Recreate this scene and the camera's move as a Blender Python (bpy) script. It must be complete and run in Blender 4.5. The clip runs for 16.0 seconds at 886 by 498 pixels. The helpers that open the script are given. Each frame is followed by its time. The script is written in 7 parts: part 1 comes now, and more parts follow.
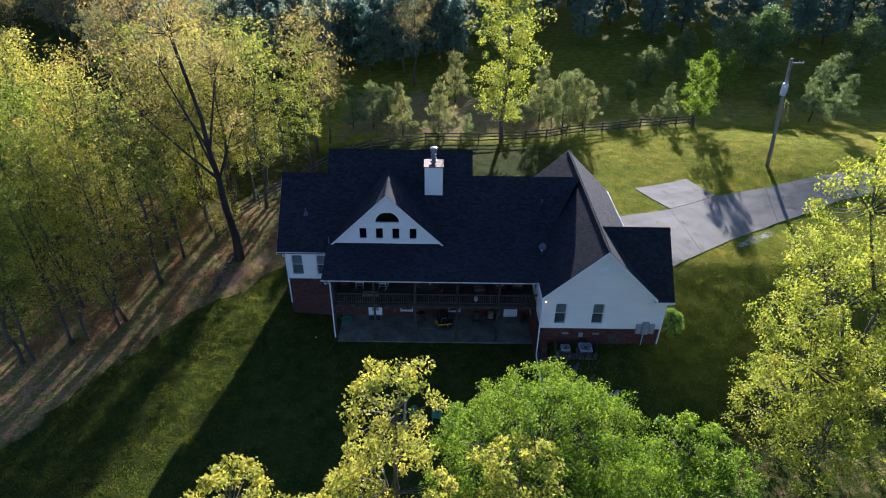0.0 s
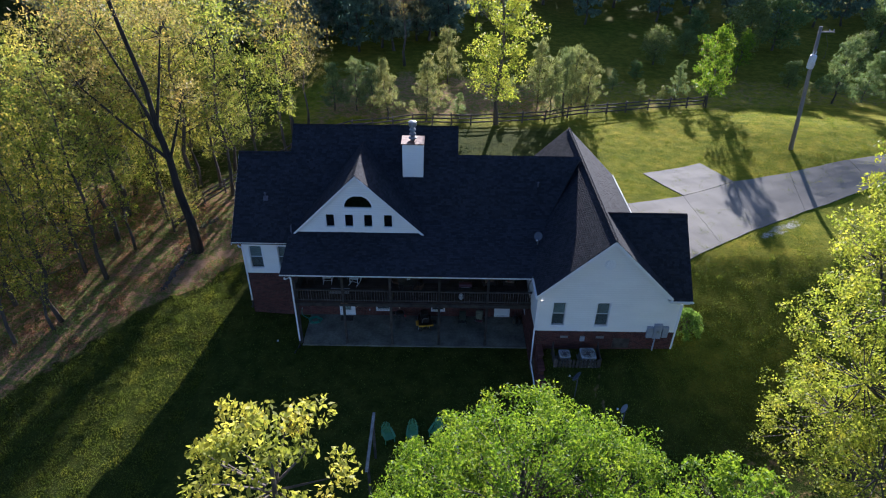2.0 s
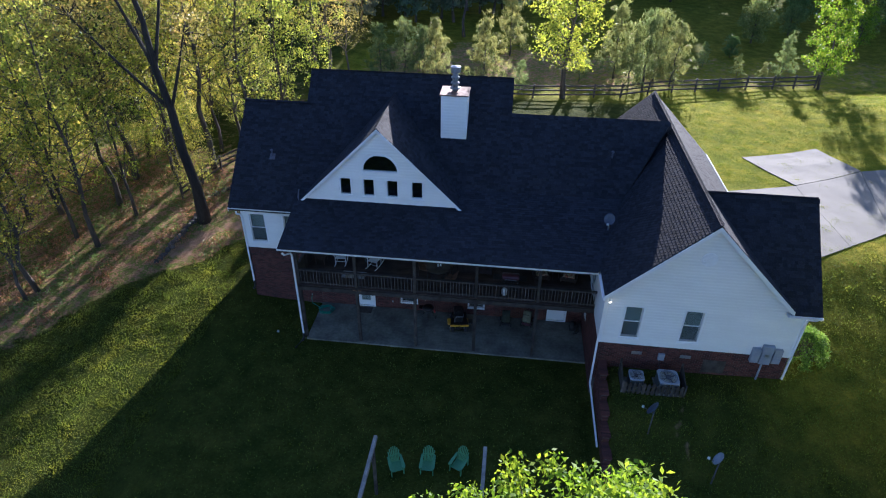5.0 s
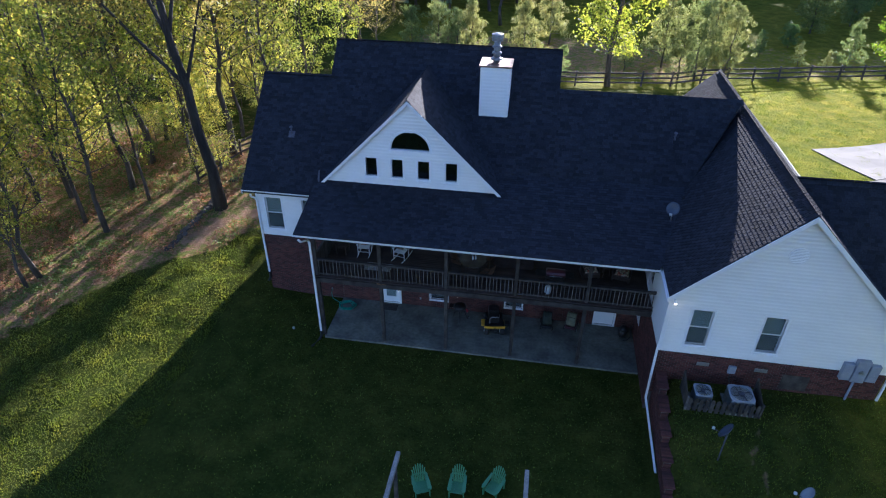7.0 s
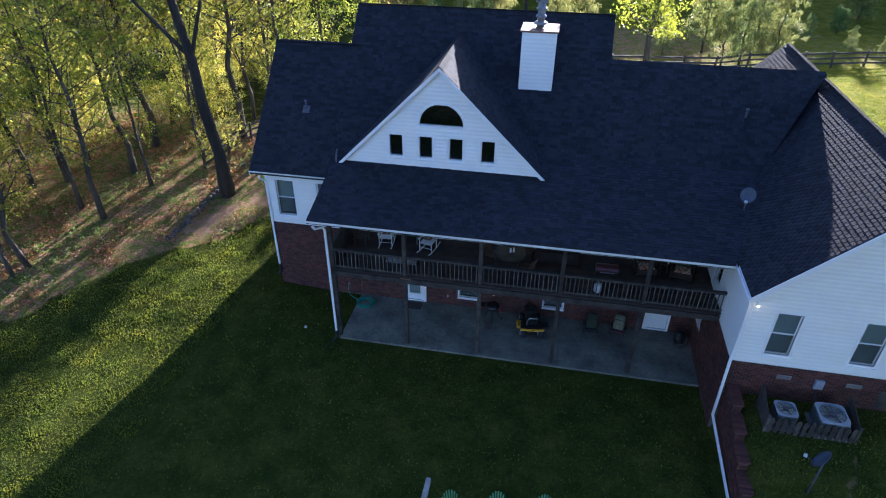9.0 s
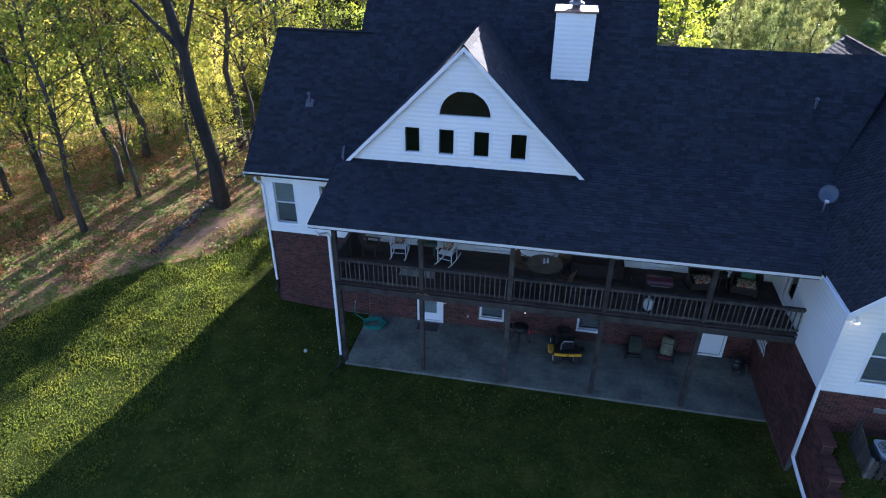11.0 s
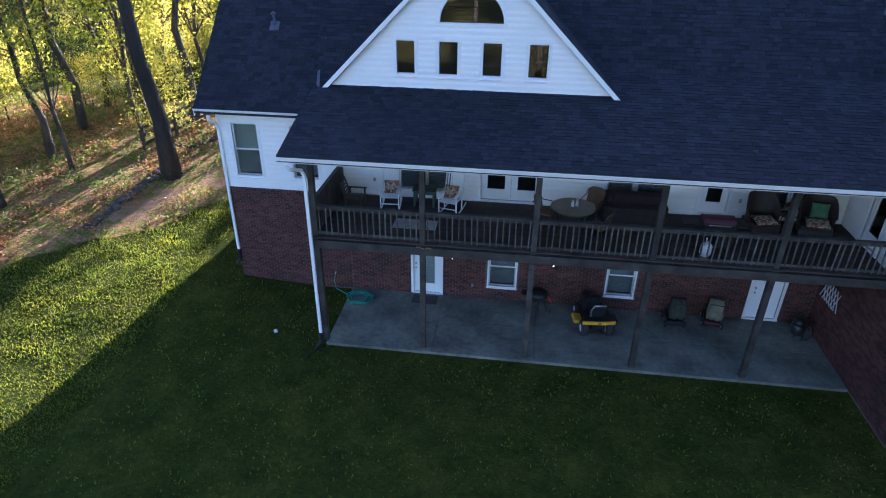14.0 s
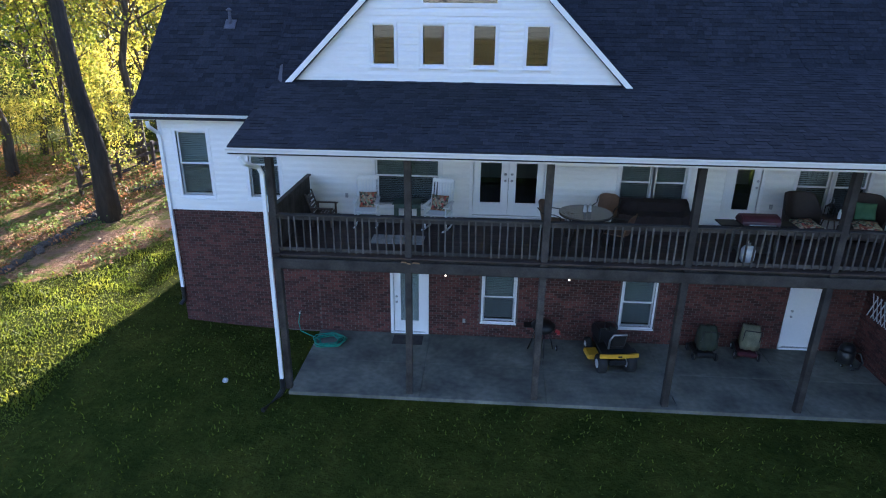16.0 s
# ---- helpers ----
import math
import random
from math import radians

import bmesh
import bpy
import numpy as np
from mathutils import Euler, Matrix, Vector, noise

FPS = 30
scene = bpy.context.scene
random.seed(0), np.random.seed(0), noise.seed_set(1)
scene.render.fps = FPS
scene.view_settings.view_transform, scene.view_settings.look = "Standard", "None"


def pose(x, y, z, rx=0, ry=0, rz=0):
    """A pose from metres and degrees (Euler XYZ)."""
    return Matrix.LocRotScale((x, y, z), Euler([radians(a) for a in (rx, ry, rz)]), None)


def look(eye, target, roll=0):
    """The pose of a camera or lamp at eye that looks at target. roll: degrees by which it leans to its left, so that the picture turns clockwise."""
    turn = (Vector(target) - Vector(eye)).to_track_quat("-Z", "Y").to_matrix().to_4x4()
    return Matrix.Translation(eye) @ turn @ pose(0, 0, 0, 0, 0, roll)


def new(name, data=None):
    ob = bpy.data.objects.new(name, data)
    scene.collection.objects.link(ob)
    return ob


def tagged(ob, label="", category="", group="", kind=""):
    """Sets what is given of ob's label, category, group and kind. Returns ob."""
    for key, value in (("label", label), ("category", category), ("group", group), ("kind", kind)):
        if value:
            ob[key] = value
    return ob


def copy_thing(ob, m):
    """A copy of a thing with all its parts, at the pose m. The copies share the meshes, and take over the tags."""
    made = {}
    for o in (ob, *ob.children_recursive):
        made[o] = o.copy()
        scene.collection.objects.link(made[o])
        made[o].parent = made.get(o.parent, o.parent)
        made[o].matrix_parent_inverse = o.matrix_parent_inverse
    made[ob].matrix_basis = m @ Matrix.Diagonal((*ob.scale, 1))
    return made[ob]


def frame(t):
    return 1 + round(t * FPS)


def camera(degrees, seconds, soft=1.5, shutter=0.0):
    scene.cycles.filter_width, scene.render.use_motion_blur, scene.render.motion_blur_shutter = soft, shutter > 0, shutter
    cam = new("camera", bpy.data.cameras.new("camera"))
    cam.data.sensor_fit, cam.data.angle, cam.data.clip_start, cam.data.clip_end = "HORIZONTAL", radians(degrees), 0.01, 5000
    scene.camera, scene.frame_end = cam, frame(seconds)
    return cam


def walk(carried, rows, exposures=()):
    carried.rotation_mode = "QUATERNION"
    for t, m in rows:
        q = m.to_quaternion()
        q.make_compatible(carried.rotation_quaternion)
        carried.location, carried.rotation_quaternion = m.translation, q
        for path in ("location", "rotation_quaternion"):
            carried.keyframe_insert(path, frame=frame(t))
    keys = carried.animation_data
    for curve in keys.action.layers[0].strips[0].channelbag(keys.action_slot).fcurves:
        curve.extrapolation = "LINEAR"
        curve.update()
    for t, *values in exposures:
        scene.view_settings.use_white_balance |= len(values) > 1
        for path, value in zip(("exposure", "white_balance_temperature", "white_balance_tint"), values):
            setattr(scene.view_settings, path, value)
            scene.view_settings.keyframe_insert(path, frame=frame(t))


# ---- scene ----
cam = camera(71.8, 16.0, 1.1)
# seconds, eye, turn about x, y, z
ROWS = [
    (0.0, 4.725, -35.325, 31.522, 56.761, -0.827, 0.158),
    (0.5, 5.081, -34.133, 30.589, 56.798, -0.693, 0.192),
    (1.0, 5.443, -32.923, 29.654, 56.772, -0.676, 0.154),
    (1.5, 5.808, -31.687, 28.723, 56.621, -0.734, 0.233),
    (2.0, 6.167, -30.435, 27.811, 56.466, -0.780, 0.356),
    (2.5, 6.514, -29.209, 26.944, 56.572, -0.681, 1.999),
    (3.0, 6.842, -28.032, 26.117, 56.738, -0.641, 3.617),
    (3.5, 7.140, -26.907, 25.301, 56.762, -0.646, 4.742),
    (6.0, 6.945, -22.714, 20.850, 56.282, -0.407, 8.079),
    (6.5, 6.690, -22.138, 20.398, 56.493, -0.338, 8.920),
    (7.0, 6.407, -21.553, 19.947, 56.754, -0.256, 9.554),
    (7.5, 6.102, -20.929, 19.444, 56.807, -0.354, 10.217),
    (8.0, 5.761, -20.299, 18.897, 56.823, -0.209, 10.427),
    (8.5, 5.463, -19.691, 18.340, 56.800, -0.356, 10.797),
    (9.0, 5.135, -19.076, 17.761, 56.727, -0.265, 10.895),
    (11.5, 3.727, -16.357, 14.690, 60.170, -0.386, 11.174),
    (12.0, 3.468, -15.912, 14.069, 60.270, -0.456, 11.217),
    (12.5, 3.205, -15.518, 13.474, 60.618, -0.500, 11.280),
    (13.0, 2.933, -15.178, 12.854, 61.245, -0.530, 11.336),
    (13.5, 2.661, -14.829, 12.175, 61.207, -0.530, 10.339),
    (14.0, 2.419, -14.453, 11.458, 61.141, -0.520, 7.605),
    (14.5, 2.197, -14.033, 10.739, 61.178, -0.588, 5.645),
    (15.0, 1.988, -13.563, 10.032, 62.028, -0.605, 4.622),
    (15.5, 1.780, -13.060, 9.336, 64.724, -0.589, 4.152),
    (16.0, 1.569, -12.557, 8.655, 68.897, -0.629, 3.896),
]
walk(cam, [(t, pose(x, y, z, rx, ry, rz)) for t, x, y, z, rx, ry, rz in ROWS],
     [(0.0, 1.62, 4780, 23), (2.0, 1.62, 4780, 23), (3.5, 1.80, 4750, 24), (6.0, 2.23, 4720, 24), (7.5, 2.39, 4740, 25), (9.0, 2.51, 4740, 25), (11.5, 2.81, 4800, 26), (13.0, 2.93, 4850, 26), (16.0, 3.13, 5050, 26)])

# ---- light ----
SUN_AZ, SUN_EL = radians(10.5), radians(15.2)
world = bpy.data.worlds.new("world")
scene.world = world
world.use_nodes = True
wn = world.node_tree.nodes
sky = wn.new("ShaderNodeTexSky")
sky.sky_type, sky.sun_disc = "NISHITA", False
sky.sun_elevation, sky.sun_rotation = SUN_EL, SUN_AZ
wn["Background"].inputs[1].default_value = 0.052
world.node_tree.links.new(sky.outputs[0], wn["Background"].inputs[0])
lamp = bpy.data.lights.new("sun", "SUN")
lamp.energy, lamp.angle, lamp.color = 5.0, radians(0.6), (1.0, 0.83, 0.57)
sun_way = Vector((math.sin(SUN_AZ) * math.cos(SUN_EL), math.cos(SUN_AZ) * math.cos(SUN_EL), math.sin(SUN_EL)))
new("sun", lamp).matrix_world = look(sun_way * 200, (0, 0, 0))

# ---- materials ----
def material(name):
    m = bpy.data.materials.new(name)
    m.use_nodes = True
    return m, m.node_tree, m.node_tree.nodes["Principled BSDF"]


def ramp(tree, fac, stops):
    r = tree.nodes.new("ShaderNodeValToRGB")
    while len(r.color_ramp.elements) < len(stops):
        r.color_ramp.elements.new(0.5)
    for e, (p, c) in zip(r.color_ramp.elements, stops):
        e.position, e.color = p, (*c, 1)
    tree.links.new(fac, r.inputs[0])
    return r.outputs[0]


def noise_tex(tree, scale, detail=4.0, rough=0.55, stretch=(1, 1, 1), coord="Object"):
    c = tree.nodes.new("ShaderNodeTexCoord")
    mp = tree.nodes.new("ShaderNodeMapping")
    mp.inputs["Scale"].default_value = stretch
    n = tree.nodes.new("ShaderNodeTexNoise")
    n.inputs["Scale"].default_value, n.inputs["Detail"].default_value, n.inputs["Roughness"].default_value = scale, detail, rough
    tree.links.new(c.outputs[coord], mp.inputs[0])
    tree.links.new(mp.outputs[0], n.inputs["Vector"])
    return n.outputs["Fac"]


def mix(tree, fac, a, b, mode="MIX"):
    n = tree.nodes.new("ShaderNodeMix")
    n.data_type, n.blend_type = "RGBA", mode
    for sock, v in ((n.inputs[0], fac), (n.inputs[6], a), (n.inputs[7], b)):
        if isinstance(v, (int, float)):
            sock.default_value = v
        elif isinstance(v, tuple):
            sock.default_value = (*v, 1)
        else:
            tree.links.new(v, sock)
    return n.outputs[2]


def bump(tree, bsdf, height, strength, distance=0.02):
    b = tree.nodes.new("ShaderNodeBump")
    b.inputs["Strength"].default_value, b.inputs["Distance"].default_value = strength, distance
    tree.links.new(height, b.inputs["Height"])
    tree.links.new(b.outputs[0], bsdf.inputs["Normal"])


def surface(name, dark, light, scale=3.0, fine=40.0, rough=0.7, relief=0.3, metal=0.0, stretch=(1, 1, 1), vary=0.0, depth=0.01, grain_mix=1.0):
    """A two-scale mottled surface between two colours; vary: how much pieces differ from one another."""
    m, tree, b = material(name)
    big, small = noise_tex(tree, scale, stretch=stretch), noise_tex(tree, fine, 3.0, stretch=stretch)
    col = ramp(tree, big, [(0.3, dark), (0.7, light)])
    grain = ramp(tree, small, [(0.3, (0.72, 0.72, 0.72)), (0.7, (1.12, 1.12, 1.12))])
    col = mix(tree, grain_mix, col, grain, "MULTIPLY")
    if vary:
        info = tree.nodes.new("ShaderNodeObjectInfo")
        shade = ramp(tree, info.outputs["Random"], [(0.0, (1 - vary,) * 3), (1.0, (1 + vary,) * 3)])
        col = mix(tree, 1.0, col, shade, "MULTIPLY")
    tree.links.new(col, b.inputs["Base Color"])
    b.inputs["Roughness"].default_value, b.inputs["Metallic"].default_value = rough, metal
    if relief:
        bump(tree, b, small, relief, depth)
    return m


def leaf_material(name, dark, light, through_light, alike=False):
    m, tree, b = material(name)
    geo = tree.nodes.new("ShaderNodeNewGeometry")
    info = tree.nodes.new("ShaderNodeObjectInfo")
    col = ramp(tree, geo.outputs["Random Per Island"], [(0.0, dark), (1.0, light)])
    tint = ramp(tree, info.outputs["Random"], [(0.0, (0.66, 0.78, 0.66)), (0.35, (0.90, 0.96, 0.88)), (0.7, (1.06, 1.0, 0.88)), (1.0, (1.14, 0.98, 0.84))])
    if not alike:
        col = mix(tree, 1.0, col, tint, "MULTIPLY")
    spray = ramp(tree, noise_tex(tree, 0.75, 3.0, 0.6), [(0.30, (0.56, 0.66, 0.58)), (0.47, (0.98, 1.02, 0.96)), (0.60, (1.26, 1.18, 1.05)), (0.74, (1.6, 1.36, 1.15))])
    col = mix(tree, 1.0, col, spray, "MULTIPLY")
    tree.links.new(col, b.inputs["Base Color"])
    b.inputs["Roughness"].default_value = 0.6
    b.inputs["Specular IOR Level"].default_value = 0.12
    t = tree.nodes.new("ShaderNodeBsdfTranslucent")
    glow = tuple(min(c * 1.2, 4.0) for c in through_light)
    tree.links.new(mix(tree, 1.0, col, glow, "MULTIPLY"), t.inputs[0])
    s = tree.nodes.new("ShaderNodeAddShader")
    tree.links.new(b.outputs[0], s.inputs[0])
    tree.links.new(t.outputs[0], s.inputs[1])
    tree.links.new(s.outputs[0], tree.nodes["Material Output"].inputs[0])
    return m


SIDING = surface("white_siding", (0.775, 0.77, 0.745), (0.83, 0.825, 0.80), 0.6, 9, 0.45, 0.0, stretch=(1, 1, 3), grain_mix=0.12)
TRIM = surface("white_trim", (0.78, 0.785, 0.79), (0.84, 0.84, 0.84), 1.0, 14, 0.4, 0.0, grain_mix=0.12)
MORTAR = surface("mortar", (0.085, 0.068, 0.061), (0.15, 0.122, 0.108), 3.0, 50, 0.9, 0.3)
DECKWOOD = surface("weathered_wood", (0.020, 0.0165, 0.014), (0.078, 0.068, 0.058), 2.6, 26, 0.85, 0.5, vary=0.3)
DECKFLOOR = surface("brown_deck_boards", (0.022, 0.014, 0.011), (0.066, 0.044, 0.034), 1.6, 30, 0.8, 0.4, vary=0.3)
CONCRETE = surface("concrete", (0.07, 0.07, 0.057), (0.22, 0.216, 0.172), 0.85, 7, 0.85, 0.15, grain_mix=0.85)
DRIVE = surface("driveway_concrete", (0.132, 0.121, 0.100), (0.19, 0.175, 0.146), 0.25, 18, 0.85, 0.12, grain_mix=0.45)
BARK = surface("bark", (0.045, 0.038, 0.03), (0.15, 0.125, 0.10), 2.2, 14, 0.95, 1.0, stretch=(1, 1, 0.25), depth=0.05)
FENCEWOOD = surface("fence_wood", (0.05, 0.04, 0.033), (0.09, 0.07, 0.06), 3, 30, 0.85, 0.3)
LEAF_SPRING = leaf_material("leaf_spring", (0.078, 0.092, 0.016), (0.195, 0.182, 0.042), (1.65, 1.55, 0.95))
LEAF_GREEN = leaf_material("leaf_green", (0.028, 0.060, 0.0035), (0.112, 0.160, 0.010), (1.25, 1.15, 0.38), True)
LEAF_PINE = leaf_material("leaf_pine", (0.062, 0.078, 0.036), (0.135, 0.15, 0.07), (1.0, 1.0, 0.7))
LEAF_PASTURE = leaf_material("leaf_pasture", (0.05, 0.075, 0.03), (0.10, 0.13, 0.052), (0.9, 0.9, 0.6))
LEAF_OLIVE = leaf_material("leaf_olive", (0.085, 0.085, 0.025), (0.17, 0.155, 0.05), (1.1, 1.05, 0.8))
# far leaves paler and bluer than real foliage: distance haze put into the colour
LEAF_FAR_HAZED = leaf_material("leaf_far_hazed", (0.062, 0.092, 0.080), (0.118, 0.152, 0.128), (1.1, 1.1, 1.1))


# ---- building blocks ----
def finish(name, bm, mat, parent=None, label="", smooth=False):
    me = bpy.data.meshes.new(name)
    bm.normal_update()
    bm.to_mesh(me)
    bm.free()
    me.materials.append(mat)
    if smooth:
        me.shade_smooth()
    ob = new(name, me)
    if parent:
        ob.parent = parent
    if label:
        ob["label"] = label
    return ob


part = finish


def thing(name, label, category, at=(0, 0, 0), turn=0.0, group="", kind=""):
    ob = new(name)
    ob.matrix_world = pose(*at, 0, 0, turn)
    ob.empty_display_size = 0.3
    return tagged(ob, label, category, group, kind)


def add_box(bm, lo, hi, bevel=0.0, m=None):
    vs = [bm.verts.new((x, y, z)) for z in (lo[2], hi[2]) for y in (lo[1], hi[1]) for x in (lo[0], hi[0])]
    fs = [bm.faces.new([vs[i] for i in q]) for q in ((0, 2, 3, 1), (4, 5, 7, 6), (0, 1, 5, 4), (2, 6, 7, 3), (0, 4, 6, 2), (1, 3, 7, 5))]
    if bevel:
        es = list({e for f in fs for e in f.edges})
        r = bmesh.ops.bevel(bm, geom=es, offset=bevel, segments=1, affect="EDGES")
        vs = list({v for f in r["faces"] for v in f.verts} | {v for v in vs if v.is_valid})
    if m is not None:
        bmesh.ops.transform(bm, matrix=m, verts=vs)
    return vs


def box(lo, hi, bevel=0.0, m=None):
    bm = bmesh.new()
    add_box(bm, lo, hi, bevel, m)
    return bm


def add_prism(bm, ring, shift):
    """A solid from a flat ring of points, pushed along shift."""
    a = [bm.verts.new(p) for p in ring]
    b = [bm.verts.new(Vector(p) + Vector(shift)) for p in ring]
    n = len(a)
    bm.faces.new(a)
    bm.faces.new(b[::-1])
    for i in range(n):
        bm.faces.new((a[i], b[i], b[(i + 1) % n], a[(i + 1) % n]))
    return a + b


def prism(ring, shift):
    bm = bmesh.new()
    add_prism(bm, ring, shift)
    bmesh.ops.recalc_face_normals(bm, faces=bm.faces)
    return bm


def add_tube(bm, points, radii, sides=8, cap=True):
    """A tapering tube along points."""
    rings = []
    for i, p in enumerate(points):
        p = Vector(p)
        d = (Vector(points[min(i + 1, len(points) - 1)]) - Vector(points[max(i - 1, 0)])).normalized()
        u = d.cross(Vector((0.31, 0.95, 0.05))).normalized()
        v = d.cross(u)
        r = radii[i] if isinstance(radii, (list, tuple)) else radii
        rings.append([bm.verts.new(p + r * (math.cos(a) * u + math.sin(a) * v)) for a in (2 * math.pi * k / sides for k in range(sides))])
    for a, b in zip(rings, rings[1:]):
        for k in range(sides):
            bm.faces.new((a[k], b[k], b[(k + 1) % sides], a[(k + 1) % sides]))
    if cap:
        bm.faces.new(rings[0])
        bm.faces.new(rings[-1][::-1])


def tube(points, radii, sides=8):
    bm = bmesh.new()
    add_tube(bm, points, radii, sides)
    return bm


def island_surface(name, dark, light, scale, fine, rough, relief, vary, depth=0.01):
    """As surface(), with each loose piece of the mesh a little different."""
    m = surface(name, dark, light, scale, fine, rough, relief, depth=depth)
    tree = m.node_tree
    b = tree.nodes["Principled BSDF"]
    col = b.inputs["Base Color"].links[0].from_socket
    geo = tree.nodes.new("ShaderNodeNewGeometry")
    shade = ramp(tree, geo.outputs["Random Per Island"], [(0.0, (1 - vary,) * 3), (0.5, (1.0, 1.0, 1.0)), (1.0, (1 + vary,) * 3)])
    tree.links.new(mix(tree, 1.0, col, shade, "MULTIPLY"), b.inputs["Base Color"])
    return m


SHINGLE_JOINED = island_surface("shingle_joined", (0.0195, 0.021, 0.028), (0.026, 0.028, 0.0365), 1.1, 16, 0.9, 0.6, 0.32)
SHINGLE = surface("shingle_tab", (0.0195, 0.021, 0.028), (0.026, 0.028, 0.0365), 1.1, 16, 0.9, 0.6, vary=0.32)
for grit in (SHINGLE, SHINGLE_JOINED):
    grit.node_tree.nodes["Principled BSDF"].inputs["Specular IOR Level"].default_value = 0.2
BRICK_JOINED = island_surface("brick_joined", (0.050, 0.017, 0.014), (0.105, 0.036, 0.028), 1.2, 30, 0.85, 0.4, 0.5)
BRICK = surface("brick_single", (0.050, 0.017, 0.014), (0.105, 0.036, 0.028), 1.2, 30, 0.85, 0.4, vary=0.5)
ROOFDECK = surface("roof_felt", (0.018, 0.018, 0.02), (0.03, 0.03, 0.033), 2, 30, 0.9, 0.2)
BLIND = surface("blind_slats", (0.55, 0.57, 0.56), (0.64, 0.65, 0.63), 2, 20, 0.5, 0.0)
METAL = surface("dull_metal", (0.42, 0.43, 0.44), (0.55, 0.55, 0.55), 3, 40, 0.35, 0.1, 0.8)
GALV = surface("galvanised", (0.32, 0.34, 0.36), (0.48, 0.50, 0.52), 4, 30, 0.4, 0.1, 0.85)
FLUEMETAL = surface("weathered_zinc", (0.17, 0.18, 0.20), (0.30, 0.31, 0.33), 6, 30, 0.5, 0.1, 0.5)
RUSTY = surface("rusty_sheet", (0.14, 0.055, 0.03), (0.34, 0.22, 0.15), 2.2, 25, 0.7, 0.2, 0.1)
BLACKPLASTIC = surface("black_plastic", (0.012, 0.012, 0.013), (0.025, 0.025, 0.026), 5, 60, 0.4, 0.1)


def clear_glass():
    m, tree, b = material("glass")
    tr = tree.nodes.new("ShaderNodeBsdfTransparent")
    tr.inputs[0].default_value = (0.80, 0.84, 0.84, 1)
    gl = tree.nodes.new("ShaderNodeBsdfGlossy")
    gl.inputs["Roughness"].default_value = 0.02
    lw = tree.nodes.new("ShaderNodeLayerWeight")
    lw.inputs["Blend"].default_value = 0.5
    pw = tree.nodes.new("ShaderNodeMath")
    pw.operation = "POWER"
    pw.inputs[1].default_value = 4.0
    tree.links.new(lw.outputs["Facing"], pw.inputs[0])
    fr = tree.nodes.new("ShaderNodeMath")
    fr.operation = "MULTIPLY_ADD"
    fr.inputs[1].default_value, fr.inputs[2].default_value = 0.85, 0.09
    tree.links.new(pw.outputs[0], fr.inputs[0])
    mx = tree.nodes.new("ShaderNodeMixShader")
    tree.links.new(fr.outputs[0], mx.inputs[0])
    tree.links.new(tr.outputs[0], mx.inputs[1])
    tree.links.new(gl.outputs[0], mx.inputs[2])
    tree.links.new(mx.outputs[0], tree.nodes["Material Output"].inputs[0])
    return m


GLASS = clear_glass()


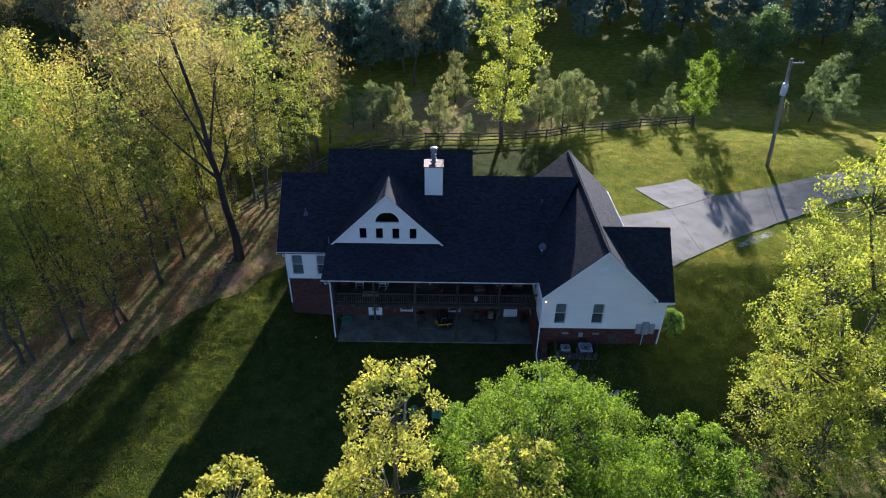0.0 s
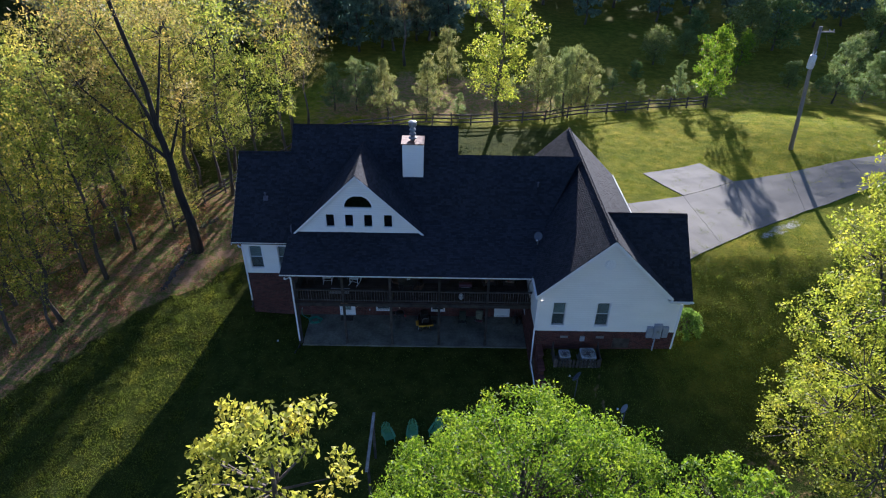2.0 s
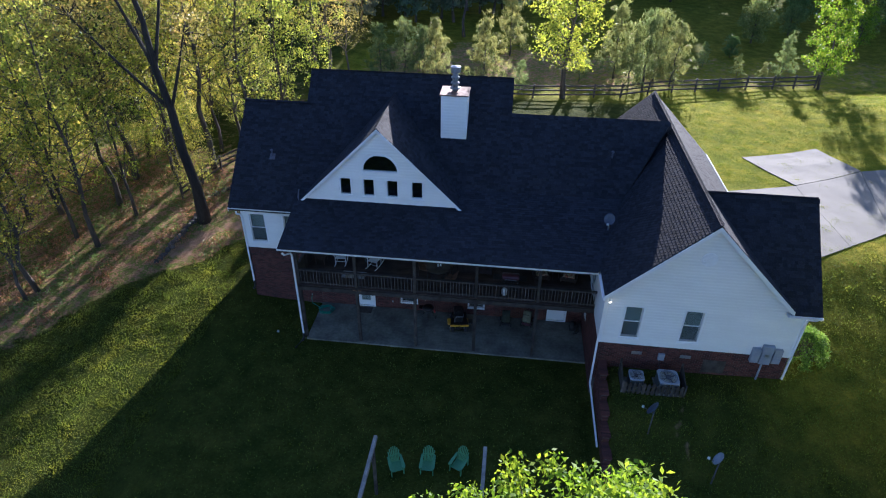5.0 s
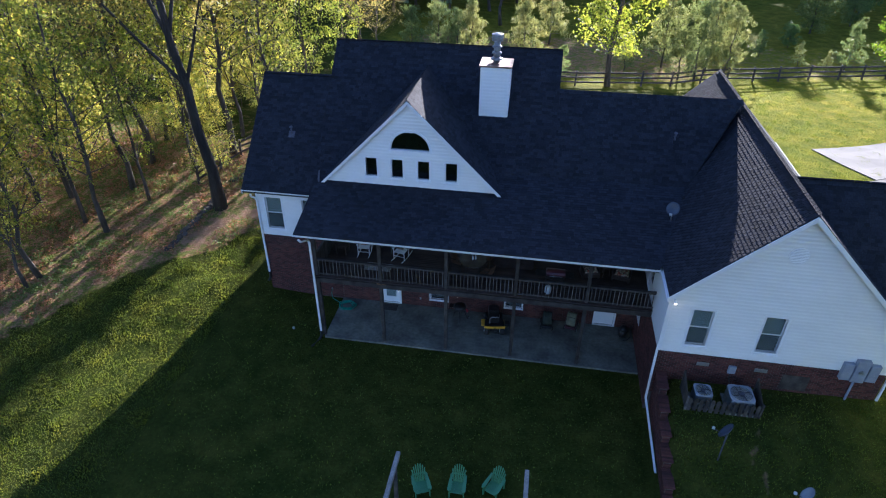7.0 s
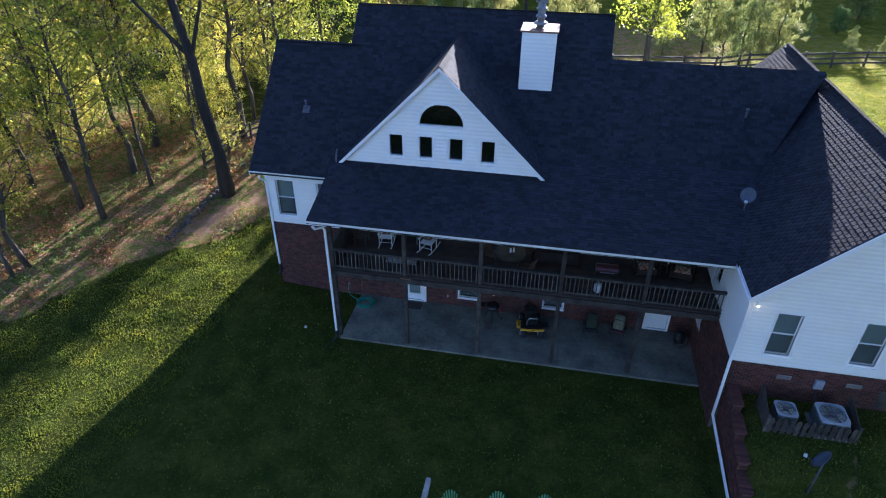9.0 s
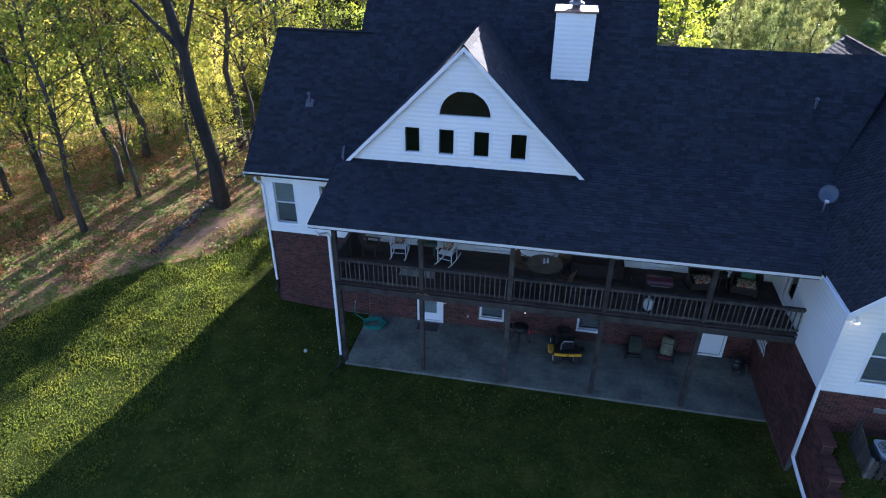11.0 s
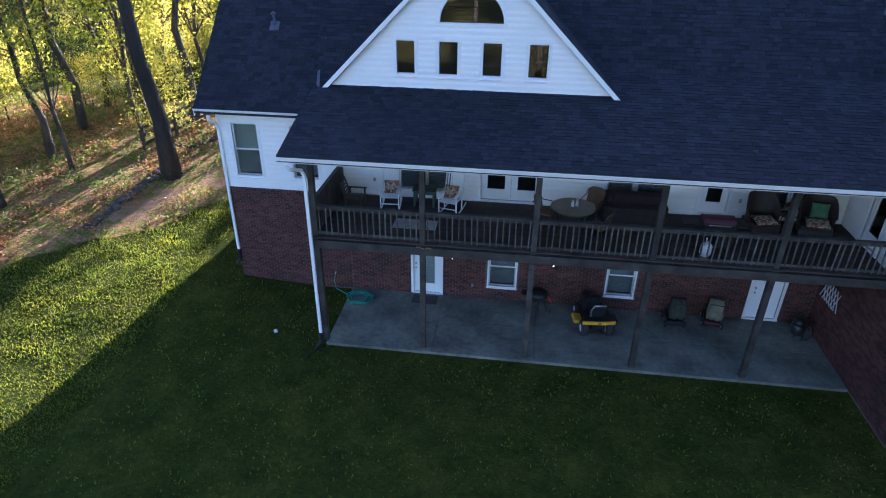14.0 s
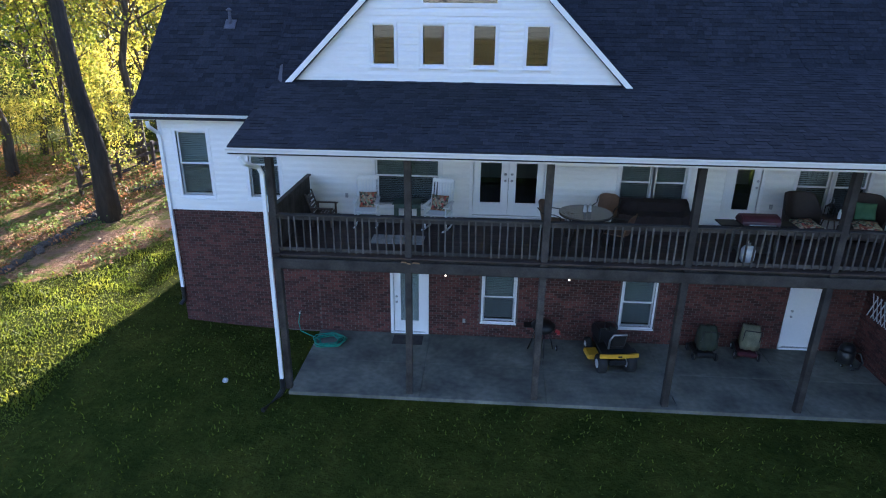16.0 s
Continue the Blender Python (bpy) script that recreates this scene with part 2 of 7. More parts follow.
def ground_material():
    m, tree, b = material("ground")

    def attr(name):
        a = tree.nodes.new("ShaderNodeAttribute")
        a.attribute_name = name
        return a.outputs["Fac"]

    patch, mid, fine = noise_tex(tree, 0.12, 3), noise_tex(tree, 0.9, 5, 0.65), noise_tex(tree, 9.0, 4, 0.7)
    grass = ramp(tree, mid, [(0.25, (0.022, 0.035, 0.008)), (0.5, (0.044, 0.058, 0.013)), (0.75, (0.078, 0.086, 0.02))])
    grass = mix(tree, 1.0, grass, ramp(tree, patch, [(0.3, (0.80, 0.88, 0.8)), (0.7, (1.2, 1.08, 1.0))]), "MULTIPLY")
    blades = ramp(tree, fine, [(0.25, (0.55, 0.55, 0.5)), (0.75, (1.4, 1.35, 1.2))])
    grass = mix(tree, 1.0, grass, blades, "MULTIPLY")
    # warm sunlight multiplied into the grass colour where lawn and pasture lie lit
    grass = mix(tree, attr("sunlit"), grass, mix(tree, 1.0, grass, (4.5, 3.5, 1.5), "MULTIPLY"))
    leafy = ramp(tree, noise_tex(tree, 2.2, 6, 0.75), [(0.25, (0.085, 0.05, 0.03)), (0.38, (0.25, 0.14, 0.075)), (0.46, (0.34, 0.205, 0.118)), (0.525, (0.15, 0.15, 0.038)), (0.72, (0.19, 0.205, 0.048))])
    leafy = mix(tree, 1.0, leafy, ramp(tree, fine, [(0.3, (0.5, 0.5, 0.5)), (0.7, (1.4, 1.4, 1.4))]), "MULTIPLY")
    earth = ramp(tree, noise_tex(tree, 1.3, 6, 0.7), [(0.3, (0.20, 0.12, 0.075)), (0.52, (0.29, 0.185, 0.12)), (0.7, (0.40, 0.28, 0.195))])
    stones = ramp(tree, noise_tex(tree, 6, 4, 0.8), [(0.35, (0.25, 0.23, 0.21)), (0.6, (0.55, 0.52, 0.49))])
    edge = noise_tex(tree, 1.6, 5, 0.7)

    def soft(name, lo, hi):
        mth = tree.nodes.new("ShaderNodeMath")
        mth.operation = "ADD"
        sub = tree.nodes.new("ShaderNodeMath")
        sub.operation = "MULTIPLY_ADD"
        sub.inputs[1].default_value, sub.inputs[2].default_value = 0.9, -0.45
        tree.links.new(edge, sub.inputs[0])
        tree.links.new(attr(name), mth.inputs[0])
        tree.links.new(sub.outputs[0], mth.inputs[1])
        return ramp(tree, mth.outputs[0], [(lo, (0, 0, 0)), (hi, (1, 1, 1))])

    col = mix(tree, soft("litter", 0.4, 0.6), grass, leafy)
    col = mix(tree, soft("bare", 0.45, 0.7), col, earth)
    col = mix(tree, soft("gravel", 0.4, 0.6), col, stones)
    tree.links.new(col, b.inputs["Base Color"])
    b.inputs["Roughness"].default_value = 0.95
    b.inputs["Specular IOR Level"].default_value = 0.02
    bump(tree, b, fine, 1.0, 0.12)
    return m


GROUND = ground_material()
LEAF_LIME = leaf_material("leaf_lime", (0.066, 0.092, 0.012), (0.17, 0.185, 0.03), (1.65, 1.5, 0.8))
LEAF_BUD = leaf_material("leaf_bud", (0.13, 0.10, 0.035), (0.23, 0.19, 0.07), (0.9, 0.85, 0.6))
LEAF_GOLD = leaf_material("leaf_gold", (0.105, 0.115, 0.016), (0.25, 0.24, 0.04), (1.15, 1.1, 0.65), True)
BALUSTER = surface("pale_weathered_wood", (0.036, 0.031, 0.027), (0.115, 0.105, 0.095), 4.0, 24, 0.85, 0.5, vary=0.5)
PALEWOOD = surface("silvered_wood", (0.15, 0.145, 0.135), (0.33, 0.32, 0.30), 3.0, 30, 0.85, 0.4)
POLEWOOD = surface("pole_wood", (0.17, 0.15, 0.13), (0.30, 0.27, 0.24), 1.0, 20, 0.85, 0.5, stretch=(1, 1, 0.1))
ACGREY = surface("faded_grey_enamel", (0.24, 0.26, 0.31), (0.34, 0.36, 0.41), 3, 30, 0.55, 0.05, grain_mix=0.3)
TRANSF = surface("transformer_grey", (0.55, 0.57, 0.58), (0.64, 0.65, 0.66), 3, 30, 0.4, 0.05)
BARK_DARK = surface("bark_dark", (0.022, 0.018, 0.015), (0.055, 0.045, 0.036), 1.5, 12, 0.95, 0.8, stretch=(1, 1, 0.2), depth=0.03)
WHITEWOOD = surface("white_painted_wood", (0.72, 0.73, 0.74), (0.80, 0.80, 0.80), 3, 30, 0.45, 0.05, grain_mix=0.2)
DARKWOOD = surface("dark_stained_wood", (0.035, 0.022, 0.016), (0.075, 0.048, 0.034), 4, 30, 0.5, 0.2)
RAWWOOD = surface("raw_wood", (0.22, 0.12, 0.05), (0.36, 0.21, 0.10), 8, 60, 0.8, 0.4)
WICKER = surface("dark_wicker", (0.014, 0.009, 0.007), (0.042, 0.026, 0.019), 40, 90, 0.55, 0.8)
GREENPAINT = surface("dark_green_paint", (0.03, 0.06, 0.045), (0.05, 0.085, 0.065), 5, 40, 0.5, 0.1)
TEAL = surface("teal_plastic", (0.065, 0.20, 0.085), (0.105, 0.275, 0.12), 2, 20, 0.5, 0.1, grain_mix=0.3)
RUG = surface("grey_rug", (0.28, 0.27, 0.25), (0.42, 0.40, 0.37), 6, 80, 0.95, 0.4)
DARKMAT = surface("dark_doormat", (0.03, 0.025, 0.022), (0.06, 0.05, 0.045), 8, 90, 0.95, 0.5)
DARKCLOTH = surface("dark_brown_cloth", (0.014, 0.009, 0.009), (0.028, 0.019, 0.018), 3, 60, 0.9, 0.3)
BURGUNDY = surface("burgundy_enamel", (0.05, 0.014, 0.018), (0.08, 0.022, 0.026), 3, 40, 0.3, 0.05)
TABLETOP = surface("brown_table_glass", (0.07, 0.06, 0.045), (0.12, 0.105, 0.085), 2, 30, 0.12, 0.0)
BLACKMETAL = surface("black_metal", (0.012, 0.012, 0.012), (0.03, 0.03, 0.03), 5, 50, 0.45, 0.1, 0.4)
YELLOW = surface("yellow_enamel", (0.55, 0.30, 0.02), (0.68, 0.40, 0.03), 3, 30, 0.35, 0.05, grain_mix=0.3)
LIGHTGREY = surface("light_grey_enamel", (0.50, 0.52, 0.53), (0.60, 0.62, 0.63), 3, 30, 0.4, 0.05, grain_mix=0.3)
RUBBER = surface("rubber", (0.012, 0.012, 0.012), (0.025, 0.025, 0.025), 6, 60, 0.85, 0.3)
TANCLOTH = surface("tan_canvas", (0.10, 0.105, 0.065), (0.22, 0.215, 0.14), 4, 60, 0.9, 0.3)
GREENCLOTH = surface("olive_cloth", (0.022, 0.03, 0.02), (0.045, 0.055, 0.036), 4, 60, 0.9, 0.3)
PILLOWGREEN = surface("green_pillow", (0.05, 0.13, 0.07), (0.09, 0.20, 0.11), 5, 60, 0.85, 0.2)
RED = surface("red_plastic", (0.30, 0.02, 0.025), (0.42, 0.035, 0.04), 4, 40, 0.4, 0.05)
HOSE = surface("green_hose", (0.02, 0.20, 0.13), (0.04, 0.30, 0.20), 5, 50, 0.45, 0.1)
DISHGREY = surface("dish_grey", (0.05, 0.06, 0.09), (0.09, 0.105, 0.145), 3, 40, 0.45, 0.05)
LEAF_BUSH = leaf_material("leaf_bush", (0.065, 0.10, 0.018), (0.15, 0.19, 0.038), (1.0, 1.0, 0.5))


def floral(name):
    m, tree, b = material(name)
    v = tree.nodes.new("ShaderNodeTexVoronoi")
    v.inputs["Scale"].default_value = 20.0
    c = tree.nodes.new("ShaderNodeTexCoord")
    tree.links.new(c.outputs["Object"], v.inputs["Vector"])
    sep = tree.nodes.new("ShaderNodeSeparateColor")
    tree.links.new(v.outputs["Color"], sep.inputs[0])
    col = ramp(tree, sep.outputs[0], [(0.0, (0.40, 0.36, 0.27)), (0.30, (0.36, 0.13, 0.06)), (0.42, (0.035, 0.03, 0.03)), (0.58, (0.46, 0.40, 0.28)), (0.72, (0.10, 0.14, 0.08)), (0.86, (0.03, 0.028, 0.03)), (0.95, (0.35, 0.06, 0.05))])
    tree.links.new(col, b.inputs["Base Color"])
    b.inputs["Roughness"].default_value = 0.9
    return m


BROWNSLING = surface("brown_sling", (0.10, 0.055, 0.03), (0.16, 0.09, 0.05), 4, 70, 0.8, 0.3)
FLORAL = floral("floral_cloth")
GRASSBLADE = leaf_material("grass_blade", (0.025, 0.037, 0.008), (0.046, 0.060, 0.013), (2.7, 2.3, 0.8), True)


def screen_material():
    m, tree, b = material("insect_screen")
    b.inputs["Base Color"].default_value = (0.03, 0.03, 0.032, 1)
    b.inputs["Roughness"].default_value = 0.8
    b.inputs["Alpha"].default_value = 0.15
    return m


SCREEN = screen_material()
STONE = surface("field_stone", (0.05, 0.042, 0.035), (0.13, 0.108, 0.09), 3.0, 14, 0.9, 0.6, vary=0.4, depth=0.03)
LEAF_DRY = leaf_material("dry_leaf", (0.12, 0.055, 0.028), (0.28, 0.15, 0.085), (0.5, 0.45, 0.4))


def bulb_glow(name, strength):
    m, tree, b = material(name)
    b.inputs["Base Color"].default_value = (1, 0.85, 0.6, 1)
    b.inputs["Emission Color"].default_value = (1, 0.72, 0.4, 1)
    b.inputs["Emission Strength"].default_value = strength
    return m


BULB, FLOOD = bulb_glow("bulb_glow", 0.9), bulb_glow("flood_glow", 6.0)

LEAF_YELLOW = leaf_material("leaf_yellow_green", (0.085, 0.106, 0.010), (0.195, 0.2, 0.026), (1.2, 1.2, 0.6), True)
LEAD = surface("dull_lead", (0.055, 0.055, 0.07), (0.10, 0.10, 0.125), 4, 30, 0.6, 0.1)
# ---- ground ----
def smooth_step(a, b, v):
    t = min(1.0, max(0.0, (v - a) / (b - a)))
    return t * t * (3 - 2 * t)


def ground_z(x, y):
    z = -0.06 + 3.66 * smooth_step(2.6, 16, y) - 0.6 * smooth_step(24, 36, y)
    if x < -3:
        side = smooth_step(-3, -11, x)
        z -= side * 2.0 * smooth_step(3, 15, y) * (1 - smooth_step(20, 45, y))
        z += side * 0.45 * smooth_step(-4, 3, y) * (1 - smooth_step(6, 14, y))
    z += 1.9 * smooth_step(12.0, 12.5, x) * (1 - smooth_step(-1, 14, y)) * smooth_step(-9.5, -3.4, y)
    # the bank beside the wing rises to the level of the driveway
    f = min(1.0, max(0.0, (y + 10.0) / 15.5))
    bank = -0.1 + 3.95 * (0.72 * f + 0.28 * smooth_step(0, 1, f)) - 0.6 * smooth_step(24, 36, y)
    z += (bank - z) * smooth_step(17, 20, x)
    z += 1.6 * smooth_step(27, 42, x) * smooth_step(10, 21, y) * (1 - smooth_step(24, 40, y))
    z -= 1.0 * smooth_step(-14, -40, y)
    open_land = smooth_step(0, 6, max(abs(x - 4) - 9, abs(y - 2) - 9))
    z += 0.16 * noise.noise((x * 0.15, y * 0.15, 0)) * open_land + 0.05 * noise.noise((x * 0.6, y * 0.6, 3)) * open_land
    return z


def litter_at(x, y):
    """1 where the woods' floor of old leaves and bare earth takes over from the lawn."""
    edge = -9.8 - 1.05 * (7.5 - y) if y > 2.5 else -15.0 - 0.62 * (2.5 - y)
    if y > 8.5:
        edge = -8.6
    wob = 1.2 * noise.noise((x * 0.3, y * 0.3, 5)) + 0.6 * noise.noise((x * 1.1, y * 1.1, 7))
    woods = smooth_step(1.2, -1.2, x - edge + wob) * (1 - smooth_step(34, 40, y + 2 * wob)) * (1 - 0.62 * smooth_step(15, 20, y + wob))
    scrub = smooth_step(31.5, 35, y + 1.5 * wob + 0.08 * (20 - x)) * (1 - smooth_step(44, 50, y + 3 * wob)) * (0.60 - 0.16 * smooth_step(8, 28, x)) * smooth_step(-14, -5, x)
    back = smooth_step(-16, -24, y + wob * 2) * 0.5
    east = 0.42 * smooth_step(19, 23.5, x + wob) * smooth_step(-4.5, -8.5, y + wob)
    return max(woods, scrub, back, east)


def bare_at(x, y):
    """Bare reddish earth and gravel."""
    d = abs((x + 10.7) * 0.82 - (y - 9.4) * 0.57)
    along = (x + 10.7) * -0.57 - (y - 9.4) * 0.82
    wob = noise.noise((x * 0.5, y * 0.5, 9))
    a = 0.68 * smooth_step(1.3, 0.2, d + 1.5 * wob) * smooth_step(-1.5, 0.5, along) * (1 - smooth_step(3.5, 7.0, along))
    g = 0.52 * smooth_step(1.0, 0.1, abs((y - 8.2) - 0.6 * (x - 30.2)) + 0.7 * wob) * smooth_step(28, 30.5, x) * (1 - smooth_step(33.5, 36, x))
    s = smooth_step(0.55, 0.7, noise.noise((x * 0.35, y * 0.35, 11))) * smooth_step(12.5, 14, x) * (1 - smooth_step(-3, -1, y))
    trench = 0.6 * smooth_step(0.4, 0.05, abs(x - 15.7 - 0.5 * wob) + 0.25 * noise.noise((x * 2, y * 2, 2))) * smooth_step(-7.2, -6.2, y) * (1 - smooth_step(-4.2, -3.6, y))
    return max(a, 0.75 * s, trench), g


def build_ground():
    xs = sorted({*np.linspace(-500, -70, 18), *np.linspace(-70, -32, 39), *np.linspace(-32, 42, 186), *np.linspace(42, 80, 39), *np.linspace(80, 500, 18)})
    ys = sorted({*np.linspace(-250, -40, 10), *np.linspace(-40, -20, 21), *np.linspace(-20, 42, 156), *np.linspace(42, 80, 39), *np.linspace(80, 600, 24)})
    verts = [(x, y, ground_z(x, y)) for y in ys for x in xs]
    n = len(xs)
    faces = [(j * n + i, j * n + i + 1, (j + 1) * n + i + 1, (j + 1) * n + i) for j in range(len(ys) - 1) for i in range(n - 1)]
    me = bpy.data.meshes.new("ground")
    me.from_pydata(verts, [], faces)
    bg = [bare_at(x, y) for x, y, _ in verts]
    # last mask: ground painted as sunlit, half faded where the far forest shades it
    for key, values in (("litter", [litter_at(x, y) for x, y, _ in verts]), ("bare", [b for b, _ in bg]), ("gravel", [g for _, g in bg]),
                        ("sunlit", [max(smooth_step(17, 22, x) * (0.5 * smooth_step(-9, -2, y) + 0.5 * smooth_step(1, 12, y)), smooth_step(28, 32, y) * smooth_step(-14, -8, x)) * (1 - 0.5 * smooth_step(40, 48, y)) for x, y, _ in verts])):
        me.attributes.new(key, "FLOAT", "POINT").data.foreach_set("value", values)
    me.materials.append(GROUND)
    me.shade_smooth()
    tagged(new("ground", me), "green lawn and leaf-littered earth sloping round the house", "ground", kind="structure")


build_ground()


def drive_slabs():
    """The driveway's concrete panels, laid over the slope with joints between."""
    root = tagged(new("driveway"), "pale grey concrete driveway with sawn joints", "driveway", kind="structure")

    def panel(ring):
        cx, cy = sum(p[0] for p in ring) / len(ring), sum(p[1] for p in ring) / len(ring)
        inner = [(cx + (x - cx) * 0.996, cy + (y - cy) * 0.996) for x, y in ring]
        bm = bmesh.new()
        # cut fine enough to lie on the slope
        (a, b, c, d) = [Vector((*p, 0)) for p in inner]
        n = 6
        grid = [[(a.lerp(b, i / n)).lerp(d.lerp(c, i / n), j / n) for i in range(n + 1)] for j in range(n + 1)]
        vs = [[bm.verts.new((p.x, p.y, ground_z(p.x, p.y) + 0.05)) for p in row] for row in grid]
        fs = [bm.faces.new((vs[j][i], vs[j][i + 1], vs[j + 1][i + 1], vs[j + 1][i])) for j in range(n) for i in range(n)]
        r = bmesh.ops.extrude_face_region(bm, geom=fs)
        bmesh.ops.translate(bm, vec=(0, 0, -0.3), verts=[v for v in r["geom"] if isinstance(v, bmesh.types.BMVert)])
        bmesh.ops.recalc_face_normals(bm, faces=bm.faces)
        part("slab", bm, DRIVE, root)

    def lane(left, right):
        for (a, b), (d, c) in zip(zip(left, left[1:]), zip(right, right[1:])):
            panel((a, b, c, d))

    lane([(19.4, 12.4), (21.3, 12.7), (26.0, 14.1), (30.9, 16.3), (36.0, 17.3), (41.6, 18.6), (50.0, 21.0)],
         [(20.4, 4.4), (23.6, 5.0), (26.4, 6.8), (29.5, 8.8), (35.0, 11.9), (42.0, 15.0), (50.5, 17.5)])
    lane([(23.7, 18.1), (29.4, 20.1)], [(26.02, 14.15), (30.92, 16.35)])


drive_slabs()


def grass_tufts():
    """Short blades over the lawn, thinning where the leaf litter begins."""
    r = np.random.default_rng(12)
    verts, faces = [], []

    def sow(n, x0, x1, y0, y1):
        for _ in range(n):
            x, y = r.uniform(x0, x1), r.uniform(y0, y1)
            if -2.9 < x < 20.4 and y > -0.45 and not (x > 20.3) or (11.9 < x < 12.5 and -8.8 < y) or (-7.0 < x < 12 and y > 2.9):
                continue
            if 12.0 < x < 20.4 and y > -2.3:
                continue
            if litter_at(x, y) > r.uniform(0.1, 0.9):
                continue
            z = ground_z(x, y)
            tuft = 0.75 + 0.9 * max(0.0, noise.noise((x * 1.3, y * 1.3, 21)) + 0.3)
            a, h, w = r.uniform(0, 6.28), r.uniform(0.035, 0.085) * tuft, r.uniform(0.011, 0.024) * tuft
            dx, dy = math.cos(a) * w, math.sin(a) * w
            lx, ly = r.normal(0, 0.04), r.normal(0, 0.04)
            k = len(verts)
            verts.extend([(x - dx, y - dy, z - 0.01), (x + dx, y + dy, z - 0.01), (x + lx, y + ly, z + h)])
            faces.append((k, k + 1, k + 2))

    sow(12000, -9.5, 13, -13, 9)
    sow(150000, -24, -8.5, -16, 11)
    sow(60000, 12.4, 34, -9, 12)
    sow(80000, 14, 48, 14, 36)
    me = bpy.data.meshes.new("grass")
    me.from_pydata(verts, [], faces)
    me.materials.append(GRASSBLADE)
    tagged(new("grass", me), "short green lawn grass blades", "grass", kind="stuff")


grass_tufts()
# ---- house ----
house = thing("house", "white-sided house with dark shingle roof and red brick basement", "house")
WY = 2.97      # rear wall
GY = -2.20     # rear wall of the gabled wing
WX = 11.90     # the wing's deck-side wall
BRICK_TOP, WING_BRICK_TOP = 3.56, 3.30


def holed(span, low, high, holes):
    """The rectangles of a wall (along, up) left over between its openings."""
    cuts = sorted({span[0], span[1], *(h[0] for h in holes), *(h[1] for h in holes)})
    cuts = [c for c in cuts if span[0] <= c <= span[1]]
    for a, b in zip(cuts, cuts[1:]):
        z = low
        for h in sorted((h for h in holes if h[0] <= a + 1e-6 and h[1] >= b - 1e-6), key=lambda h: h[2]):
            if h[2] > z:
                yield a, b, z, min(h[2], high)
            z = max(z, h[3])
        if z < high:
            yield a, b, z, high


def wall(span, low, high, holes, mat, face, thick=0.18, axis="x", name="wall"):
    """A straight wall with real openings; face: where its outer side stands; it is thickened inward."""
    bm = bmesh.new()
    for a, b, z0, z1 in holed(span, low, high, holes):
        if axis == "x":
            add_box(bm, (a, face, z0), (b, face + thick, z1))
        else:
            add_box(bm, (face, a, z0), (face + thick, b, z1))
    bmesh.ops.remove_doubles(bm, verts=bm.verts, dist=1e-5)
    return part(name, bm, mat, house)


def pieces(span, z, holes):
    """Stretches of one course between the openings at height z."""
    out, x = [], span[0]
    for h in sorted(h for h in holes if h[2] < z < h[3]):
        if h[0] > x:
            out.append((x, h[0]))
        x = max(x, h[1])
    if x < span[1]:
        out.append((x, span[1]))
    return out


def lap_siding(parent, span_at, low, high, holes, face, axis="x", out=-1, step=0.158):
    """Lapped boards, each one an object, proud at their lower edge."""
    z = low
    while z < high - 0.02:
        top = min(z + step + 0.012, high)
        for a, b in pieces(span_at(z + step / 2), z + step / 2, holes):
            if b - a < 0.03:
                continue
            bm = bmesh.new()
            prof = [(0.002, z), (0.028, z), (0.025, min(z + 0.085, top - 0.02)), (0.005, top - 0.012), (0.004, top), (0.002, top)]
            ring = [(a, face + out * d, h) if axis == "x" else (face + out * d, a, h) for d, h in prof]
            add_prism(bm, ring, (b - a, 0, 0) if axis == "x" else (0, b - a, 0))
            bmesh.ops.recalc_face_normals(bm, faces=bm.faces)
            part("plank", bm, SIDING, parent)
        z += step


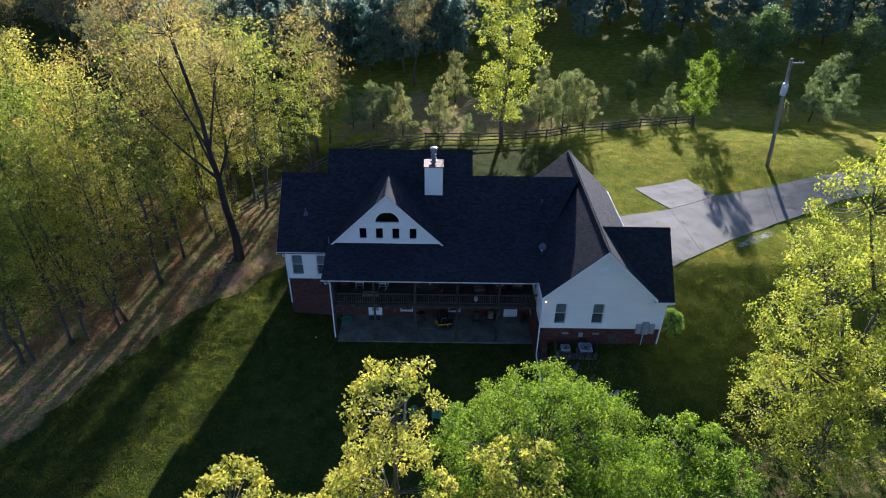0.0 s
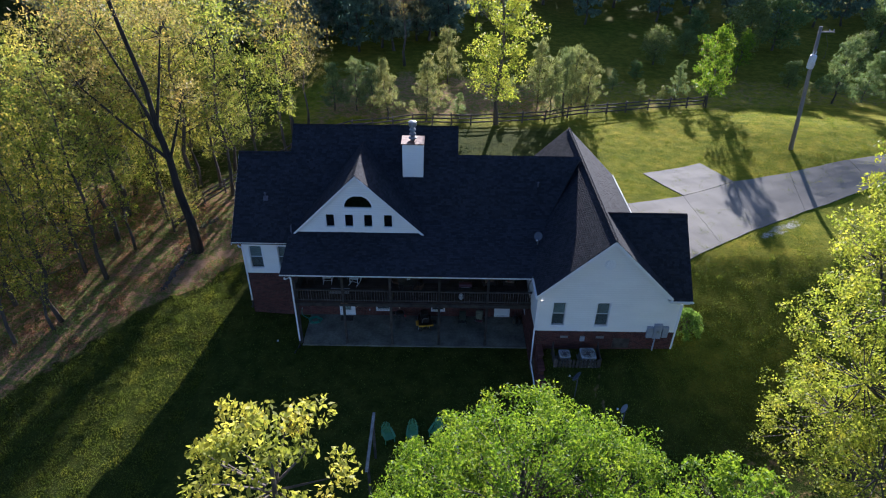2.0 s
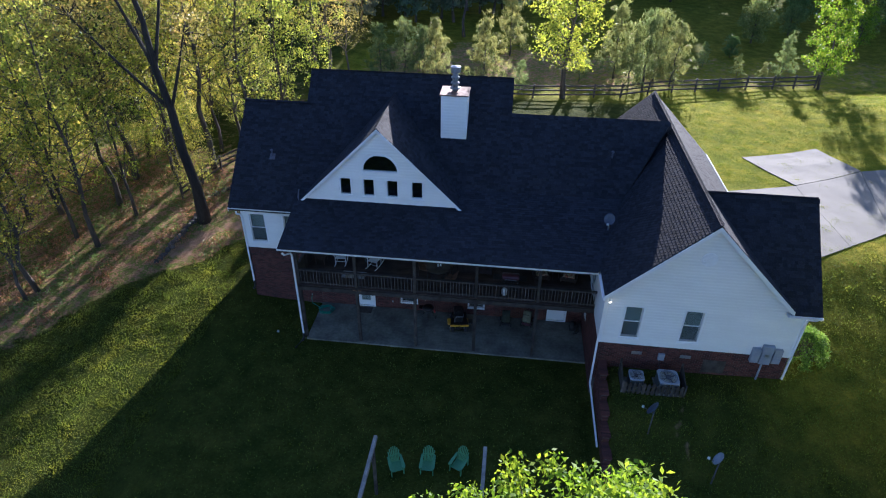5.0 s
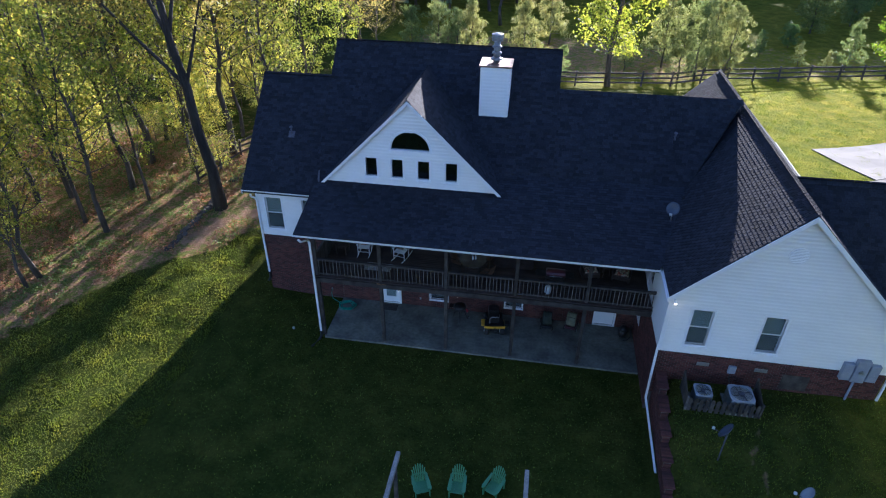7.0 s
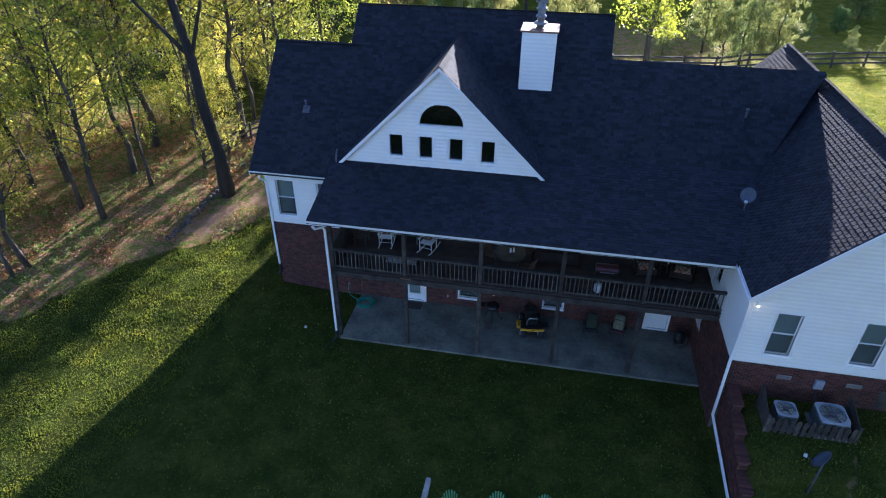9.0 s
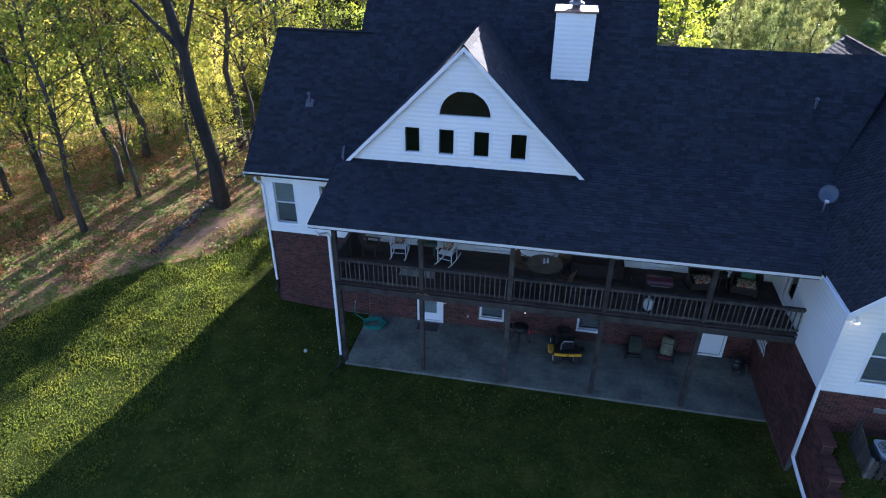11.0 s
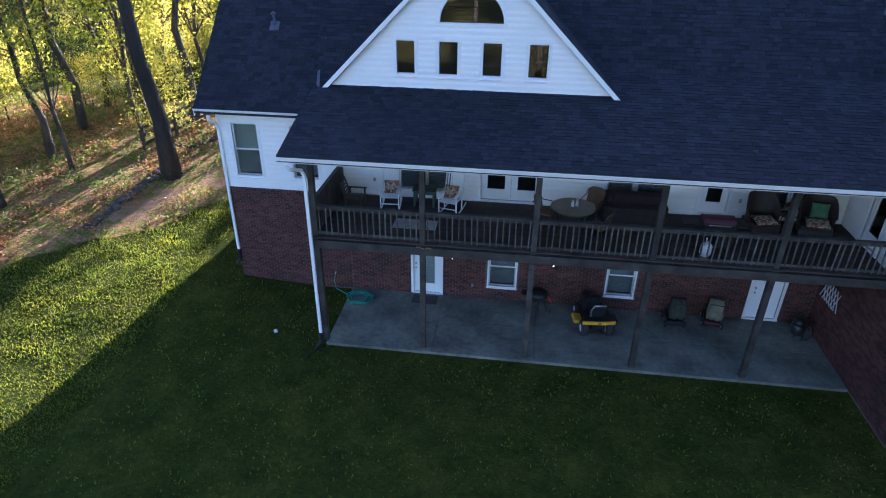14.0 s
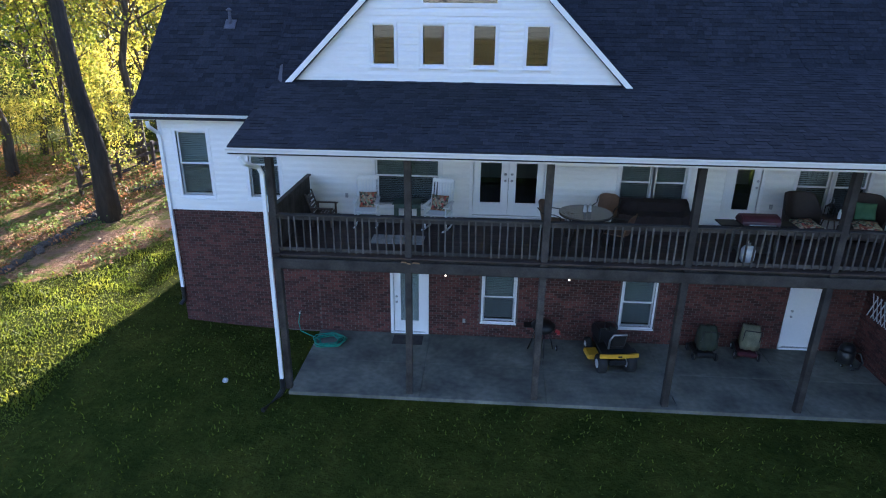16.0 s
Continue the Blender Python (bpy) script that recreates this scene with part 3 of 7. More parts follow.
def window(x0, x1, z0, z1, y, parent, axis="x", out=-1, blind=0.0, sash=True, trim=0.085, mat_frame=None):
    """A sash window in an opening: casing with its own sill, two panes, a meeting rail, a blind behind."""
    def P(u, d, w):
        return (u, y + out * d, w) if axis == "x" else (y + out * d, u, w)

    def bx(bm, u0, u1, w0, w1, d0, d1):
        p, q = P(u0, d0, w0), P(u1, d1, w1)
        add_box(bm, [min(a, b) for a, b in zip(p, q)], [max(a, b) for a, b in zip(p, q)], 0.004)

    bm = bmesh.new()
    for u0, u1, w0, w1 in ((x0 - trim, x0, z0, z1), (x1, x1 + trim, z0, z1), (x0 - trim, x1 + trim, z1, z1 + trim), (x0 - trim, x1 + trim, z0 - trim, z0)):
        bx(bm, u0, u1, w0, w1, -0.10, 0.03)
    win = part("window", bm, mat_frame or TRIM, parent)
    bm = bmesh.new()
    bx(bm, x0 - trim - 0.02, x1 + trim + 0.02, z0 - trim - 0.03, z0 - trim, -0.02, 0.06)
    part("sill", bm, TRIM, win)
    zm = (z0 + z1) / 2
    if sash:
        bm = bmesh.new()
        s = 0.045
        for u0, u1, w0, w1 in ((x0, x0 + s, z0, z1), (x1 - s, x1, z0, z1), (x0 + s, x1 - s, zm - 0.025, zm + 0.025), (x0 + s, x1 - s, z0, z0 + s), (x0 + s, x1 - s, z1 - s, z1)):
            bx(bm, u0, u1, w0, w1, -0.09, -0.04)
        part("sash", bm, TRIM, win)
    for w0, w1, d in ((z0, zm, -0.065), (zm, z1, -0.06)) if sash else ((z0, z1, -0.05),):
        bm = bmesh.new()
        bx(bm, x0 + 0.003, x1 - 0.003, w0 + 0.003, w1 - 0.003, d, d - 0.006)
        part("pane", bm, GLASS, win)
    if sash:
        bm = bmesh.new()
        bx(bm, x0 + 0.01, x1 - 0.01, z0 + 0.01, zm - 0.005, -0.033, -0.030)
        part("insect_screen", bm, SCREEN, win, "dark insect screen over the lower sash")
    if blind:
        bm = bmesh.new()
        w = z1 - 0.03
        while w > z1 - (z1 - z0) * blind:
            ring = [P(x0 + 0.02, -0.125, w - 0.015), P(x0 + 0.02, -0.160, w + 0.010), P(x0 + 0.02, -0.158, w + 0.013), P(x0 + 0.02, -0.123, w - 0.012)]
            add_prism(bm, ring, (x1 - x0 - 0.04, 0, 0) if axis == "x" else (0, x1 - x0 - 0.04, 0))
            w -= 0.05
        bmesh.ops.recalc_face_normals(bm, faces=bm.faces)
        part("blind", bm, BLIND, win, "white slatted blind")
    return win


def door(x0, x1, z0, z1, y, parent, axis="x", out=-1, glass=True, knob_right=False, leaves=1):
    """A panelled exterior door with casing, glazed light, threshold, knob and bolt."""
    def bx(bm, u0, u1, w0, w1, d0, d1, bev=0.004):
        p, q = ((u0, y + out * d0, w0), (u1, y + out * d1, w1)) if axis == "x" else ((y + out * d0, u0, w0), (y + out * d1, u1, w1))
        add_box(bm, [min(a, b) for a, b in zip(p, q)], [max(a, b) for a, b in zip(p, q)], bev)

    bm = bmesh.new()
    t = 0.09
    for u0, u1, w0, w1 in ((x0 - t, x0, z0, z1), (x1, x1 + t, z0, z1), (x0 - t, x1 + t, z1, z1 + t)):
        bx(bm, u0, u1, w0, w1, -0.12, 0.03)
    bx(bm, x0 - t, x1 + t, z0 - 0.05, z0, -0.12, 0.06)
    root = part("door", bm, TRIM, parent, "white glazed door with casing" if glass else "plain white door with casing")
    step = (x1 - x0) / leaves
    for i in range(leaves):
        a, b = x0 + i * step + 0.004, x0 + (i + 1) * step - 0.004
        bm = bmesh.new()
        if glass:
            m = 0.16
            for u0, u1, w0, w1 in ((a, a + m, z0, z1), (b - m, b, z0, z1), (a + m, b - m, z0, z0 + 0.32), (a + m, b - m, z1 - 0.16, z1)):
                bx(bm, u0, u1, w0, w1, -0.07, -0.03)
            part("leaf", bm, TRIM, root)
            bm = bmesh.new()
            bx(bm, a + m, b - m, z0 + 0.32, z1 - 0.16, -0.052, -0.046, 0)
            part("pane", bm, GLASS, root)
            bm = bmesh.new()
            for u0, u1, w0, w1 in ((a + m, a + m + 0.03, z0 + 0.32, z1 - 0.16), (b - m - 0.03, b - m, z0 + 0.32, z1 - 0.16), (a + m, b - m, z0 + 0.32, z0 + 0.35), (a + m, b - m, z1 - 0.19, z1 - 0.16)):
                bx(bm, u0, u1, w0, w1, -0.04, -0.018)
            part("glazing_bead", bm, TRIM, root)
        else:
            bx(bm, a, b, z0, z1, -0.07, -0.03)
            part("leaf", bm, TRIM, root)
        k = (b - 0.08) if (knob_right or (leaves == 2 and i == 0)) else a + 0.08
        if leaves == 2 and i == 1:
            k = a + 0.08
        for w in (z0 + 0.95, z0 + 1.12):
            bm = bmesh.new()
            c = Vector((k, y + out * 0.0, w)) if axis == "x" else Vector((y, k, w))
            d = Vector((0, out, 0)) if axis == "x" else Vector((out, 0, 0))
            add_tube(bm, [c - d * 0.03, c + d * 0.0, c + d * 0.03, c + d * 0.05], [0.015, 0.015, 0.035, 0.02], 8)
            part("knob", bm, METAL, root, "dull metal door knob")
    return root


def brick_face(parent, span, low, high, holes, face, axis="x", out=-1, singles=0, seed=1):
    """Bricks in running bond standing proud of their mortar; the first few hundred are objects of their own."""
    r = random.Random(seed)
    L, H, J = 0.203, 0.062, 0.011
    shared = None
    verts, faces = [], []
    count, row, z = 0, 0, low
    while z + H < high + 0.01:
        for a, b in pieces(span, z + H / 2, holes):
            x = a - (L / 2 if row % 2 else 0)
            while x < b:
                u0, u1 = max(x, a) + J / 2, min(x + L, b) - J / 2
                x += L + J
                if u1 - u0 < 0.03:
                    continue
                d0, d1 = -0.004, 0.010 + r.uniform(-0.003, 0.003)
                whole = abs(u1 - u0 - (L - J)) < 0.012
                if singles and whole and count < singles and z > low + 0.3:
                    if shared is None:
                        bm = box((-(L - J) / 2, -0.012, 0), ((L - J) / 2, 0.006, H))
                        shared = bpy.data.meshes.new("brick")
                        bm.to_mesh(shared)
                        bm.free()
                        shared.materials.append(BRICK)
                    ob = new("brick", shared)
                    ob.parent = parent
                    um = (u0 + u1) / 2
                    ob.matrix_basis = Matrix.Translation((um, face, z)) if axis == "x" else Matrix.Translation((face, um, z)) @ Matrix.Rotation(radians(-90 if out < 0 else 90), 4, "Z")
                    count += 1
                    continue
                k = len(verts)
                for w in (z, z + H):
                    for u, d in ((u0, d0), (u1, d0), (u1, d1), (u0, d1)):
                        verts.append((u, face + out * d, w) if axis == "x" else (face + out * d, u, w))
                faces += [(k, k + 1, k + 5, k + 4), (k + 1, k + 2, k + 6, k + 5), (k + 2, k + 3, k + 7, k + 6), (k + 3, k, k + 4, k + 7), (k + 4, k + 5, k + 6, k + 7), (k, k + 3, k + 2, k + 1)]
        z += H + J
        row += 1
    me = bpy.data.meshes.new("brickwork")
    me.from_pydata(verts, [], faces)
    me.materials.append(BRICK_JOINED)
    ob = new("brickwork", me)
    ob.parent = parent
    return tagged(ob, kind="stuff")


# openings: along, along, low, high
UP = [(-6.48, -5.66, 3.98, 5.70), (-4.60, -3.80, 3.98, 5.70), (-1.22, -0.42, 3.86, 5.45), (-0.34, 0.46, 3.86, 5.45), (1.34, 3.18, 3.66, 5.70),
      (5.10, 5.88, 3.86, 5.45), (5.98, 6.76, 3.86, 5.45), (7.80, 8.60, 3.66, 5.70), (9.48, 10.28, 3.86, 5.45), (10.40, 11.20, 3.86, 5.45)]
DOWN = [(-0.80, 0.10, 0.06, 2.12), (1.72, 2.60, 0.52, 1.98), (5.55, 6.40, 0.52, 1.98), (10.02, 10.92, 0.08, 2.12)]
rear = wall((-6.9, WX), BRICK_TOP, 6.35, UP, SIDING, WY)
lap_siding(rear, lambda z: (-6.9, WX - 0.02), BRICK_TOP, 6.2, [(a - 0.09, b + 0.09, c - 0.10, d + 0.09) for a, b, c, d in UP], WY)
low_wall = wall((-6.9, WX), -0.5, BRICK_TOP, DOWN, MORTAR, WY)
for i, (a, b, c, d) in enumerate(UP):
    if i in (4, 7):
        continue
    window(a, b, c, d, WY, rear, blind=0.97)
door(*UP[4], WY, rear, leaves=2)
door(*UP[7], WY, rear, knob_right=True)
front = door(*DOWN[0], WY, low_wall)
part("curtain", box((DOWN[0][0] + 0.12, WY + 0.085, 0.34), (DOWN[0][1] - 0.12, WY + 0.10, 2.0)), BLIND, front, "pale curtain behind the glass")
door(*DOWN[3], WY, low_wall, glass=False)
window(*DOWN[1], WY, low_wall, blind=0.97, trim=0.05)
window(*DOWN[2], WY, low_wall, blind=0.97, trim=0.05)
west = wall((WY + 0.18, 11.3), BRICK_TOP, 6.2, [], SIDING, -6.9, axis="y")
lap_siding(west, lambda z: (WY, 11.3), BRICK_TOP, 6.2, [], -6.9, axis="y")
west_low = wall((WY + 0.18, 11.3), -0.5, BRICK_TOP, [], MORTAR, -6.9, axis="y")
part("wall", prism([(-6.9, WY + 0.18, 6.2), (-6.9, 11.0, 6.2), (-6.9, 7.0, 10.2)], (0.15, 0, 0)), SIDING, house)
part("wall", box((-6.9, 11.3, 0), (WX, 11.48, 6.2)), SIDING, house)
part("wall", box((-3.6, 11.5, 0), (7.0, 13.6, 6.4)), SIDING, house)
# gable ends of the taller middle roof
for gx in (-3.75, 6.95):
    part("wall", prism([(gx, 6.6, 10.0), (gx, 10.2, 10.0), (gx, 8.4, 11.7)], (0.1, 0, 0)), SIDING, house)

# the gabled wing
GW = [(12.80, 13.56, 3.76, 5.46), (15.40, 16.16, 3.76, 5.46)]


def gable_span(z):
    if z <= 6.1:
        return 12.0, 20.3
    return 12.0 + max(0.0, (z - 6.25)) * 1.0, 19.25 - max(0.0, (z - 6.25)) * 1.0


wing = wall((12.0, 20.3), WING_BRICK_TOP, 6.1, GW, SIDING, GY)
part("wall", prism([(12.05, GY, 6.1), (19.2, GY, 6.1), (15.62, GY, 9.72)], (0, 0.15, 0)), SIDING, house)
lap_siding(wing, gable_span, WING_BRICK_TOP, 9.6, [(a - 0.09, b + 0.09, c - 0.10, d + 0.09) for a, b, c, d in GW], GY)
for g in GW:
    window(*g, GY, wing, blind=0.97)
wing_low = wall((WX, 20.3), -0.5, WING_BRICK_TOP, [], MORTAR, GY - 0.0)
part("wall", box((20.12, GY + 0.18, 0.5), (20.3, 4.3, 6.1)), SIDING, house)
part("wall", prism([(20.12, GY, 6.1), (20.12, 4.4, 6.1), (20.12, 1.1, 9.4)], (0.15, 0, 0)), SIDING, house)
part("wall", box((19.0, 4.3, 1.0), (19.2, 12.9, 6.2)), SIDING, house)
part("wall", prism([(12.1, 12.7, 2.0), (19.2, 12.7, 2.0), (19.2, 12.7, 6.3), (15.65, 12.7, 9.8), (12.1, 12.7, 6.3)], (0, 0.2, 0)), SIDING, house)
# wall between deck and wing
DK_DOOR = [(0.95, 1.85, 3.66, 5.70)]
side = wall((GY + 0.18, WY), WING_BRICK_TOP, 6.3, DK_DOOR, SIDING, WX, axis="y")
lap_siding(side, lambda z: (GY, WY - 0.02), WING_BRICK_TOP, 6.2, [(0.86, 1.94, 3.56, 5.80)], WX, axis="y")
door(0.95, 1.85, 3.66, 5.70, WX, side, axis="y")
side_low = wall((GY + 0.18, WY), -0.5, WING_BRICK_TOP, [], MORTAR, WX, axis="y")
part("corner_board", box((11.87, GY - 0.025, WING_BRICK_TOP), (12.0, GY + 0.10, 6.2), 0.005), TRIM, house)
part("corner_board", box((20.22, GY - 0.03, WING_BRICK_TOP), (20.33, GY + 0.10, 6.0), 0.005), TRIM, house)
part("corner_board", box((-6.93, WY - 0.03, BRICK_TOP), (-6.82, WY + 0.1, 6.0), 0.005), TRIM, house)
# round gable vent
bm = bmesh.new()
add_tube(bm, [(15.68, GY - 0.01, 8.22), (15.68, GY - 0.06, 8.22)], 0.33, 28)
vent = part("gable_vent", bm, TRIM, house, "round white louvred gable vent")
for k in range(-4, 5):
    h = math.sqrt(0.29 ** 2 - (k * 0.062) ** 2)
    part("louvre", box((15.68 - h, GY - 0.085, 8.22 + k * 0.062 - 0.012), (15.68 + h, GY - 0.058, 8.22 + k * 0.062 + 0.022)), TRIM, vent)
# soldier course under the siding, foundation vents and crawl door
for a, b in ((13.48, 13.95), (15.66, 16.14)):
    v = part("foundation_vent", box((a, GY - 0.02, 2.72), (b, GY + 0.02, 2.90), 0.004), METAL, house, "small white foundation vent")
part("crawl_door", box((16.75, GY - 0.03, 2.0), (17.75, GY + 0.02, 2.75), 0.006), DECKWOOD, house, "weathered crawl-space door")

# dormer
DW = [(-1.12, -0.62, 7.50, 8.40), (0.07, 0.57, 7.50, 8.40), (1.27, 1.77, 7.50, 8.40), (2.52, 3.02, 7.50, 8.40)]
DY = 2.62


def arc_half(z):
    return math.sqrt(max(0.0, 0.86 ** 2 - (z - 8.87) ** 2))


bm = bmesh.new()
for i in range(36):
    z0, z1 = 6.7 + i * 2.15 / 36, 6.7 + (i + 1) * 2.15 / 36
    zm = (z0 + z1) / 2
    d = max(0.0, z1 - 6.95)
    for a, b in pieces((-3.1 + d, 4.86 - d), zm, DW):
        add_box(bm, (a, DY, z0), (b, DY + 0.18, z1))
dormer_wall = part("wall", bm, SIDING, house)
bm = bmesh.new()
zs = [8.85 + 0.06 * i for i in range(32)]
for z0, z1 in zip(zs, zs[1:]):
    lo, hi = -3.1 + (z1 - 6.95), 4.86 - (z1 - 6.95)
    if hi <= lo:
        break
    if z0 < 9.72:
        h = arc_half((z0 + z1) / 2)
        add_box(bm, (lo, DY, z0), (0.93 - h, DY + 0.18, z1))
        add_box(bm, (0.93 + h, DY, z0), (hi, DY + 0.18, z1))
    else:
        add_box(bm, (lo, DY, z0), (hi, DY + 0.18, z1))
part("wall", bm, SIDING, house)


def dormer_span(z):
    d = max(0.0, z - 6.95)
    return -3.25 + d, 5.01 - d


dormer_holes = [(a - 0.09, b + 0.09, c - 0.10, d + 0.09) for a, b, c, d in DW]
for i in range(22):
    low = 8.87 + 0.04 * i
    half = arc_half(max(8.87, low - 0.10)) + 0.06
    dormer_holes.append((0.93 - half, 0.93 + half, 8.80 if i == 0 else low, low + 0.04))
lap_siding(dormer_wall, dormer_span, 6.85, 10.9, dormer_holes, DY)
for d in DW:
    window(*d, DY, dormer_wall, sash=False, trim=0.07)
bm = bmesh.new()
arc = [(0.93 + 0.86 * math.cos(math.pi * i / 24), 8.87 + 0.86 * math.sin(math.pi * i / 24)) for i in range(25)]
out_arc = [(0.93 + 0.95 * math.cos(math.pi * i / 24), 8.87 + 0.95 * math.sin(math.pi * i / 24)) for i in range(25)]
for i in range(24):
    q = [(*arc[i],), (*arc[i + 1],), (*out_arc[i + 1],), (*out_arc[i],)]
    add_prism(bm, [(x, DY - 0.03, z) for x, z in q], (0, 0.12, 0))
add_box(bm, (-0.04, DY - 0.03, 8.78), (1.90, DY + 0.09, 8.87))
bmesh.ops.recalc_face_normals(bm, faces=bm.faces)
fan = part("window", bm, TRIM, dormer_wall, "half-round white-cased window")
part("pane", prism([(x, DY + 0.05, z) for x, z in arc], (0, 0.006, 0)), GLASS, fan)


# roofs
def roof(ring, thick=0.16):
    bm = prism(ring, (0, 0, -thick))
    return part("roof", bm, ROOFDECK, house, "dark blue-grey asphalt shingle roof slope")


def shingle(parent, origin, along, up, outline, singles=None, seed=3, step=0.145, wide=0.31, regular=False):
    """Shingle tabs over one slope. outline: convex ring in (along, up) metres."""
    r = random.Random(seed)
    o, A, U = Vector(origin), Vector(along).normalized(), Vector(up).normalized()
    N = A.cross(U).normalized()
    if N.z < 0:
        N = -N
    verts, faces, free = [], [], 0
    vmax = max(p[1] for p in outline)
    shared = None
    row, v = 0, 0.0
    while v < vmax - 0.03:
        vm = min(v + step / 2, vmax - 0.01)
        xs = []
        for (x0, y0), (x1, y1) in zip(outline, outline[1:] + outline[:1]):
            if (y0 - vm) * (y1 - vm) < 0:
                xs.append(x0 + (x1 - x0) * (vm - y0) / (y1 - y0))
        if len(xs) >= 2:
            lo, hi = min(xs), max(xs)
            u = lo - ((row % 2) * 0.5 + 0.05 if regular else r.uniform(0.1, 0.9)) * wide
            while u < hi:
                w = wide if regular else wide * r.choice((0.45, 0.62, 0.8, 1.0, 1.0))
                a, b = max(u, lo), min(u + w, hi)
                u += w
                if b - a < 0.02:
                    continue
                thick = r.choice((0.020, 0.024)) if regular else r.choice((0.010, 0.013, 0.019))
                gap = 0.014 if regular else 0.003
                full = b - a > 0.9 * wide and b - a < 1.1 * wide
                if singles and full and singles[0] < a and b < singles[1] and singles[2] < v < singles[3] and free < 290:
                    if shared is None:
                        bm = box((0.004, 0, 0.002), (wide - 0.004, step + 0.03, 0.014))
                        shared = bpy.data.meshes.new("shingle")
                        bm.to_mesh(shared)
                        bm.free()
                        shared.materials.append(SHINGLE)
                    ob = new("shingle", shared)
                    ob.parent = parent
                    ob.matrix_basis = Matrix.Translation(o + A * a + U * v) @ Matrix((A, U, N)).transposed().to_4x4()
                    free += 1
                    continue
                k = len(verts)
                for vv, t in ((v, thick), (v + step + 0.02, 0.006)):
                    for uu in (a + gap, b - gap):
                        p = o + A * uu + U * vv
                        verts += [tuple(p + N * 0.001), tuple(p + N * t)]
                faces += [(k + 1, k + 3, k + 7, k + 5), (k, k + 2, k + 3, k + 1), (k + 2, k + 6, k + 7, k + 3), (k, k + 1, k + 5, k + 4)]
        v += step
        row += 1
    me = bpy.data.meshes.new("shingles")
    me.from_pydata(verts, [], faces)
    me.materials.append(SHINGLE_JOINED)
    ob = new("shingles", me)
    ob.parent = parent
    return tagged(ob, kind="stuff")


def slope(p0, p1, p2, p3, singles=None, seed=3, regular=False):
    """A roof slope from its eave p0 p1 to its upper edge p2 p3 (p3 above p0)."""
    p0, p1, p2, p3 = [Vector(p) for p in (p0, p1, p2, p3)]
    A = (p1 - p0).normalized()
    U = (p3 - p0) - A * (p3 - p0).dot(A)
    if U.length < 0.01:
        U = (p2 - p0) - A * (p2 - p0).dot(A)
    U.normalize()
    r = roof([p0, p1, p2, p3])
    shingle(r, p0, A, U, [((p - p0).dot(A), (p - p0).dot(U)) for p in (p0, p1, p2, p3)], singles, seed, 0.15 if regular else 0.145, 0.21 if regular else 0.31, regular)
    return r


slope((-3.55, -0.72, 6.12), (11.62, -0.72, 6.12), (13.45, 3.95, 7.487), (-3.55, 3.95, 7.487), (1.2, 5.2, 0.15, 3.6), 3)
slope((-7.42, 2.62, 6.20), (-3.50, 2.62, 6.20), (-3.50, 7.02, 10.50), (-7.42, 7.02, 10.50), None, 4)
slope((-3.93, 3.60, 7.17), (7.19, 3.60, 7.17), (7.19, 8.38, 11.92), (-3.93, 8.38, 11.92), None, 5)
slope((7.19, 3.60, 7.17), (12.85, 3.60, 7.17), (15.35, 7.02, 10.42), (7.19, 7.02, 10.50), None, 6)
# wing, ridge along y
slope((11.72, 13.2, 6.22), (11.72, -2.58, 6.22), (15.64, -2.58, 10.02), (15.64, 13.2, 10.02), None, 7, True)
slope((19.50, -2.58, 6.22), (19.50, 13.2, 6.22), (15.64, 13.2, 10.02), (15.64, -2.58, 10.02), None, 8)
# side roof of the wing
slope((19.62, -2.55, 5.98), (20.75, -2.55, 5.98), (20.75, 1.1, 9.58), (16.0, 1.1, 9.58), None, 9)
slope((20.75, 4.75, 5.98), (19.2, 4.75, 5.98), (16.0, 1.1, 9.58), (20.75, 1.1, 9.58), None, 10)
# front slopes
slope((15.7, 11.6, 6.0), (-7.42, 11.6, 6.0), (-7.42, 7.02, 10.50), (15.35, 7.02, 10.42), None, 11)
slope((7.19, 13.9, 6.5), (-3.93, 13.9, 6.5), (-3.93, 8.38, 11.92), (7.19, 8.38, 11.92), None, 12)
# dormer
slope((-3.32, 7.2, 6.98), (-3.32, 2.46, 6.98), (0.88, 2.46, 11.16), (0.88, 7.6, 11.16), None, 13)
slope((5.08, 2.46, 6.98), (5.08, 7.2, 6.98), (0.88, 7.6, 11.16), (0.88, 2.46, 11.16), None, 14)


def ridge_cap(a, b, half=0.15, step=0.22):
    """Overlapping cap shingles bent over a ridge, each an object."""
    a, b = Vector(a), Vector(b)
    d = (b - a).normalized()
    s = d.cross(Vector((0, 0, 1))).normalized()
    bm = bmesh.new()
    ring = [s * -half + Vector((0, 0, -half * 0.92)), Vector((0, 0, 0)), s * half + Vector((0, 0, -half * 0.92)),
            s * half + Vector((0, 0, -half * 0.92 - 0.012)), Vector((0, 0, -0.012)), s * -half + Vector((0, 0, -half * 0.92 - 0.012))]
    add_prism(bm, [p + Vector((0, 0, 0.036)) for p in ring], d * (step + 0.05) + Vector((0, 0, -0.02)))
    bmesh.ops.recalc_face_normals(bm, faces=bm.faces)
    me = bpy.data.meshes.new("cap_shingle")
    bm.to_mesh(me)
    bm.free()
    me.materials.append(SHINGLE)
    for i in range(int((b - a).length / step)):
        ob = new("cap_shingle", me)
        ob.parent = house
        ob.matrix_basis = Matrix.Translation(a + d * (i * step))


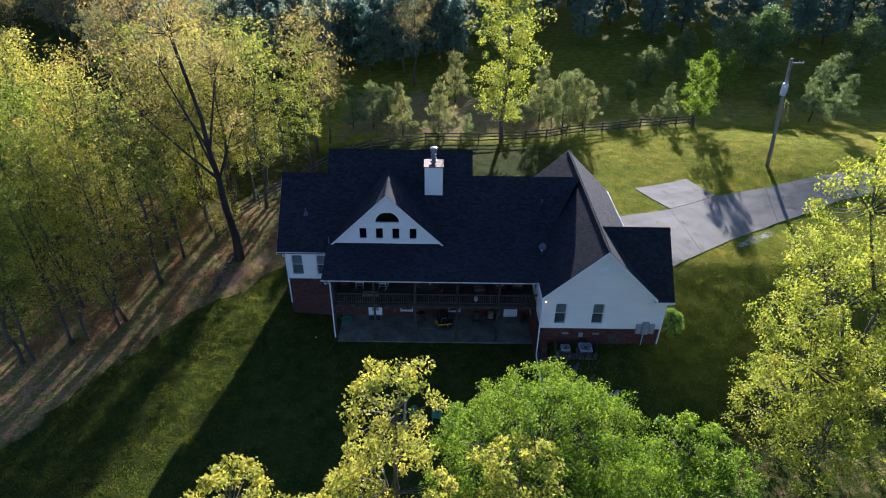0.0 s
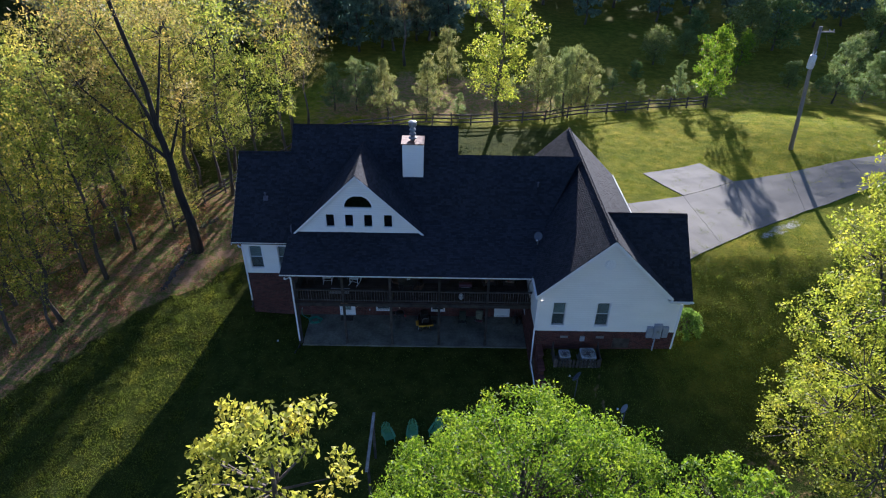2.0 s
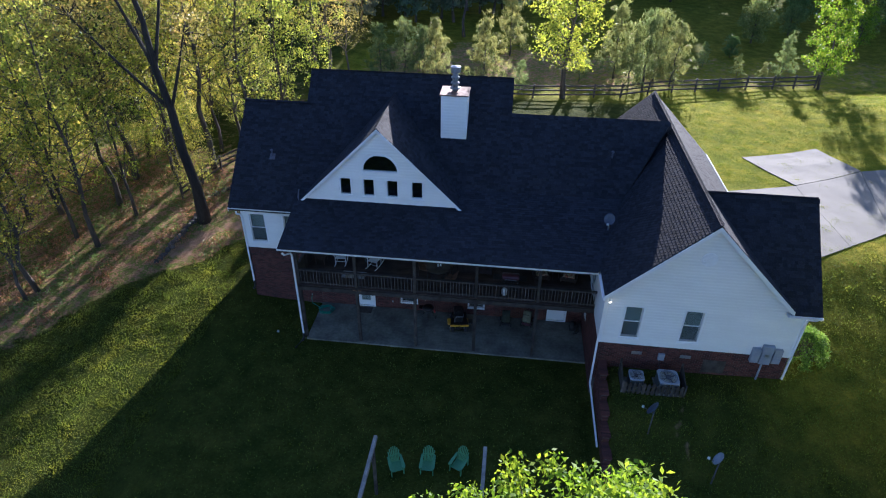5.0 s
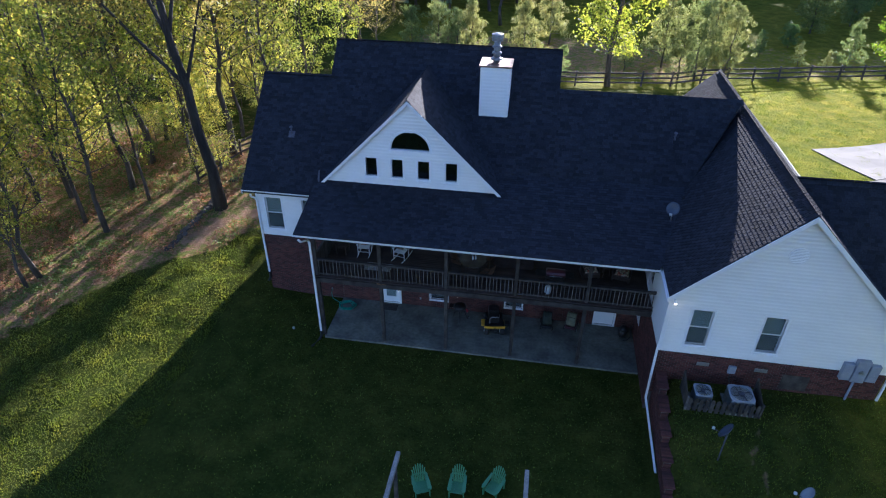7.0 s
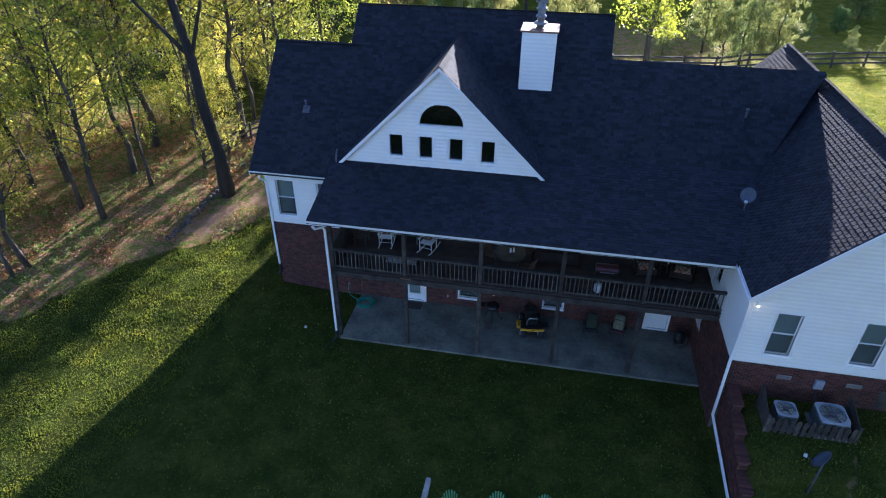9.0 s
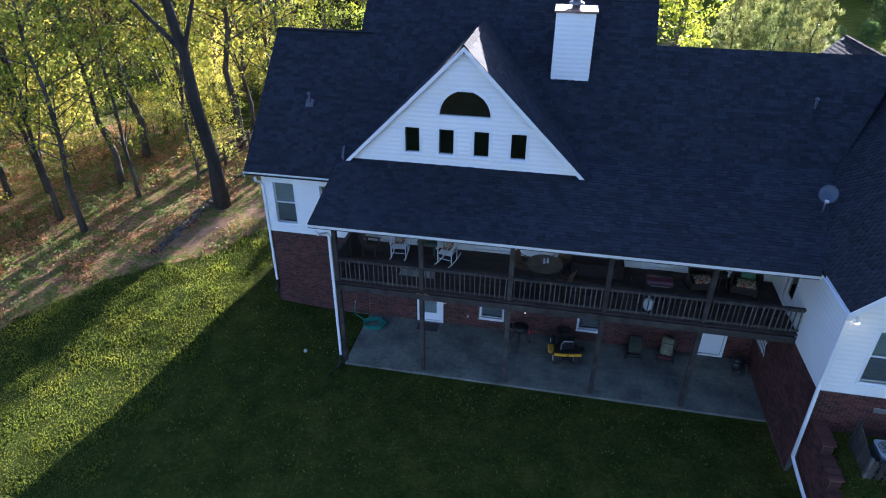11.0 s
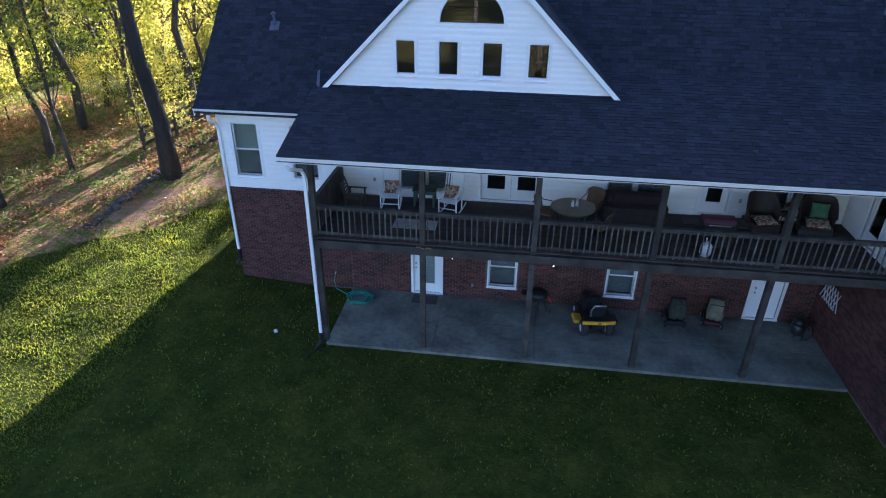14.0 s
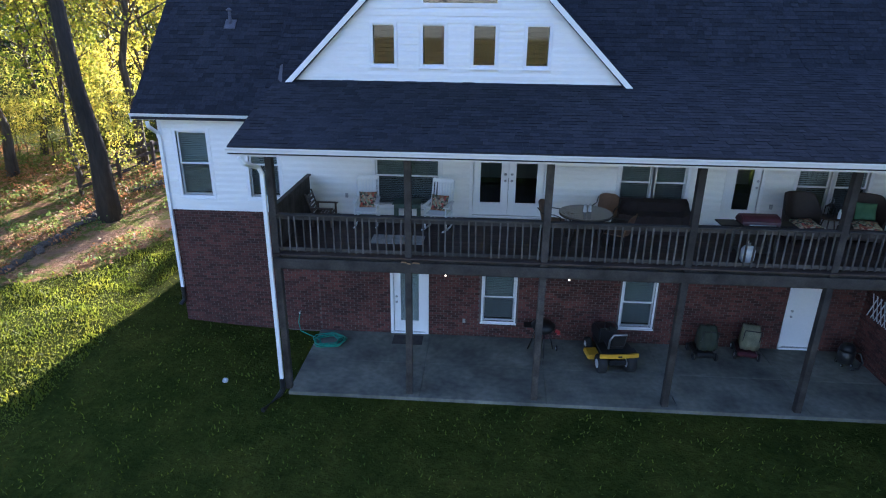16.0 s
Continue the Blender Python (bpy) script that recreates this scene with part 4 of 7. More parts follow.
ridge_cap((-7.42, 7.02, 10.51), (-3.9, 7.02, 10.51))
ridge_cap((-3.93, 8.38, 11.93), (7.19, 8.38, 11.93))
ridge_cap((7.19, 7.02, 10.51), (15.35, 7.02, 10.44))
ridge_cap((15.64, -2.58, 10.04), (15.64, 13.2, 10.04))
ridge_cap((0.88, 2.46, 11.18), (0.88, 7.6, 11.18))
ridge_cap((16.1, 1.1, 9.60), (20.75, 1.1, 9.60))


def barge(p, q, deep=0.2, y0=None, thick=0.035):
    """A white board under a roof's sloping edge, facing the rear."""
    p, q = Vector(p), Vector(q)
    part("barge_board", prism([p, q, q - Vector((0, 0, deep)), p - Vector((0, 0, deep))], (0, thick, 0)), TRIM, house)


barge((-3.42, 2.42, 6.90), (0.88, 2.42, 11.15), 0.16)
barge((5.18, 2.42, 6.90), (0.88, 2.42, 11.15), 0.16)
barge((11.66, -2.63, 6.16), (15.64, -2.63, 10.0))
barge((19.56, -2.63, 6.16), (15.64, -2.63, 10.0))
# soffits
part("soffit", prism([(11.7, -2.58, 6.0), (15.64, -2.58, 9.82), (15.64, GY, 9.82), (11.7, GY, 6.0)], (0, 0, -0.03)), TRIM, house)
part("soffit", prism([(19.5, -2.58, 6.0), (15.64, -2.58, 9.82), (15.64, GY, 9.82), (19.5, GY, 6.0)], (0, 0, -0.03)), TRIM, house)
part("soffit", box((-7.4, 2.74, 6.02), (-3.5, WY - 0.02, 6.05)), TRIM, house)
part("soffit", box((19.4, -2.5, 5.80), (20.7, GY, 5.84)), TRIM, house)
part("porch_ceiling", box((-3.4, -0.61, 5.90), (WX - 0.02, WY - 0.02, 5.94)), TRIM, house)
# rake trim on the side gables
for x in (-7.44, 20.76):
    for (ya, za), (yb, zb) in ((((2.62, 6.14), (7.02, 10.44)), ((11.6, 5.95), (7.02, 10.44))) if x < 0 else (((-2.55, 5.92), (1.1, 9.52)), ((4.75, 5.92), (1.1, 9.52)))):
        part("barge_board", prism([(x, ya, za), (x, yb, zb), (x, yb, zb - 0.18), (x, ya, za - 0.18)], (0.035 if x < 0 else -0.035, 0, 0)), TRIM, house)


def gutter(a, b, out=(0, -1, 0)):
    """A K-profile gutter along an eave."""
    a, b, o = Vector(a), Vector(b), Vector(out)
    prof = [(0.0, 0.0), (0.0, -0.11), (0.07, -0.11), (0.085, -0.06), (0.11, -0.03), (0.115, 0.0), (0.10, 0.0), (0.10, -0.02), (0.06, -0.09), (0.015, -0.09), (0.015, 0.0)]
    part("gutter", prism([a + o * d + Vector((0, 0, z)) for d, z in prof], b - a), TRIM, house)


gutter((-3.58, -0.655, 6.10), (11.66, -0.655, 6.10))
part("fascia", box((-3.55, -0.653, 5.92), (11.62, -0.615, 6.08)), TRIM, house)
gutter((-7.44, 2.70, 6.19), (-3.5, 2.70, 6.19))
part("fascia", box((-7.42, 2.702, 6.02), (-3.5, 2.74, 6.17)), TRIM, house)
gutter((19.4, -2.54, 5.93), (20.78, -2.54, 5.93))
part("fascia", box((19.4, -2.54, 5.76), (20.75, -2.50, 5.92)), TRIM, house)
gutter((19.49, 4.8, 6.18), (19.49, 13.2, 6.18), (1, 0, 0))
gutter((11.72, -0.8, 6.17), (11.72, -2.6, 6.17), (-1, 0, 0))


def downspout(points, w=0.085, d=0.065):
    """A square-section pipe run through points."""
    bm = bmesh.new()
    rings = []
    for i, p in enumerate(points):
        p = Vector(p)
        t = (Vector(points[min(i + 1, len(points) - 1)]) - Vector(points[max(i - 1, 0)])).normalized()
        u = t.cross(Vector((0, 1, 0)))
        u = Vector((1, 0, 0)) if u.length < 0.2 else u.normalized()
        v = t.cross(u).normalized()
        rings.append([bm.verts.new(p + u * (w / 2 * a) + v * (d / 2 * b)) for a, b in ((-1, -1), (1, -1), (1, 1), (-1, 1))])
    for a, b in zip(rings, rings[1:]):
        for k in range(4):
            bm.faces.new((a[k], a[(k + 1) % 4], b[(k + 1) % 4], b[k]))
    bm.faces.new(rings[0])
    bm.faces.new(rings[-1])
    bmesh.ops.recalc_face_normals(bm, faces=bm.faces)
    part("downspout", bm, TRIM, house, "white metal downspout")


downspout([(-3.30, -0.80, 5.92), (-3.22, -0.75, 5.78), (-3.10, -0.30, 5.60), (-3.06, -0.24, 5.45), (-3.06, -0.24, 0.35)])
downspout([(-6.98, 2.58, 6.0), (-6.97, 2.60, 5.86), (-6.90, 2.86, 5.66), (-6.88, 2.90, 5.50), (-6.88, 2.90, 1.2)])
downspout([(11.68, -2.56, 6.1), (11.78, -2.36, 5.9), (11.86, -2.28, 5.7), (11.86, -2.28, 3.8), (11.84, -2.30, 3.55), (11.82, -2.36, 3.4), (11.82, -2.50, 0.9), (11.86, -2.7, 0.75), (12.0, -5.6, 0.10)])
downspout([(20.6, -2.60, 5.85), (20.5, -2.50, 5.72), (20.38, -2.28, 5.55), (20.36, -2.26, 5.4), (20.36, -2.26, 2.0)])
bm = bmesh.new()
add_tube(bm, [(-3.06, -0.24, 0.42), (-3.06, -0.24, 0.12), (-3.1, -0.4, 0.05), (-3.3, -1.0, 0.03)], [0.06, 0.065, 0.065, 0.06], 10)
part("drain_pipe", bm, BLACKPLASTIC, house, "black corrugated drain pipe")
bm = bmesh.new()
add_tube(bm, [(-6.88, 2.90, 1.25), (-6.88, 2.90, 0.85), (-6.95, 2.75, 0.75)], [0.06, 0.065, 0.06], 10)
part("drain_pipe", bm, BLACKPLASTIC, house, "black corrugated drain pipe")

# chimney
bm = box((3.56, 5.88, 8.9), (4.87, 7.1, 11.72))
chim = part("chimney", bm, SIDING, house, "white-sided chimney chase")
lap_siding(chim, lambda z: (3.55, 4.88), 9.35, 11.72, [], 5.88)
lap_siding(chim, lambda z: (5.88, 7.1), 9.35, 11.72, [], 3.56, axis="y")
lap_siding(chim, lambda z: (5.88, 7.1), 9.35, 11.72, [], 4.87, axis="y", out=1)
part("chase_cover", box((3.47, 5.79, 11.72), (4.96, 7.19, 11.79), 0.01), RUSTY, chim, "rusty sheet-metal chase cover")
bm = bmesh.new()
add_tube(bm, [(4.2, 6.5, 11.78), (4.2, 6.5, 12.92)], [0.15, 0.15], 16)
flue = part("flue", bm, FLUEMETAL, chim, "galvanised flue pipe with storm collars", smooth=True)
for z, r0, r1 in ((11.92, 0.27, 0.17), (12.18, 0.22, 0.16), (12.46, 0.22, 0.16), (12.74, 0.25, 0.25), (12.86, 0.27, 0.25), (12.98, 0.27, 0.08)):
    bm = bmesh.new()
    add_tube(bm, [(4.2, 6.5, z), (4.2, 6.5, z + 0.05), (4.2, 6.5, z + 0.10)], [r0, r0 * 0.98, r1], 16)
    part("collar", bm, FLUEMETAL, flue)
# roof pipes
for x, y, z in ((-5.4, 4.75, 8.30), (12.45, 5.5, 8.98)):
    bm = bmesh.new()
    add_tube(bm, [(x, y, z - 0.2), (x, y, z + 0.36)], [0.04, 0.04], 10)
    vp = part("vent_pipe", bm, LEAD, house, "grey plumbing vent pipe with flashing", smooth=True)
    m = Matrix.Translation((x, y, z)) @ Matrix.Rotation(radians(44), 4, "X")
    part("flashing", box((-0.15, -0.18, 0.0), (0.15, 0.15, 0.03), 0.005, m), LEAD, vp)
    bm = bmesh.new()
    add_tube(bm, [(x, y, z + 0.34), (x, y, z + 0.37), (x, y, z + 0.42)], [0.08, 0.08, 0.02], 10)
    part("cap", bm, LEAD, vp)
# kick flashing where the dormer foot meets the roof
part("flashing", prism([(-3.46, 2.42, 6.95), (-3.34, 2.42, 7.06), (-3.44, 2.9, 7.42), (-3.52, 2.9, 7.36)], (0, 0, 0.02)), LEAD, house)

brick_face(low_wall, (-6.9, -2.9), 0.0, BRICK_TOP, [], WY, singles=290, seed=2)
brick_face(low_wall, (-2.9, WX), 0.0, BRICK_TOP, [(a - 0.10, b + 0.10, c - 0.12, d + 0.10) for a, b, c, d in DOWN], WY, seed=3)
brick_face(wing_low, (WX, 20.3), 1.0, WING_BRICK_TOP, [(16.75, 17.75, 2.0, 2.75)], GY, seed=4)
brick_face(side_low, (GY, WY), 0.0, WING_BRICK_TOP, [], WX, axis="y", seed=5)
brick_face(west_low, (WY, 11.3), 0.6, BRICK_TOP, [], -6.9, axis="y", seed=6)

part("wall", prism([(18.5, GY + 0.02, 6.0), (20.25, GY + 0.02, 6.0), (20.25, GY + 0.02, 6.14), (19.35, GY + 0.02, 6.26), (18.5, GY + 0.02, 6.9)], (0, 0.12, 0)), SIDING, house)
# ---- deck and patio ----
patio = tagged(new("patio"), "grey stained concrete patio slab under the deck", "patio", kind="structure")
px0, px1, py0, py1 = -2.95, 11.88, -0.20, WY - 0.02
xs = [px0, 0.25, 3.3, 6.35, 9.4, px1]
for a, b in zip(xs, xs[1:]):
    for c, d in ((py0, 1.35), (1.35, py1)):
        part("slab", box((a + 0.006, c + 0.006, -0.25), (b - 0.006, d - 0.006, 0.03), 0.008), CONCRETE, patio)
part("bed", box((px0 + 0.02, py0 + 0.02, -0.27), (px1 - 0.02, py1 - 0.02, 0.012)), CONCRETE, patio)

deck = thing("deck", "weathered grey-brown wooden deck on tall posts", "deck")
DZ = 3.60
POSTS = (-2.97, 0.0, 2.99, 6.06, 9.11)
y = 0.06
while y < WY - 0.12:
    part("board", box((-3.05, y, DZ - 0.03), (WX - 0.03, y + 0.136, DZ), 0.004), DECKFLOOR, deck)
    y += 0.142
part("rim_joist", box((-3.05, 0.02, 3.32), (WX - 0.03, 0.06, DZ - 0.032), 0.005), DECKWOOD, deck)
part("beam", box((-3.05, -0.13, 3.25), (WX - 0.03, -0.085, 3.49), 0.006), DECKWOOD, deck)
part("beam", box((-3.05, 0.085, 3.14), (WX - 0.03, 0.13, 3.32), 0.006), DECKWOOD, deck)
part("board", box((-3.05, -0.15, 3.57), (WX - 0.03, 0.056, 3.60), 0.004), DECKFLOOR, deck)
part("rim_joist", box((-3.06, 0.06, 3.30), (-3.02, WY - 0.02, DZ - 0.032), 0.005), DECKWOOD, deck)
x = -2.6
while x < WX - 0.2:
    part("joist", box((x, 0.14, 3.34), (x + 0.04, WY - 0.03, DZ - 0.034)), DECKWOOD, deck)
    x += 0.6
for x in POSTS:
    part("post", box((x - 0.075, -0.08, 0.02), (x + 0.075, 0.08, 5.90), 0.008), DECKWOOD, deck, "square weathered post")
for dx, dz, ln in ((-0.16, 3.50, 0.14), (0.09, 3.49, 0.18), (-0.02, 3.47, 0.08)):
    part("splinter", prism([(dx, -0.155, dz), (dx + ln, -0.155, dz - 0.012), (dx + ln * 0.9, -0.155, dz + 0.018), (dx + ln * 0.2, -0.155, dz + 0.03)], (0, 0.02, 0)), RAWWOOD, deck, "raw splintered wood")
rail = thing("deck_railing", "weathered wooden railing with square balusters", "railing")
RZ = 4.52
ends = (*POSTS, WX - 0.02)
rail_rng = random.Random(14)
for a, b in zip(ends, ends[1:]):
    a, b = a + 0.078, b - (0.078 if b < WX - 0.1 else 0.0)
    part("top_rail", box((a, -0.11, RZ - 0.04), (b, 0.03, RZ), 0.008), DECKWOOD, rail)
    part("rail", box((a, -0.06, RZ - 0.13), (b, -0.022, RZ - 0.042), 0.004), DECKWOOD, rail)
    part("rail", box((a, -0.06, 3.66), (b, -0.022, 3.74), 0.004), DECKWOOD, rail)
    n = round((b - a) / 0.163)
    for i in range(n):
        x = a + (b - a) * (i + 0.5) / n + rail_rng.uniform(-0.016, 0.016)
        tilt = Matrix.Translation((x, -0.08, 3.65)) @ Matrix.Rotation(rail_rng.uniform(-0.025, 0.025), 4, "Y")
        part("baluster", box((-0.017, -0.017, 0.0), (0.017, 0.017, RZ - 3.692), 0.003, tilt), BALUSTER, rail)
screen = thing("privacy_screen", "dark solid board screen at the deck's end", "screen")
y = 0.10
while y < WY - 0.15:
    part("board", box((-3.0, y, DZ + 0.004), (-2.965, y + 0.135, 4.62), 0.004), DECKWOOD, screen)
    y += 0.14
part("cap", box((-3.04, 0.085, 4.62), (-2.93, WY - 0.03, 4.66), 0.005), DECKWOOD, screen)

# ---- stepped brick retaining wall ----
ret = thing("retaining_wall", "stepped red brick retaining wall with brick caps", "wall")
steps = [(-2.24, -3.2, 2.15), (-3.2, -4.1, 1.8), (-4.1, -5.0, 1.45), (-5.0, -5.9, 1.1), (-5.9, -6.8, 0.8), (-6.8, -7.7, 0.5), (-7.7, -8.6, 0.3)]
for k, (y1, y0, z) in enumerate(steps):
    core = part("course", box((12.08, y0, -0.4), (12.36, y1, z)), MORTAR, ret)
    brick_face(core, (y0, y1), 0.0, z, [], 12.08, axis="y", seed=20 + k)
    for i in range(5):
        part("brick", box((12.09, y0 - 0.012, z - 0.40 + i * 0.078), (12.35, y0 + 0.05, z - 0.40 + i * 0.078 + 0.068), 0.004), BRICK, core)
    n = 11
    for i in range(n):
        ya = y0 + (y1 - y0) * i / n
        part("brick", box((12.02, ya + 0.006, z), (12.42, ya + (y1 - y0) / n - 0.006, z + 0.065), 0.004), BRICK, core)

# ---- rail fence along the pasture ----
fence = thing("rail_fence", "dark weathered three-rail wooden fence", "fence")
line = [(-15.6, 11.8), (-14.3, 15.6), (-12.0, 20.0), (-8.5, 24.4), (-3.0, 27.6), (3.0, 29.9), (9.0, 30.2), (14.5, 31.2), (19.5, 32.6), (26.3, 34.6), (31.5, 35.8), (35.6, 36.6)]
frng = random.Random(5)
pts = []
for (xa, ya), (xb, yb) in zip(line, line[1:]):
    n = max(1, round(math.hypot(xb - xa, yb - ya) / 2.4))
    pts += [(xa + (xb - xa) * i / n, ya + (yb - ya) * i / n) for i in range(n)]
pts.append(line[-1])
tops = []
for x, y in pts:
    z = ground_z(x, y)
    lean = Matrix.Translation((x, y, z)) @ Matrix.Rotation(frng.uniform(-0.05, 0.05), 4, "X") @ Matrix.Rotation(frng.uniform(-0.05, 0.05), 4, "Y")
    part("post", box((-0.07, -0.07, -0.3), (0.07, 0.07, 1.28), 0.01, lean), FENCEWOOD, fence)
    tops.append(Vector((x, y - 0.09, z)))
for a, b in zip(tops, tops[1:]):
    for h in (0.35, 0.75, 1.13):
        d = (b - a).normalized()
        bm = bmesh.new()
        add_prism(bm, [a + Vector((0, 0, h - 0.07 + frng.uniform(-.02, .02))), b + Vector((0, 0, h - 0.07)), b + Vector((0, 0, h + 0.07)), a + Vector((0, 0, h + 0.07))], (0, -0.035, 0))
        bmesh.ops.recalc_face_normals(bm, faces=bm.faces)
        part("rail", bm, FENCEWOOD, fence)

# ---- utility pole ----
pole = thing("utility_pole", "leaning wooden utility pole with a grey transformer", "utility pole", (37.75, 21.1, ground_z(37.75, 21.1)))
bm = bmesh.new()
add_tube(bm, [(0, 0, -0.4), (-0.2, 0.25, 3.5), (-0.45, 0.5, 7.0), (-0.65, 0.7, 10.6)], [0.19, 0.17, 0.15, 0.13], 12)
part("shaft", bm, POLEWOOD, pole, smooth=True)
bm = bmesh.new()
add_tube(bm, [(-0.75, 0.15, 7.3), (-0.75, 0.15, 7.38), (-0.76, 0.15, 8.3), (-0.76, 0.15, 8.42), (-0.76, 0.15, 8.46)], [0.23, 0.28, 0.28, 0.24, 0.08], 18)
tr = part("transformer", bm, TRANSF, pole, "light grey cylindrical transformer", smooth=True)
for dx in (-0.12, 0.12):
    bm = bmesh.new()
    add_tube(bm, [(-0.76 + dx, 0.15, 8.42), (-0.76 + dx, 0.15, 8.55), (-0.76 + dx, 0.15, 8.62), (-0.76 + dx, 0.15, 8.75)], [0.03, 0.055, 0.035, 0.02], 8)
    part("bushing", bm, METAL, tr)
part("bracket", box((-0.62, 0.1, 7.6), (-0.38, 0.5, 7.68), 0.005), METAL, pole)
part("crossarm", box((-0.7, 0.55, 10.15), (0.55, 0.68, 10.26), 0.008), POLEWOOD, pole)
for dx in (0.1, 0.45):
    bm = bmesh.new()
    add_tube(bm, [(dx, 0.61, 10.26), (dx, 0.61, 10.36), (dx, 0.61, 10.42)], [0.03, 0.05, 0.02], 8)
    part("insulator", bm, METAL, pole)
bm = bmesh.new()
add_tube(bm, [(0.05, 0.5, 7.6), (0.35, 0.45, 8.2), (0.3, 0.5, 9.2), (-0.1, 0.6, 10.0)], 0.018, 5)
part("cable", bm, BLACKPLASTIC, pole)


def string_bulb(x):
    c = thing("outdoor_light", "small warm lit bulb under the deck beam", "light", (x, -0.15, 3.25), group="lights under the deck beam")
    bm = bmesh.new()
    add_tube(bm, [(0, 0, 0.03), (0, 0, 0.0)], [0.016, 0.018], 8)
    part("socket", bm, BLACKPLASTIC, c)
    bm = bmesh.new()
    add_tube(bm, [(0, 0, 0.0), (0, 0, -0.012), (0, 0, -0.03), (0, 0, -0.038)], [0.010, 0.018, 0.016, 0.004], 8)
    part("bulb", bm, BULB, c, "glowing warm bulb")
    rod_bm = bmesh.new()
    add_tube(rod_bm, [(0, 0, 0.02), (0, 0.04, 0.05)], [0.004, 0.004], 5)
    part("wire", rod_bm, BLACKPLASTIC, c)


string_bulb(0.84)
string_bulb(3.55)


def stone_border():
    """A loose row of field stones at the edge of the woods, each one its own lump."""
    r = random.Random(31)
    root = thing("stone_border", "loose row of weathered grey-brown field stones", "stone border", (-13.7, 5.0, ground_z(-13.7, 5.0)))
    spots = [(-13.9 + 0.05 * i * 0.2 + r.uniform(-0.14, 0.14), 4.9 + 0.155 * i + r.uniform(-0.05, 0.05)) for i in range(36)]
    spots += [(-13.5 + 0.11 * i, 12.4 + 0.13 * i + r.uniform(-0.1, 0.1)) for i in range(9)]
    shapes = []
    for k in range(6):
        bm = bmesh.new()
        bmesh.ops.create_icosphere(bm, subdivisions=2, radius=1.0)
        for v in bm.verts:
            v.co *= 1 + 0.35 * noise.noise(v.co * 1.1 + Vector((k * 7, 0, 0)))
            v.co.z = max(v.co.z, -0.5) * 0.75
        me = bpy.data.meshes.new("stone")
        bm.to_mesh(me)
        bm.free()
        me.materials.append(STONE)
        shapes.append(me)
    for i, (x, y) in enumerate(spots):
        ob = new("stone", shapes[i % 6])
        ob.parent = root
        q = r.uniform(0.10, 0.21)
        ob.matrix_basis = Matrix.Translation((x + 13.7, y - 5.0, ground_z(x, y) - ground_z(-13.7, 5.0) + 0.25 * q)) @ Matrix.Rotation(r.uniform(0, 6.3), 4, "Z") @ Matrix.Diagonal((q * r.uniform(1, 1.5), q, q * r.uniform(0.7, 1.0), 1))


stone_border()
# ---- things: builders ----
def rod(root, name, pts, r, mat, sides=8, label=""):
    return part(name, tube(pts, r, sides), mat, root, label, smooth=True)


def slab_part(root, name, lo, hi, mat, bevel=0.01, m=None, label=""):
    return part(name, box(lo, hi, bevel, m), mat, root, label)


def cushion_mesh(w, d, h):
    """A plump pillow: a grid swollen in the middle."""
    bm = bmesh.new()
    n = 8
    top = [[bm.verts.new((w * (i / n - 0.5) * (1 - 0.06 * math.sin(math.pi * j / n)), d * (j / n - 0.5) * (1 - 0.06 * math.sin(math.pi * i / n)), h / 2 * (math.sin(math.pi * i / n) * math.sin(math.pi * j / n)) ** 0.5 + 0.005)) for i in range(n + 1)] for j in range(n + 1)]
    bot = [[bm.verts.new((v.co.x, v.co.y, -v.co.z)) for v in row] for row in top]
    for j in range(n):
        for i in range(n):
            bm.faces.new((top[j][i], top[j][i + 1], top[j + 1][i + 1], top[j + 1][i]))
            bm.faces.new((bot[j][i], bot[j + 1][i], bot[j + 1][i + 1], bot[j][i + 1]))
    for i in range(n):
        for a, b in ((top[0], bot[0]), (top[n], bot[n])):
            bm.faces.new((a[i], b[i], b[i + 1], a[i + 1]))
        bm.faces.new((top[i][0], top[i + 1][0], bot[i + 1][0], bot[i][0]))
        bm.faces.new((top[i][n], bot[i][n], bot[i + 1][n], top[i + 1][n]))
    bmesh.ops.recalc_face_normals(bm, faces=bm.faces)
    return bm


def pillow(at, turn, tilt, mat, label, w=0.44, d=0.40, h=0.16, name="throw_pillow"):
    ob = finish(name, cushion_mesh(w, d, h), mat, smooth=True)
    ob.matrix_world = pose(*at, 0, 0, turn) @ pose(0, 0, 0, tilt, 0, 0)
    return tagged(ob, label, "pillow")


